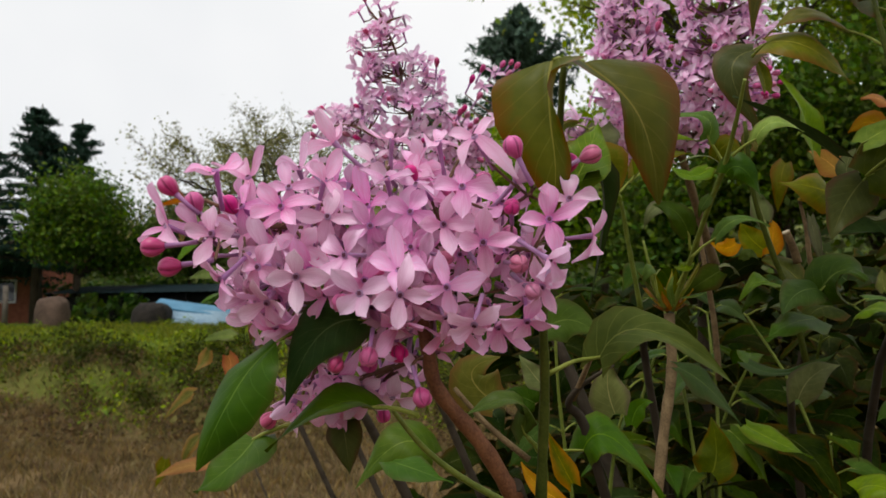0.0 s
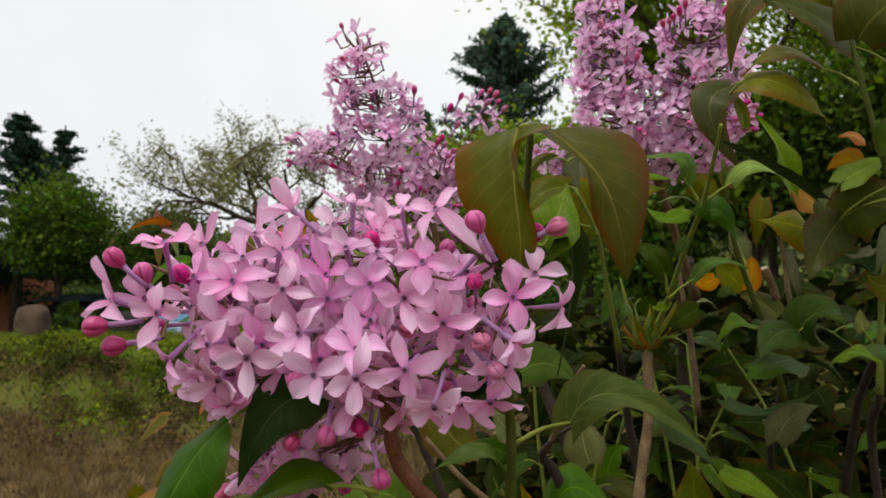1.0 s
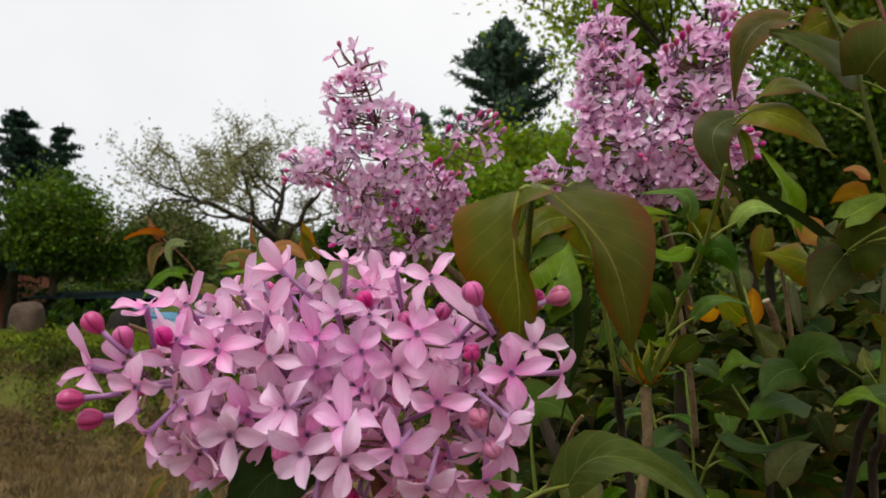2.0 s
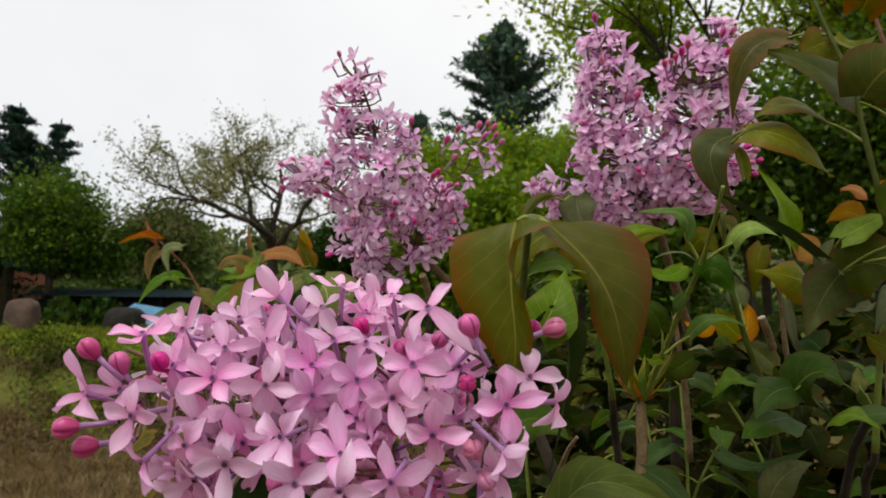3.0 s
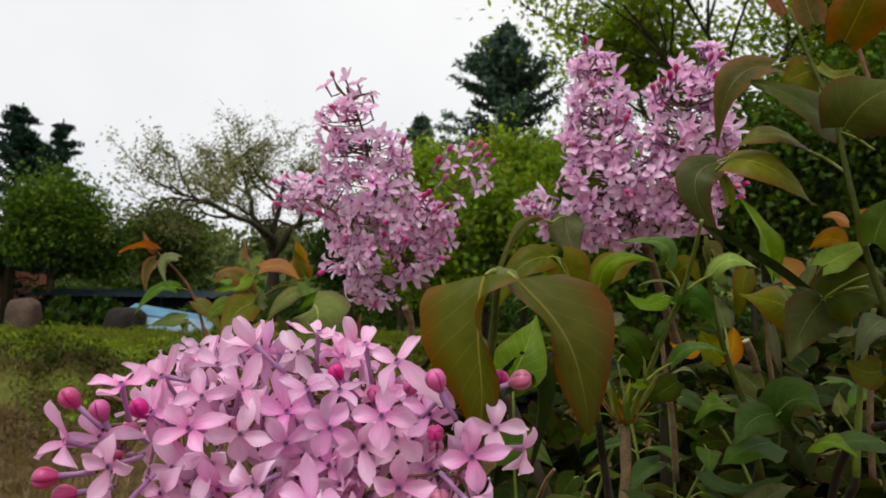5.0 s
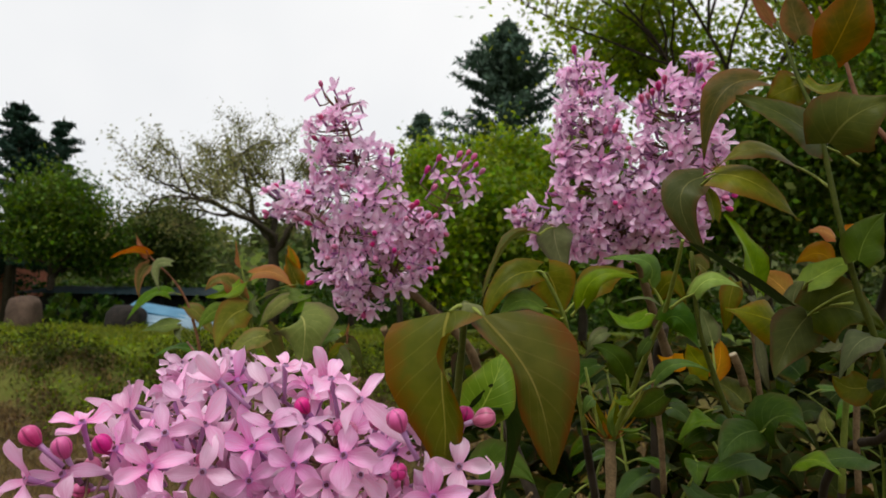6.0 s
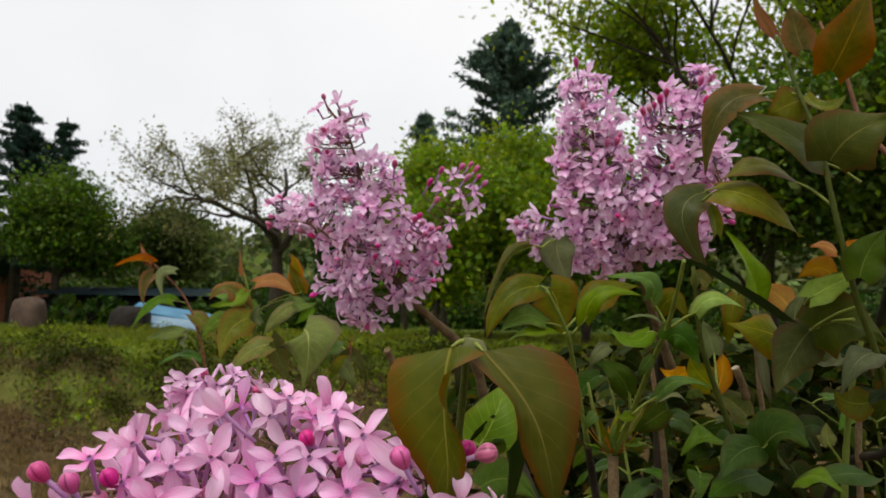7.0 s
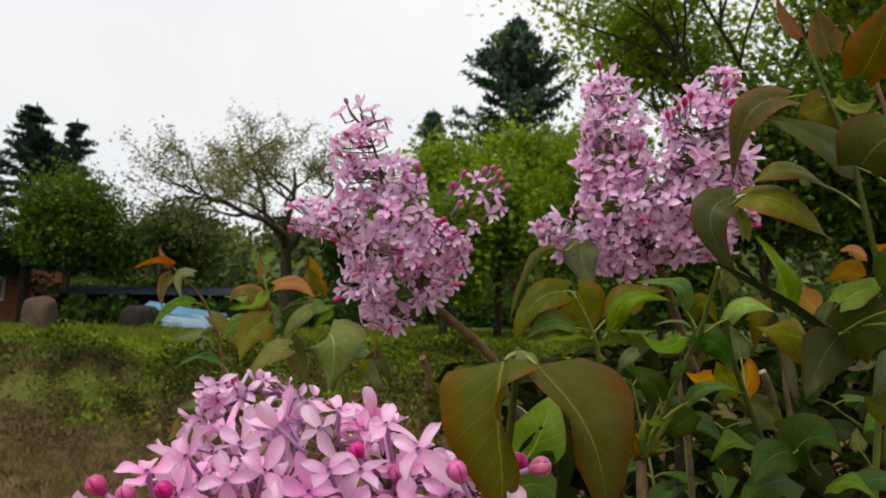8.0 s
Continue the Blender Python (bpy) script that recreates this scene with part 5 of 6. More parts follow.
for place, a, b, count in (((-0.0860, 0.4200, 1.3400), 36, 26, 12), ((-0.0660, 0.4300, 1.3410), 46, 22, 12), ((-0.0960, 0.4200, 1.3260), 26, 30, 9), ((-0.0400, 0.4300, 1.3330), 44, 22, 8)):
    pan.lobe(place, (a * 0.0003, a * 0.00025, b * 0.0003), count, (-0.0760, 0.4300, 1.3400), 0.85, 0.14, 0.2)
pan.build(0.0014)

# -- shoots of the bush beside and behind the flower heads --
UP, CAM, UPC = (0.0, -0.45, 0.9), (0.0, -1.0, 0.15), (0.1, -0.75, 0.65)
fork = thing("lilac_shoot", (0.1340, 0.5000, 1.3020), "leafy lilac shoot with olive-green leaves", "lilac shoot")
footing(fork, 0.10, 0.0030)
stem(fork, [(0.1350, 0.5000, 1.3020), (0.1250, 0.4800, 1.3450), (0.1180, 0.4650, 1.3730), (0.1050, 0.4550, 1.3980)], [0.0017, 0.0014, 0.0010], GREEN_STEM)
leaf(fork, (0.1010, 0.4550, 1.3990), (0.0820, 0.4480, 1.3910), (0.0710, 0.4460, 1.3680), 0.026, (-0.4, -0.85, 0.3), LEAF_OLIVE, 0.4, 0.3, (0.1050, 0.4550, 1.3980))
leaf(fork, (0.1080, 0.4620, 1.3980), (0.1140, 0.4700, 1.3870), (0.1160, 0.4750, 1.3700), 0.034, CAM, LEAF_OLIVE, 0.2, 0.3, (0.1050, 0.4550, 1.3980))
leaf(fork, (0.1050, 0.4600, 1.3780), (0.0920, 0.4520, 1.3820), (0.0780, 0.4480, 1.3710), 0.022, UPC, LEAF_GREEN, 0.3, 0.2, (0.1170, 0.4650, 1.3750))
leaf(fork, (0.1150, 0.4620, 1.3710), (0.0990, 0.4500, 1.3730), (0.0800, 0.4460, 1.3660), 0.020, UP, LEAF_GREEN, 0.4, 0.2, (0.1180, 0.4650, 1.3730))
leaf(fork, (0.1310, 0.4700, 1.3870), (0.1440, 0.4750, 1.3990), (0.1640, 0.4800, 1.4010), 0.026, (-0.2, -0.8, 0.5), LEAF_OLIVE, 0.3, 0.3, (0.1180, 0.4650, 1.3750))
leaf(fork, (0.0950, 0.5000, 1.4260), (0.0820, 0.4950, 1.4130), (0.0690, 0.4900, 1.3810), 0.014, (-0.8, -0.5, 0.3), LEAF_OLIVE, 0.9, 0.1, (0.1070, 0.5200, 1.4290))
leaf(fork, (0.1200, 0.5520, 1.4380), (0.1220, 0.5500, 1.4230), (0.1300, 0.5480, 1.4030), 0.030, (-0.1, -1.0, 0.1), LEAF_GREY, 0.25, 0.1, (0.1080, 0.5300, 1.4300), "grey-green underside of a hanging leaf")

node = thing("lilac_shoot", (0.1250, 0.4400, 1.1790), "green lilac shoot growing from a cut brown twig", "lilac shoot")
footing(node, 0.10, 0.0032)
stem(node, [(0.1250, 0.4400, 1.1790), (0.1360, 0.4520, 1.2370), (0.1430, 0.4580, 1.2710), (0.1440, 0.4630, 1.3030)], [0.0032, 0.0030, 0.0030, 0.0032], BARK, "twig", "pale brown woody twig")
stem(node, [(0.1448, 0.4600, 1.3051), (0.1500, 0.4400, 1.3278), (0.1542, 0.4050, 1.3582), (0.1567, 0.3850, 1.3736), (0.1563, 0.3600, 1.3920), (0.1556, 0.3450, 1.4041)], [0.0017, 0.0015, 0.0012, 0.0008], GREEN_STEM)
stem(node, [(0.1410, 0.4600, 1.3056), (0.1352, 0.4550, 1.3167), (0.1308, 0.4500, 1.3326), (0.1283, 0.4500, 1.3450)], [0.0014, 0.0011, 0.0007], GREEN_STEM)
crown = Vector((0.1440, 0.4620, 1.3040))
for k in range(22):
    a = k * 2.4
    out = Vector((math.cos(a), math.sin(a) * 0.8, 0.25 + 0.9 * (k % 3) / 2))
    size = 0.009 + 0.010 * (k % 3) / 2 + 0.002 * math.sin(k * 1.7)
    leaf(node, crown + out * 0.002, crown + out * size * 0.6, crown + out * size + Vector((0, 0, 0.25 * size)), 0.0056 + 0.002 * (k % 3), (-out.x, -out.y, 0.8), (LEAF_ORANGE, LEAF_ORANGE, LEAF_OLIVE)[k % 3], 0.5, 0.1, None, ("small reddish bud scale", "small reddish bud scale", "small young leaf")[k % 3])
leaf(node, (0.1517, 0.3920, 1.3890), (0.1484, 0.3860, 1.3990), (0.1291, 0.3900, 1.4002), 0.0168, UPC, LEAF_GREEN, 0.3, 0.3, (0.1599, 0.3960, 1.3761))
leaf(node, (0.1212, 0.4100, 1.3787), (0.1295, 0.4040, 1.3929), (0.1513, 0.4080, 1.3918), 0.0152, UPC, LEAF_GREEN, 0.25, 0.3, (0.1165, 0.4140, 1.3724))
leaf(node, (0.1605, 0.4020, 1.3769), (0.1498, 0.3960, 1.3815), (0.1395, 0.4000, 1.3792), 0.0069, UP, LEAF_GREY, 0.3, 0.2)
leaf(node, (0.1502, 0.3880, 1.3735), (0.1393, 0.3820, 1.3689), (0.1300, 0.3860, 1.3758), 0.0127, UPC, LEAF_GREEN, 0.4, 0.3, (0.1564, 0.3920, 1.3710))
leaf(node, (0.1424, 0.4020, 1.3425), (0.1348, 0.3960, 1.3536), (0.1249, 0.4000, 1.3577), 0.0161, CAM, LEAF_DEEP, 0.3, 0.3, (0.1436, 0.4060, 1.3350))
leaf(node, (0.1567, 0.3840, 1.3698), (0.1631, 0.3780, 1.3709), (0.1728, 0.3820, 1.3563), 0.0197, CAM, LEAF_DEEP, 0.2, 0.3)
leaf(node, (0.1570, 0.4080, 1.3408), (0.1673, 0.4020, 1.3497), (0.1840, 0.4060, 1.3460), 0.0099, UPC, LEAF_GREEN, 0.45, 0.3, (0.1459, 0.4120, 1.3318))
leaf(node, (0.1662, 0.3680, 1.3825), (0.1732, 0.3620, 1.3889), (0.1875, 0.3660, 1.3848), 0.0131, UPC, LEAF_GREEN, 0.25, 0.2, (0.1565, 0.3720, 1.3758))
leaf(node, (0.1622, 0.4200, 1.3846), (0.1686, 0.4140, 1.3908), (0.1764, 0.4180, 1.3780), 0.0150, CAM, LEAF_OLIVE, 0.2, 0.2)
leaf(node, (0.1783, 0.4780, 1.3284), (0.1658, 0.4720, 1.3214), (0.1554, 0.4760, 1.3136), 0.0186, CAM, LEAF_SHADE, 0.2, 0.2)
leaf(node, (0.1312, 0.4400, 1.3285), (0.1273, 0.4340, 1.3259), (0.1248, 0.4380, 1.3189), 0.0082, CAM, LEAF_GREEN, 0.3, 0.2, (0.1342, 0.4440, 1.3118))
leaf(node, (0.1519, 0.4400, 1.3308), (0.1453, 0.4340, 1.3276), (0.1412, 0.4380, 1.3301), 0.0082, UPC, LEAF_YOUNG, 0.4, 0.2, (0.1452, 0.4440, 1.3188))
leaf(node, (0.1406, 0.4500, 1.3648), (0.1324, 0.4440, 1.3603), (0.1286, 0.4480, 1.3507), 0.0097, CAM, LEAF_GREY, 0.3, 0.2)
leaf(node, (0.1471, 0.4480, 1.3117), (0.1533, 0.4420, 1.3120), (0.1615, 0.4460, 1.3147), 0.0039, UP, LEAF_YOUNG, 0.5, 0.2)
leaf(node, (0.1360, 0.4480, 1.3089), (0.1302, 0.4420, 1.3113), (0.1258, 0.4460, 1.3119), 0.0039, UP, LEAF_YOUNG, 0.5, 0.2)
leaf(node, (0.1437, 0.4500, 1.3082), (0.1409, 0.4440, 1.3174), (0.1453, 0.4480, 1.3251), 0.0052, CAM, LEAF_YOUNG, 0.4, 0.2)
leaf(node, (0.1532, 0.4000, 1.3616), (0.1478, 0.3940, 1.3555), (0.1466, 0.3980, 1.3505), 0.0068, CAM, LEAF_DEEP, 0.3, 0.2)
leaf(node, (0.2017, 0.4700, 1.4018), (0.1942, 0.4640, 1.4051), (0.1932, 0.4680, 1.3975), 0.0149, CAM, LEAF_OLIVE, 0.2, 0.2)
leaf(node, (0.2004, 0.5200, 1.3291), (0.1919, 0.5140, 1.3343), (0.1820, 0.5180, 1.3288), 0.0098, UP, LEAF_GREY, 0.3, 0.2)
leaf(node, (0.1918, 0.4800, 1.3352), (0.1951, 0.4740, 1.3383), (0.2014, 0.4780, 1.3342), 0.0076, CAM, LEAF_YOUNG, 0.2, 0.2)
leaf(node, (0.2276, 0.5000, 1.3975), (0.2219, 0.4940, 1.3831), (0.2208, 0.4980, 1.3657), 0.0166, CAM, LEAF_OLIVE, 0.2, 0.2)
leaf(node, (0.2446, 0.5200, 1.3826), (0.2495, 0.5140, 1.3789), (0.2585, 0.5180, 1.3665), 0.0203, CAM, LEAF_OLIVE, 0.15, 0.2)
leaf(node, (0.2413, 0.5000, 1.3627), (0.2420, 0.4940, 1.3422), (0.2466, 0.4980, 1.3318), 0.0086, CAM, LEAF_GREY, 0.4, 0.2)
leaf(node, (0.2413, 0.5100, 1.3894), (0.2444, 0.5040, 1.3867), (0.2540, 0.5080, 1.3913), 0.0096, UPC, LEAF_GREY, 0.3, 0.2)
leaf(node, (0.1928, 0.4400, 1.3124), (0.1837, 0.4340, 1.3114), (0.1775, 0.4380, 1.3024), 0.0126, UPC, LEAF_DEEP, 0.3, 0.3)
leaf(node, (0.2065, 0.4500, 1.3175), (0.2000, 0.4440, 1.3135), (0.1935, 0.4480, 1.3038), 0.0142, CAM, LEAF_DARK, 0.2, 0.3)

middle = thing("lilac_shoot", (0.2240, 0.4800, 1.2750), "dark green lilac shoot with mixed green and orange leaves", "lilac shoot")
footing(middle, 0.10, 0.0030)
stem(middle, [(0.2260, 0.4800, 1.2730), (0.2160, 0.4700, 1.3080), (0.2020, 0.4600, 1.3410), (0.1910, 0.4500, 1.3710), (0.1850, 0.4400, 1.4100)], [0.0020, 0.0017, 0.0012], DARK_STEM)
leaf(middle, (0.2130, 0.5000, 1.3610), (0.2100, 0.5000, 1.3720), (0.2060, 0.5000, 1.3820), 0.017, (0, -1, 0.0), LEAF_GREY, 0.2, 0.1, (0.2040, 0.4650, 1.3430), "pale grey underside of a small leaf")
leaf(middle, (0.2150, 0.5000, 1.3400), (0.2180, 0.5000, 1.3520), (0.2170, 0.5000, 1.3630), 0.016, CAM, LEAF_ORANGE, 0.2, 0.1)
leaf(middle, (0.2080, 0.4900, 1.3420), (0.2000, 0.4900, 1.3500), (0.1950, 0.4900, 1.3590), 0.022, CAM, LEAF_OLIVE, 0.2, 0.1)
leaf(middle, (0.2010, 0.5200, 1.3490), (0.1930, 0.5200, 1.3460), (0.1840, 0.5200, 1.3510), 0.014, CAM, LEAF_ORANGE, 0.2, 0.1)
leaf(middle, (0.2170, 0.4000, 1.3800), (0.1910, 0.3950, 1.3960), (0.1670, 0.4000, 1.4130), 0.014, (0.2, 0.1, 1.0), LEAF_DARK, 0.6, 0.1)
leaf(middle, (0.2130, 0.4200, 1.3880), (0.2060, 0.4150, 1.4090), (0.1940, 0.4100, 1.4260), 0.024, (0.5, -0.8, 0.3), LEAF_GREEN, 0.5, 0.2)
leaf(middle, (0.2450, 0.4700, 1.3710), (0.2290, 0.4650, 1.3760), (0.2120, 0.4700, 1.3800), 0.034, (0.0, -0.85, 0.5), LEAF_OLIVE, 0.15, 0.3, (0.2570, 0.4600, 1.3770))
leaf(middle, (0.2600, 0.5000, 1.3910), (0.2520, 0.5000, 1.3990), (0.2420, 0.5000, 1.4050), 0.022, CAM, LEAF_ORANGE, 0.2, 0.2)
leaf(middle, (0.2470, 0.4600, 1.3800), (0.2480, 0.4600, 1.3890), (0.2530, 0.4600, 1.3970), 0.016, (0, -1, 0.0), LEAF_GREY, 0.3, 0.1, (0.2450, 0.4650, 1.3710))
leaf(middle, (0.1990, 0.4400, 1.3150), (0.1850, 0.4300, 1.3190), (0.1740, 0.4300, 1.3090), 0.022, UP, LEAF_DEEP, 0.5, 0.3, (0.2150, 0.4680, 1.3080))
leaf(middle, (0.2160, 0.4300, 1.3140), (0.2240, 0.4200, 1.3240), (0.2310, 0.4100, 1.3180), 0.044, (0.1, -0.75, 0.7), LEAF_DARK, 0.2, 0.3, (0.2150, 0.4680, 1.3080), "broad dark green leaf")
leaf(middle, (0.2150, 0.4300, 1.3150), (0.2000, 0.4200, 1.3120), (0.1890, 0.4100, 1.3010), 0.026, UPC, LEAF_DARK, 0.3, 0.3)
leaf(middle, (0.2320, 0.5000, 1.3230), (0.2210, 0.5000, 1.3330), (0.2100, 0.5000, 1.3360), 0.026, UPC, LEAF_OLIVE, 0.3, 0.2)
leaf(middle, (0.2180, 0.4400, 1.2990), (0.2010, 0.4300, 1.2970), (0.1850, 0.4200, 1.2900), 0.030, UP, LEAF_DEEP, 0.2, 0.3)
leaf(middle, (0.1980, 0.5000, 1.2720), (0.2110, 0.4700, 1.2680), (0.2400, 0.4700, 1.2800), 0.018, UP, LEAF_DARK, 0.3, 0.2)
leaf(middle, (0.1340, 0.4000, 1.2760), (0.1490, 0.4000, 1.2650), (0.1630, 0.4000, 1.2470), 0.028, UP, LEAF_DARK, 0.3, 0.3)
leaf(middle, (0.1710, 0.4200, 1.2450), (0.1810, 0.4100, 1.2390), (0.1960, 0.4000, 1.2320), 0.022, UP, LEAF_GREEN, 0.4, 0.3)
leaf(middle, (0.2090, 0.4500, 1.2550), (0.2180, 0.4500, 1.2680), (0.2370, 0.4600, 1.2730), 0.022, UPC, LEAF_GREY, 0.4, 0.2)
leaf(middle, (0.1580, 0.4400, 1.2170), (0.1610, 0.4400, 1.2290), (0.1590, 0.4400, 1.2470), 0.028, CAM, LEAF_BRONZE, 0.2, 0.2)

right = thing("lilac_shoot", (0.2820, 0.4200, 1.3180), "tall lilac shoot with large bronze-green leaves", "lilac shoot")
footing(right, 0.10, 0.0030)
stem(right, [(0.2830, 0.4200, 1.3180), (0.2720, 0.4200, 1.3630), (0.2610, 0.4150, 1.3900), (0.2500, 0.4100, 1.4310), (0.2470, 0.4200, 1.4750), (0.2410, 0.4300, 1.5070), (0.2390, 0.4500, 1.5460)], [0.0019, 0.0017, 0.0014, 0.0009], DARK_STEM)
leaf(right, (0.2290, 0.4550, 1.5130), (0.2050, 0.4500, 1.5010), (0.1970, 0.4550, 1.4650), 0.030, (-0.45, -0.8, 0.35), LEAF_RUST, 0.4, 0.2, (0.2410, 0.4300, 1.5050), "drooping leaf turning orange")
leaf(right, (0.2490, 0.4180, 1.4640), (0.2230, 0.4050, 1.4770), (0.2010, 0.4100, 1.4880), 0.030, (-0.1, -0.9, 0.45), LEAF_BRONZE, 0.25, 0.2, (0.2650, 0.4150, 1.4530), "large bronze-green leaf")
leaf(right, (0.2430, 0.4000, 1.4610), (0.2520, 0.3900, 1.4730), (0.2720, 0.3900, 1.4800), 0.044, (0.1, -0.95, 0.3), LEAF_BRONZE, 0.2, 0.2, None, "large brown-green leaf")
leaf(right, (0.2460, 0.4350, 1.5040), (0.2330, 0.4300, 1.4980), (0.2260, 0.4350, 1.4940), 0.026, CAM, LEAF_OLIVE, 0.2, 0.2)
leaf(right, (0.2470, 0.4350, 1.5060), (0.2550, 0.4300, 1.4980), (0.2670, 0.4300, 1.5050), 0.016, UPC, LEAF_OLIVE, 0.4, 0.2)
leaf(right, (0.2360, 0.4300, 1.4570), (0.2130, 0.4200, 1.4630), (0.1940, 0.4300, 1.4530), 0.024, (-0.1, -0.7, 0.7), LEAF_OLIVE, 0.35, 0.3, (0.2490, 0.4120, 1.4400))
leaf(right, (0.1960, 0.4300, 1.4510), (0.2140, 0.4200, 1.4440), (0.2400, 0.4300, 1.4260), 0.028, (0.1, -0.9, 0.4), LEAF_OLIVE, 0.25, 0.3, (0.1910, 0.4400, 1.4470))
leaf(right, (0.1950, 0.4500, 1.4540), (0.1800, 0.4420, 1.4370), (0.1990, 0.4500, 1.4040), 0.028, (-0.4, -0.9, 0.1), LEAF_PAIR, 0.3, 0.2, (0.2030, 0.4400, 1.4550), "hanging grey-green leaf")
leaf(right, (0.2010, 0.4500, 1.4300), (0.1990, 0.4500, 1.4420), (0.1940, 0.4500, 1.4530), 0.012, (0.4, -0.9, 0.0), LEAF_OLIVE, 0.4, 0.1)
leaf(right, (0.2430, 0.4300, 1.3930), (0.2550, 0.4300, 1.4000), (0.2720, 0.4300, 1.4080), 0.020, UPC, LEAF_GREEN, 0.3, 0.2, (0.2470, 0.4500, 1.3860))
leaf(right, (0.2480, 0.4400, 1.3770), (0.2620, 0.4300, 1.3800), (0.2760, 0.4200, 1.3690), 0.044, CAM, LEAF_BRONZE, 0.15, 0.2, (0.2640, 0.4180, 1.3890))
leaf(right, (0.2510, 0.4500, 1.3760), (0.2380, 0.4450, 1.3610), (0.2280, 0.4400, 1.3420), 0.032, (-0.1, -0.95, 0.3), LEAF_BRONZE, 0.2, 0.2, (0.2610, 0.4200, 1.3820), "brown-green hanging leaf")
leaf(right, (0.2670, 0.4500, 1.4200), (0.2600, 0.4500, 1.4240), (0.2530, 0.4500, 1.4230), 0.014, UPC, LEAF_ORANGE, 0.3, 0.4)
leaf(right, (0.2680, 0.4600, 1.4090), (0.2600, 0.4600, 1.4120), (0.2490, 0.4600, 1.4060), 0.018, CAM, LEAF_ORANGE, 0.2, 0.2)
leaf(right, (0.2650, 0.4300, 1.4200), (0.2680, 0.4300, 1.4220), (0.2720, 0.4300, 1.4260), 0.010, CAM, LEAF_ORANGE, 0.2, 0.2)
leaf(right, (0.2550, 0.4000, 1.4020), (0.2600, 0.4000, 1.4150), (0.2690, 0.4000, 1.4260), 0.026, CAM, LEAF_DEEP, 0.3, 0.2)
leaf(right, (0.2720, 0.4200, 1.3650), (0.2590, 0.4150, 1.3600), (0.2530, 0.4200, 1.3430), 0.020, (-0.3, -0.7, 0.7), LEAF_GREY, 0.3, 0.3)
leaf(right, (0.2770, 0.4700, 1.3610), (0.2690, 0.4700, 1.3560), (0.2600, 0.4700, 1.3590), 0.012, UP, LEAF_GREY, 0.6, 0.2)
leaf(right, (0.2790, 0.5600, 1.5920), (0.2700, 0.5600, 1.6070), (0.2640, 0.5600, 1.6240), 0.014, (-0.5, -0.8, 0.0), LEAF_ORANGE, 0.9, 0.0, None, "folded orange leaf bud")
leaf(right, (0.2610, 0.4700, 1.5460), (0.2570, 0.4700, 1.5600), (0.2550, 0.4700, 1.5760), 0.026, CAM, LEAF_RUST, 0.3, 0.2, None, "young rust-coloured leaf")
leaf(right, (0.2550, 0.4200, 1.5150), (0.2620, 0.4100, 1.5340), (0.2720, 0.4100, 1.5580), 0.034, CAM, LEAF_RUST, 0.2, 0.2, None, "young rust-coloured leaf")
stem(right, [(0.2840, 0.4200, 1.4660), (0.2740, 0.4300, 1.4900), (0.2710, 0.4400, 1.5210), (0.2630, 0.4500, 1.5550)], [0.0016, 0.0012, 0.0008], RED_STEM)

edge = thing("lilac_shoot", (0.2710, 0.4600, 1.2810), "pale green lilac shoot low in the bush", "lilac shoot")
footing(edge, 0.10, 0.0030)
stem(edge, [(0.2700, 0.4600, 1.2790), (0.2710, 0.4550, 1.3180), (0.2730, 0.4500, 1.3490), (0.2830, 0.4500, 1.3860)], [0.0020, 0.0017, 0.0012], GREEN_STEM)
leaf(edge, (0.2590, 0.4500, 1.3140), (0.2580, 0.4500, 1.3200), (0.2580, 0.4500, 1.3260), 0.011, CAM, LEAF_GREY, 0.2, 0.1, (0.2700, 0.4560, 1.2990))
leaf(edge, (0.2700, 0.4300, 1.3020), (0.2480, 0.4200, 1.3030), (0.2310, 0.4200, 1.2970), 0.022, UP, LEAF_DARK, 0.3, 0.3)
leaf(edge, (0.2760, 0.4400, 1.3380), (0.2660, 0.4400, 1.3380), (0.2580, 0.4400, 1.3440), 0.022, CAM, LEAF_OLIVE, 0.2, 0.2)
leaf(edge, (0.2480, 0.4600, 1.3200), (0.2570, 0.4600, 1.3230), (0.2680, 0.4600, 1.3140), 0.018, UPC, LEAF_DARK, 0.3, 0.2)
leaf(edge, (0.2280, 0.4200, 1.2980), (0.2350, 0.4100, 1.3040), (0.2430, 0.4000, 1.2980), 0.026, UP, LEAF_GREEN, 0.3, 0.3)
leaf(edge, (0.2240, 0.4200, 1.2120), (0.2290, 0.4100, 1.2170), (0.2370, 0.4000, 1.2140), 0.030, UPC, LEAF_GREEN, 0.2, 0.3)

# -- bare and cut twigs inside the bush --
TWIGS_A = (
    (([(0.2320, 0.5000, 1.3340), (0.2290, 0.4980, 1.3430), (0.2240, 0.4950, 1.3530)]), [0.0026, 0.0024], "cut brown twig with a pale end"),
    (([(0.2500, 0.5200, 1.3150), (0.2470, 0.5200, 1.3400), (0.2460, 0.5200, 1.3580), (0.2430, 0.5200, 1.3760)]), [0.0019, 0.0016, 0.0010], "thin crooked brown twig"),
    (([(0.1940, 0.5500, 1.2580), (0.1900, 0.5400, 1.2960), (0.1830, 0.5300, 1.3350), (0.1800, 0.5300, 1.3570)]), [0.0023, 0.0019, 0.0014], "thin pale brown twig"),
    (([(0.2840, 0.4700, 1.2770), (0.2840, 0.4700, 1.3100), (0.2860, 0.4700, 1.3400)]), [0.0019, 0.0019, 0.0019], "speckled pale twig with a broken top"))
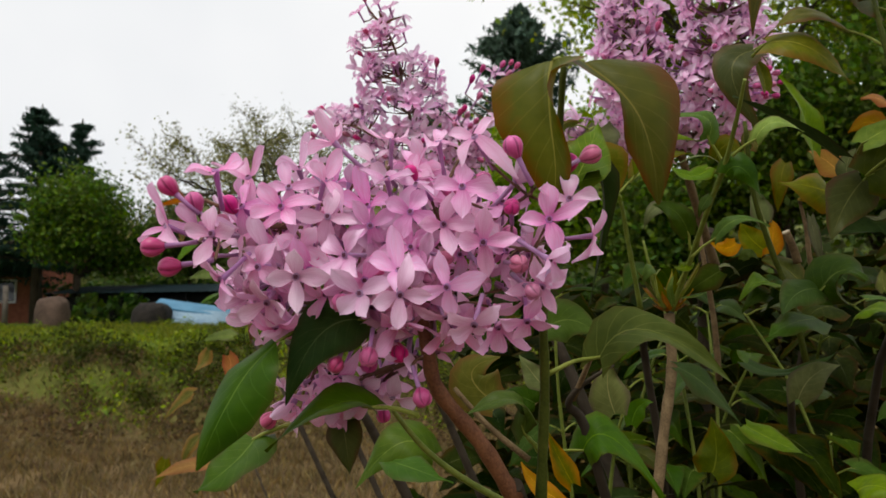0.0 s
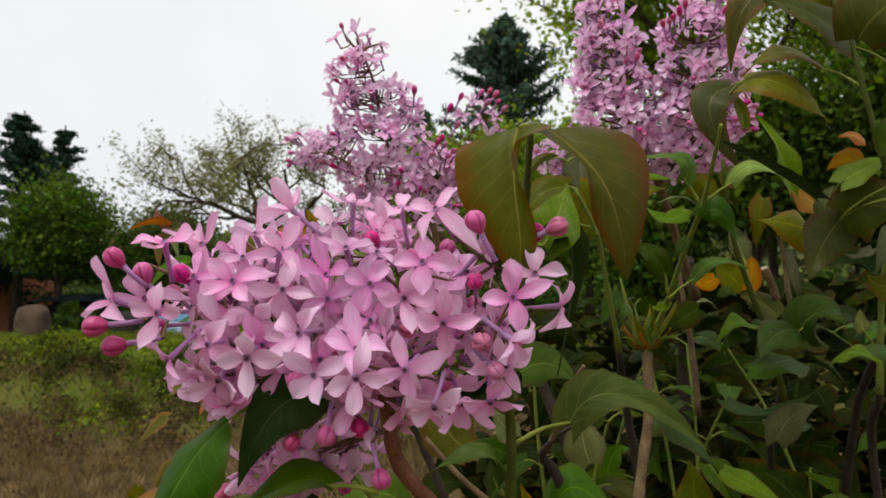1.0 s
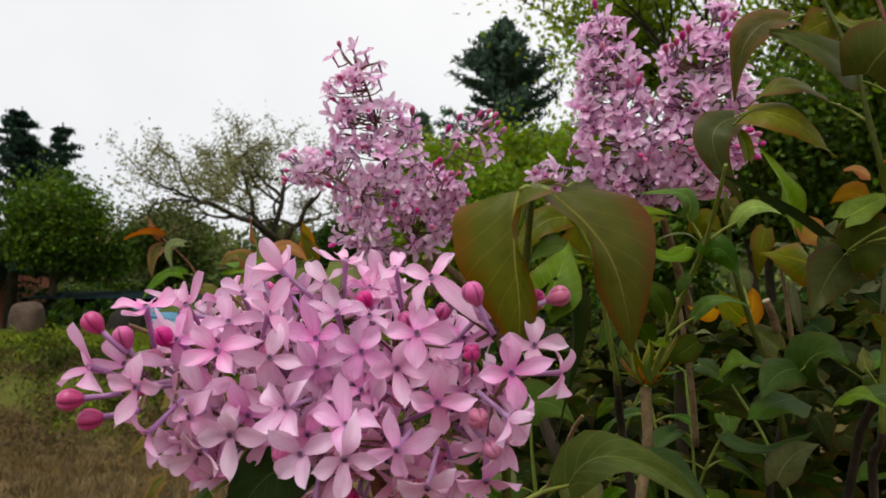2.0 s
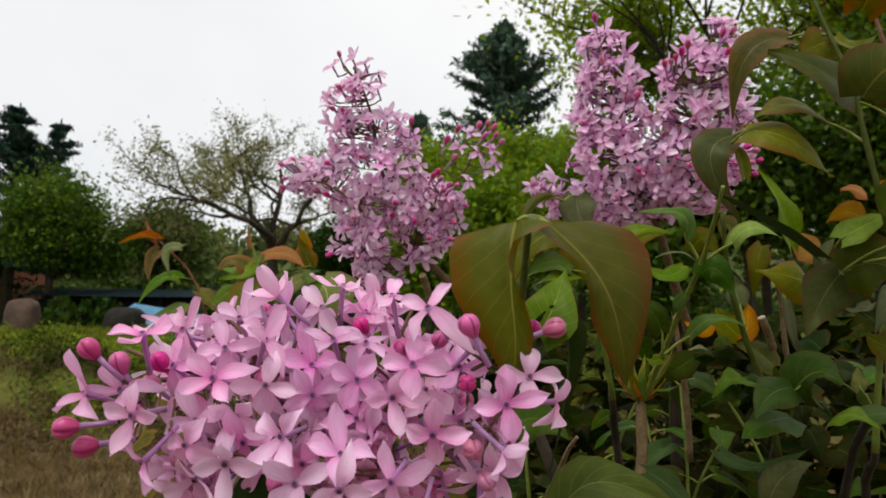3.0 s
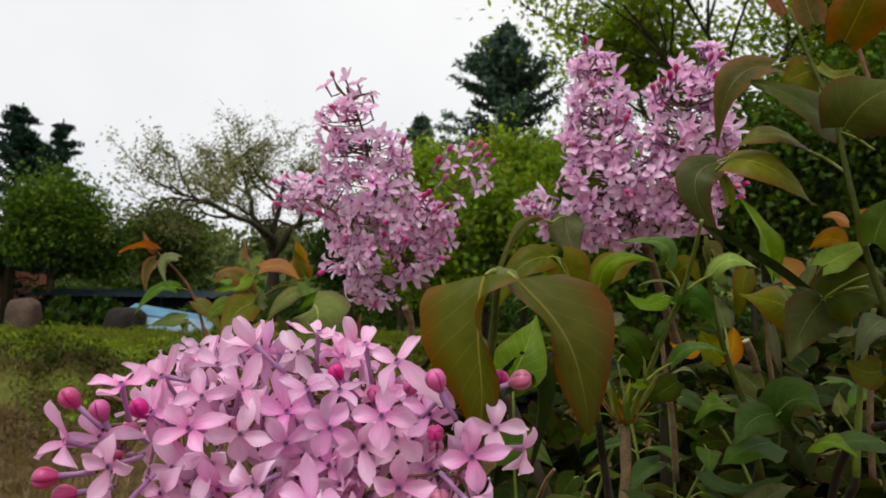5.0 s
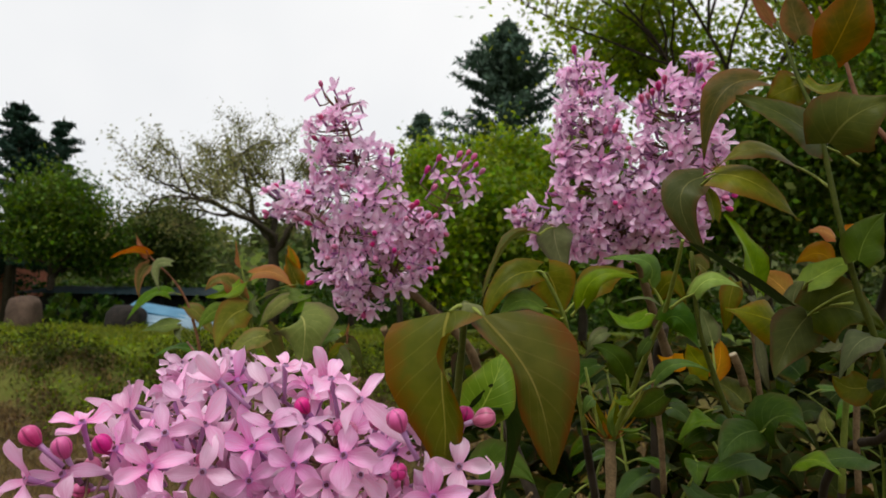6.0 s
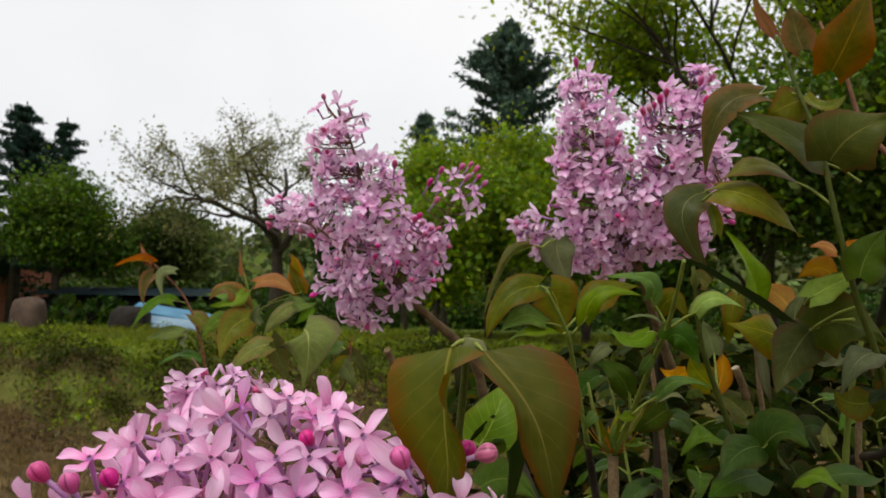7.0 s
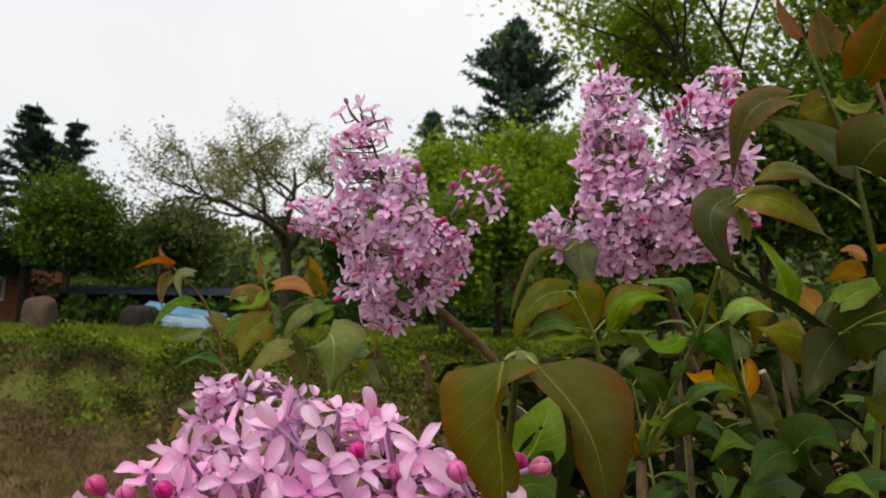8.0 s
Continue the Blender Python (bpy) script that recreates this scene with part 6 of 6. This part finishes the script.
TWIGS_B = (
    (([(0.0950, 0.3600, 1.2070), (0.0820, 0.3500, 1.2540), (0.0750, 0.3450, 1.2640), (0.0810, 0.3400, 1.2730), (0.0940, 0.3400, 1.2810)]), [0.0024, 0.0022, 0.0012, 0.0006], "dark dead twig with a thin fork"),
    (([(0.0770, 0.3450, 1.2660), (0.0840, 0.3300, 1.2860), (0.0870, 0.3200, 1.2970), (0.0900, 0.3150, 1.3030)]), [0.0013, 0.0010, 0.0007], "thin grey broken twig"),
    (([(0.0580, 0.3600, 1.2380), (0.0400, 0.3600, 1.2530), (0.0250, 0.3600, 1.2700)]), [0.0016, 0.0013, 0.0010], "thin brown leaning twig"),
    (([(0.0600, 0.2800, 1.2320), (0.0370, 0.2700, 1.2460), (0.0220, 0.2650, 1.2580), (0.0100, 0.2620, 1.2730)]), [0.0013, 0.0011, 0.0008], "thin green side twig"),
    (([(0.0320, 0.3400, 1.3490), (0.0320, 0.3350, 1.3580), (0.0300, 0.3300, 1.3640)]), [0.0017, 0.0014, 0.0016], "cut twig stub among leaves"))
for spots, radii, label in TWIGS_A + TWIGS_B:
    bm = bmesh.new()
    pts = bent(spots, 4)
    tube(bm, pts, list(np.interp(np.linspace(0, 1, len(pts)), np.linspace(0, 1, len(radii)), radii)), 7)
    bare = tagged(part("twig", bm, DARK_BARK if "dark" in label else GREEN_STEM if "green" in label else BARK), label, "twig", "bare twigs")
    if "pale end" in label:
        bm = bmesh.new()
        axis = (Vector(pts[-1]) - Vector(pts[-2])).normalized()
        tube(bm, [Vector(pts[-1]) - axis * 0.0006, Vector(pts[-1]) + axis * 0.0003, Vector(pts[-1]) + axis * 0.0005], [radii[-1] * 1.02, radii[-1] * 1.0, radii[-1] * 0.8], 9)
        part("cut_end", bm, CUT_WOOD, bare, "pale fresh cut wood")

low = thing("lilac_shoot", (0.0650, 0.3600, 1.2140), "low green lilac shoot under the flower head", "lilac shoot")
footing(low, 0.10, 0.0030)
stem(low, [(0.0650, 0.3600, 1.2120), (0.0640, 0.3550, 1.2390), (0.0570, 0.3500, 1.2500)], [0.0016, 0.0014, 0.0010], GREEN_STEM)
leaf(low, (0.0560, 0.3500, 1.2510), (0.0510, 0.3400, 1.2670), (0.0280, 0.3400, 1.2580), 0.022, UP, LEAF_DEEP, 0.5, 0.3, (0.0640, 0.3550, 1.2390))
leaf(low, (0.0610, 0.3500, 1.2640), (0.0550, 0.3500, 1.2670), (0.0470, 0.3600, 1.2690), 0.016, CAM, LEAF_DARK, 0.3, 0.2)
leaf(low, (0.0630, 0.3300, 1.2740), (0.0590, 0.3300, 1.2790), (0.0540, 0.3300, 1.2860), 0.012, CAM, LEAF_GREY, 0.2, 0.1)
leaf(low, (0.0810, 0.3500, 1.2440), (0.0930, 0.3450, 1.2500), (0.1140, 0.3500, 1.2240), 0.030, (0.2, -0.6, 0.8), LEAF_DEEP, 0.35, 0.3, (0.0670, 0.3560, 1.2410))
leaf(low, (0.0980, 0.3700, 1.2570), (0.0950, 0.3700, 1.2700), (0.0970, 0.3700, 1.2810), 0.022, CAM, LEAF_GREY, 0.2, 0.2)
leaf(low, (0.0430, 0.3800, 1.2610), (0.0320, 0.3800, 1.2750), (0.0460, 0.3800, 1.2830), 0.03, CAM, LEAF_OLIVE, 0.2, 0.2)
leaf(low, (0.0150, 0.3600, 1.2400), (0.0010, 0.3500, 1.2470), (-0.0190, 0.3500, 1.2270), 0.032, UPC, LEAF_DEEP, 0.2, 0.3)
leaf(low, (-0.0010, 0.3400, 1.2410), (0.0120, 0.3300, 1.2390), (0.0260, 0.3300, 1.2340), 0.020, UP, LEAF_DEEP, 0.3, 0.3)
leaf(low, (0.0690, 0.4000, 1.2960), (0.0830, 0.4000, 1.3000), (0.0970, 0.4000, 1.2900), 0.026, CAM, LEAF_DEEP, 0.2, 0.2)
leaf(low, (0.0700, 0.3400, 1.2250), (0.0600, 0.3400, 1.2320), (0.0540, 0.3400, 1.2410), 0.010, CAM, LEAF_ORANGE, 0.3, 0.2)
leaf(low, (0.0760, 0.3500, 1.2300), (0.0710, 0.3500, 1.2400), (0.0660, 0.3500, 1.2520), 0.012, CAM, LEAF_AMBER, 0.3, 0.2)
leaf(low, (0.1100, 0.4000, 1.2480), (0.1140, 0.4000, 1.2570), (0.1210, 0.4000, 1.2590), 0.012, CAM, LEAF_DEEP, 0.3, 0.2)

# -- young shoots with orange leaves beyond the near flower head --
young = thing("lilac_shoot", (-0.2650, 0.9300, 1.2780), "thin young lilac shoot with orange tip leaves", "lilac shoot")
footing(young, 0.10, 0.0030)
stem(young, [(-0.2640, 0.9300, 1.2780), (-0.2790, 0.9300, 1.3530), (-0.3030, 0.9300, 1.4090), (-0.3470, 0.9300, 1.4520)], [0.0024, 0.0018, 0.0010], RED_STEM)
leaf(young, (-0.3460, 0.9300, 1.4510), (-0.3670, 0.9250, 1.4530), (-0.3900, 0.9200, 1.4450), 0.018, (0, -0.6, 0.6), LEAF_ORANGE, 0.9, 0.0, None, "folded orange tip leaf")
leaf(young, (-0.3470, 0.9300, 1.4490), (-0.3560, 0.9300, 1.4600), (-0.3640, 0.9300, 1.4790), 0.012, CAM, LEAF_ORANGE, 0.4, 0.0)
leaf(young, (-0.3450, 0.9300, 1.4390), (-0.3530, 0.9250, 1.4230), (-0.3500, 0.9200, 1.3980), 0.020, CAM, LEAF_AMBER, 0.3, 0.1)
leaf(young, (-0.3130, 0.9200, 1.4410), (-0.3290, 0.9150, 1.4350), (-0.3200, 0.9100, 1.4050), 0.020, UPC, LEAF_GREY, 0.4, 0.3)
leaf(young, (-0.3140, 0.9200, 1.4040), (-0.3340, 0.9100, 1.4000), (-0.3550, 0.9000, 1.3670), 0.028, (-0.2, -0.7, 0.6), LEAF_GREEN, 0.3, 0.2, (-0.3010, 0.9300, 1.4020))
leaf(young, (-0.2920, 0.9300, 1.3880), (-0.2730, 0.9300, 1.3740), (-0.2540, 0.9300, 1.3470), 0.024, UPC, LEAF_OLIVE, 0.3, 0.2)
leaf(young, (-0.2780, 0.9300, 1.3320), (-0.3000, 0.9200, 1.3390), (-0.3230, 0.9100, 1.3260), 0.024, UP, LEAF_DEEP, 0.3, 0.2)
for a, b, c, m in (((-0.2910, 0.8600, 1.2710), (-0.2970, 0.8600, 1.2580), (-0.3040, 0.8500, 1.2480), LEAF_AMBER), ((-0.2680, 0.8600, 1.2650), (-0.2650, 0.8600, 1.2490), (-0.2690, 0.8500, 1.2270), LEAF_ORANGE),
                   ((-0.3170, 0.8800, 1.2220), (-0.3320, 0.8800, 1.2120), (-0.3470, 0.8700, 1.1920), LEAF_AMBER), ((-0.2740, 0.8200, 1.1500), (-0.3020, 0.8200, 1.1480), (-0.3340, 0.8100, 1.1350), LEAF_ORANGE),
                   ((-0.2930, 0.8400, 1.1760), (-0.3040, 0.8400, 1.1640), (-0.3110, 0.8400, 1.1460), LEAF_AMBER), ((-0.2620, 0.8600, 1.2870), (-0.2780, 0.8600, 1.2880), (-0.3010, 0.8600, 1.2810), LEAF_GREEN),
                   ((-0.3260, 0.8300, 1.1540), (-0.3300, 0.8300, 1.1400), (-0.3370, 0.8300, 1.1240), LEAF_OLIVE)):
    leaf(young, a, b, c, 0.022, UPC, m, 0.3, 0.2)
spike = thing("lilac_shoot", (-0.1680, 0.8200, 1.2670), "young lilac shoot with amber and olive leaves", "lilac shoot")
footing(spike, 0.10, 0.0030)
stem(spike, [(-0.1660, 0.8200, 1.2670), (-0.1770, 0.8250, 1.3510), (-0.1860, 0.8250, 1.4000), (-0.1950, 0.8250, 1.4340)], [0.0024, 0.0018, 0.0010], GREEN_STEM)
leaf(spike, (-0.1940, 0.8250, 1.4310), (-0.1970, 0.8250, 1.4420), (-0.2010, 0.8250, 1.4590), 0.010, (-0.6, -0.8, 0), LEAF_ORANGE, 0.9, 0.0, None, "closed orange tip bud")
leaf(spike, (-0.1890, 0.8200, 1.3950), (-0.2080, 0.8100, 1.4150), (-0.2230, 0.8000, 1.4010), 0.030, UPC, LEAF_AMBER, 0.4, 0.3, (-0.1830, 0.8250, 1.3880))
leaf(spike, (-0.1790, 0.8200, 1.4210), (-0.1550, 0.8150, 1.4230), (-0.1320, 0.8100, 1.4070), 0.029, UPC, LEAF_ORANGE, 0.4, 0.3, (-0.1890, 0.8250, 1.4090))
leaf(spike, (-0.1480, 0.8600, 1.4200), (-0.1460, 0.8600, 1.4400), (-0.1530, 0.8600, 1.4580), 0.022, CAM, LEAF_AMBER, 0.3, 0.1)
leaf(spike, (-0.1820, 0.8100, 1.3830), (-0.1990, 0.8000, 1.3690), (-0.2040, 0.7900, 1.3400), 0.042, CAM, LEAF_OLIVE, 0.2, 0.2, (-0.1800, 0.8250, 1.3630))
leaf(spike, (-0.1510, 0.7800, 1.3560), (-0.1710, 0.7700, 1.3460), (-0.1890, 0.7600, 1.3190), 0.032, (-0.2, -0.8, 0.5), LEAF_OLIVE, 0.2, 0.2, (-0.1750, 0.8200, 1.3390))
leaf(spike, (-0.1340, 0.8000, 1.3950), (-0.1500, 0.8000, 1.3830), (-0.1630, 0.8000, 1.3640), 0.024, (0.2, -0.8, 0.5), LEAF_GREY, 0.3, 0.3)
leaf(spike, (-0.1810, 0.8300, 1.3880), (-0.2070, 0.8300, 1.4030), (-0.2390, 0.8300, 1.4090), 0.028, UPC, LEAF_GREEN, 0.3, 0.2)
leaf(spike, (-0.1740, 0.8300, 1.3690), (-0.1490, 0.8300, 1.3970), (-0.1120, 0.8300, 1.4070), 0.026, UPC, LEAF_DEEP, 0.3, 0.2)
leaf(spike, (-0.1900, 0.8150, 1.4110), (-0.2030, 0.8100, 1.4010), (-0.2240, 0.8050, 1.3950), 0.026, (0.0, -0.8, 0.6), LEAF_GREEN, 0.2, 0.2, (-0.1870, 0.8250, 1.3970))
leaf(spike, (-0.1320, 0.8300, 1.4120), (-0.1380, 0.8300, 1.4250), (-0.1470, 0.8300, 1.4450), 0.026, CAM, LEAF_AMBER, 0.2, 0.1, (-0.1670, 0.8250, 1.4000))
leaf(spike, (-0.1440, 0.8200, 1.4050), (-0.1280, 0.8200, 1.3970), (-0.1120, 0.8200, 1.4010), 0.024, UPC, LEAF_GREEN, 0.3, 0.2, (-0.1830, 0.8250, 1.3880))
leaf(spike, (-0.1200, 0.8200, 1.3970), (-0.1240, 0.8200, 1.3880), (-0.1350, 0.8200, 1.3770), 0.018, CAM, LEAF_GREEN, 0.3, 0.2, (-0.1480, 0.8250, 1.3970))
leaf(spike, (-0.2100, 0.8200, 1.3840), (-0.2250, 0.8200, 1.3760), (-0.2360, 0.8200, 1.3610), 0.024, CAM, LEAF_GREEN, 0.3, 0.3, (-0.1810, 0.8250, 1.3750))
leaf(spike, (-0.1580, 0.8100, 1.3630), (-0.1480, 0.8100, 1.3400), (-0.1350, 0.8100, 1.3100), 0.028, CAM, LEAF_OLIVE, 0.2, 0.2, (-0.1760, 0.8250, 1.3510))
leaf(spike, (-0.1720, 0.8200, 1.3780), (-0.1780, 0.8200, 1.3880), (-0.1720, 0.8200, 1.4000), 0.012, CAM, LEAF_GREY, 0.4, 0.2)
leaf(young, (-0.3000, 0.9200, 1.3660), (-0.3170, 0.9150, 1.3640), (-0.3430, 0.9100, 1.3560), 0.028, UPC, LEAF_GREEN, 0.3, 0.2, (-0.2840, 0.9300, 1.3530))
leaf(young, (-0.2950, 0.9200, 1.3640), (-0.2970, 0.9150, 1.3560), (-0.2890, 0.9100, 1.3450), 0.014, CAM, LEAF_GREY, 0.4, 0.2, (-0.2830, 0.9300, 1.3450))
hood = thing("lilac_shoot", (-0.0430, 0.5600, 1.3040), "short lilac shoot with grey-green cupped leaves", "lilac shoot")
footing(hood, 0.10, 0.0030)
stem(hood, [(-0.0430, 0.5600, 1.3040), (-0.0460, 0.5500, 1.3370), (-0.0530, 0.5400, 1.3610)], [0.0018, 0.0014, 0.0010], GREEN_STEM)
leaf(hood, (-0.0540, 0.5300, 1.3720), (-0.0480, 0.5200, 1.3620), (-0.0500, 0.5200, 1.3350), 0.050, (0.0, -0.98, 0.25), LEAF_GREY, 0.1, 0.25, None, "broad grey-green leaf")
leaf(hood, (-0.0290, 0.5500, 1.3530), (-0.0200, 0.5500, 1.3510), (-0.0130, 0.5500, 1.3330), 0.014, (0.4, -0.8, 0.3), LEAF_BRONZE, 0.6, 0.2)
leaf(hood, (-0.0320, 0.5500, 1.3490), (-0.0240, 0.5400, 1.3420), (-0.0200, 0.5400, 1.3300), 0.014, CAM, LEAF_GREY, 0.4, 0.2)
stem(hood, [(-0.0430, 0.5550, 1.3150), (-0.0290, 0.5500, 1.3330), (-0.0250, 0.5500, 1.3530), (-0.0250, 0.5500, 1.3620)], [0.0014, 0.0010, 0.0007], RED_STEM)
leaf(hood, (-0.0250, 0.5500, 1.3560), (-0.0240, 0.5500, 1.3610), (-0.0240, 0.5500, 1.3680), 0.006, (-0.6, -0.8, 0), LEAF_ORANGE, 0.8, 0.0, None, "closed orange tip bud")
leaf(hood, (-0.0260, 0.5500, 1.3480), (-0.0320, 0.5450, 1.3470), (-0.0370, 0.5400, 1.3370), 0.014, CAM, LEAF_OLIVE, 0.3, 0.2, (-0.0250, 0.5500, 1.3510))
leaf(hood, (-0.0330, 0.5600, 1.3600), (-0.0410, 0.5600, 1.3570), (-0.0480, 0.5600, 1.3490), 0.014, UPC, LEAF_DEEP, 0.3, 0.2, (-0.0260, 0.5500, 1.3530))
# ---- the body of the bush: inner leaves and twigs ----


def leaf_mass(name, count, lo, hi, size, material, label, seed, keep):
    """Many lilac leaves in one mesh, over a stretch of the bush."""
    r = np.random.default_rng(seed)
    allv, allf, alluv, base, made = [], [], [], 0, 0
    while made < count:
        p = r.uniform(lo, hi)
        if not keep(p):
            continue
        a = r.uniform(0, 2 * math.pi)
        length = size * r.uniform(0.6, 1.25)
        d = np.array([math.cos(a), math.sin(a), r.uniform(-0.9, 0.2)])
        d /= np.linalg.norm(d)
        tip = p + d * length
        mid = (p + tip) / 2 + np.array([0, 0, 0.12 * length])
        face = np.array([r.normal() * 0.6, r.normal() * 0.6 - 0.4, 0.9])
        v, f, uv = leaf_shape(p, mid, tip, length * r.uniform(0.55, 0.8), face, r.uniform(0.1, 0.6), r.uniform(0, 0.4), 0.06, 7, 5, made)
        allv.append(v)
        allf.extend([tuple(i + base for i in q) for q in f])
        alluv.append(uv)
        base += len(v)
        made += 1
    ob = mesh_part(name, np.concatenate(allv), allf, material, None, label, True, np.concatenate(alluv))
    tagged(ob, label, "leaves", kind="stuff")


# these leaves carry the bush's inner shade in their near-black green
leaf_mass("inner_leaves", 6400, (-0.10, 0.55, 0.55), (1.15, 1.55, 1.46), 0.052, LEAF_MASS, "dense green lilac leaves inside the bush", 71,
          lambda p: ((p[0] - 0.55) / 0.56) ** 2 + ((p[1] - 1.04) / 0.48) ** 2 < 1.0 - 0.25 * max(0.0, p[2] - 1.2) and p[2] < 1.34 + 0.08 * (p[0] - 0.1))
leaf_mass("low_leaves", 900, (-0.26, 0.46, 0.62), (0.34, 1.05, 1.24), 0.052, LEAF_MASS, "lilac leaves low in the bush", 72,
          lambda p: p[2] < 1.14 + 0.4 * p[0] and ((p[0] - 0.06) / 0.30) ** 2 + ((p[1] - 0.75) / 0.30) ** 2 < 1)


def side_shoot(foot, top, pairs, seed):
    """A leafy shoot: a thin stem with leaves in opposite pairs, smaller towards the tip."""
    r = np.random.default_rng(seed)
    f, t = np.array(foot, float), np.array(top, float)
    # LEAF_SHADE holds the bush's shade in its colour
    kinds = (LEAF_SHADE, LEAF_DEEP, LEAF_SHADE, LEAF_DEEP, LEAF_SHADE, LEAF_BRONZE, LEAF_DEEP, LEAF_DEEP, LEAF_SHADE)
    root = thing("lilac_shoot", foot, ("green leafy lilac shoot inside the bush", "lilac shoot with olive leaves inside the bush")[seed % 2], "lilac shoot")
    footing(root, 0.12, 0.0026)
    bend = r.normal(size=3) * 0.02
    path = [f, f * 0.6 + t * 0.4 + bend, f * 0.25 + t * 0.75 + bend * 0.7, t]
    stem(root, path, [0.0019, 0.0015, 0.0009], GREEN_STEM)
    line = bent(path, 8)
    turn = r.uniform(0, math.pi)
    for k in range(pairs):
        p = np.array(line[int((0.25 + 0.75 * k / max(1, pairs - 1)) * (len(line) - 1))])
        for s in (0, math.pi):
            a = turn + s + r.normal() * 0.25
            out = np.array([math.cos(a), math.sin(a), 0.0])
            length = (0.050 - 0.016 * k / pairs) * r.uniform(0.75, 1.15)
            b = p + out * 0.013 + np.array([0, 0, 0.006])
            tip = b + out * length * 0.85 + np.array([0, 0, -length * r.uniform(0.1, 0.75)])
            mid = (b + tip) / 2 + np.array([0, 0, length * 0.12])
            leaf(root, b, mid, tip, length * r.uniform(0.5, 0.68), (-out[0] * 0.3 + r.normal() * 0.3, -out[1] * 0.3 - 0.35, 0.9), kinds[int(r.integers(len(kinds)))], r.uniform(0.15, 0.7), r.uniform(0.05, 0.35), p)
        turn += math.pi / 2


r = np.random.default_rng(77)
for k in range(23):
    x, y = r.uniform(0.10, 0.56), r.uniform(0.56, 0.78)
    x += 0.25 * (y - 0.52)
    side_shoot((x, y, r.uniform(0.98, 1.12)), (x + r.normal() * 0.03, y - r.uniform(0, 0.05), r.uniform(1.20, 1.335)), int(r.integers(3, 6)), 100 + k)
for k in range(5):
    x, y = r.uniform(-0.10, 0.10), r.uniform(0.42, 0.55)
    side_shoot((x, y, r.uniform(0.95, 1.0)), (x + r.normal() * 0.03, y - r.uniform(0, 0.05), r.uniform(1.10, 1.18)), 4, 140 + k)

bm = bmesh.new()
r = np.random.default_rng(73)
for k in range(26):
    p = np.array([r.uniform(0.2, 0.85), r.uniform(0.75, 1.25), 0.0])
    pts = [p]
    top = r.uniform(1.0, 1.3)
    lean = r.normal(size=2) * 0.05
    for i in range(6):
        p = p + np.array([lean[0] + r.normal() * 0.03, lean[1] + r.normal() * 0.03, top / 6])
        pts.append(p)
    tube(bm, bent(pts, 3), list(np.linspace(0.006, 0.0014, 19)), 5)
tagged(part("inner_twigs", bm, DARK_BARK), "dark brown lilac twigs inside the bush", "twigs", kind="stuff")
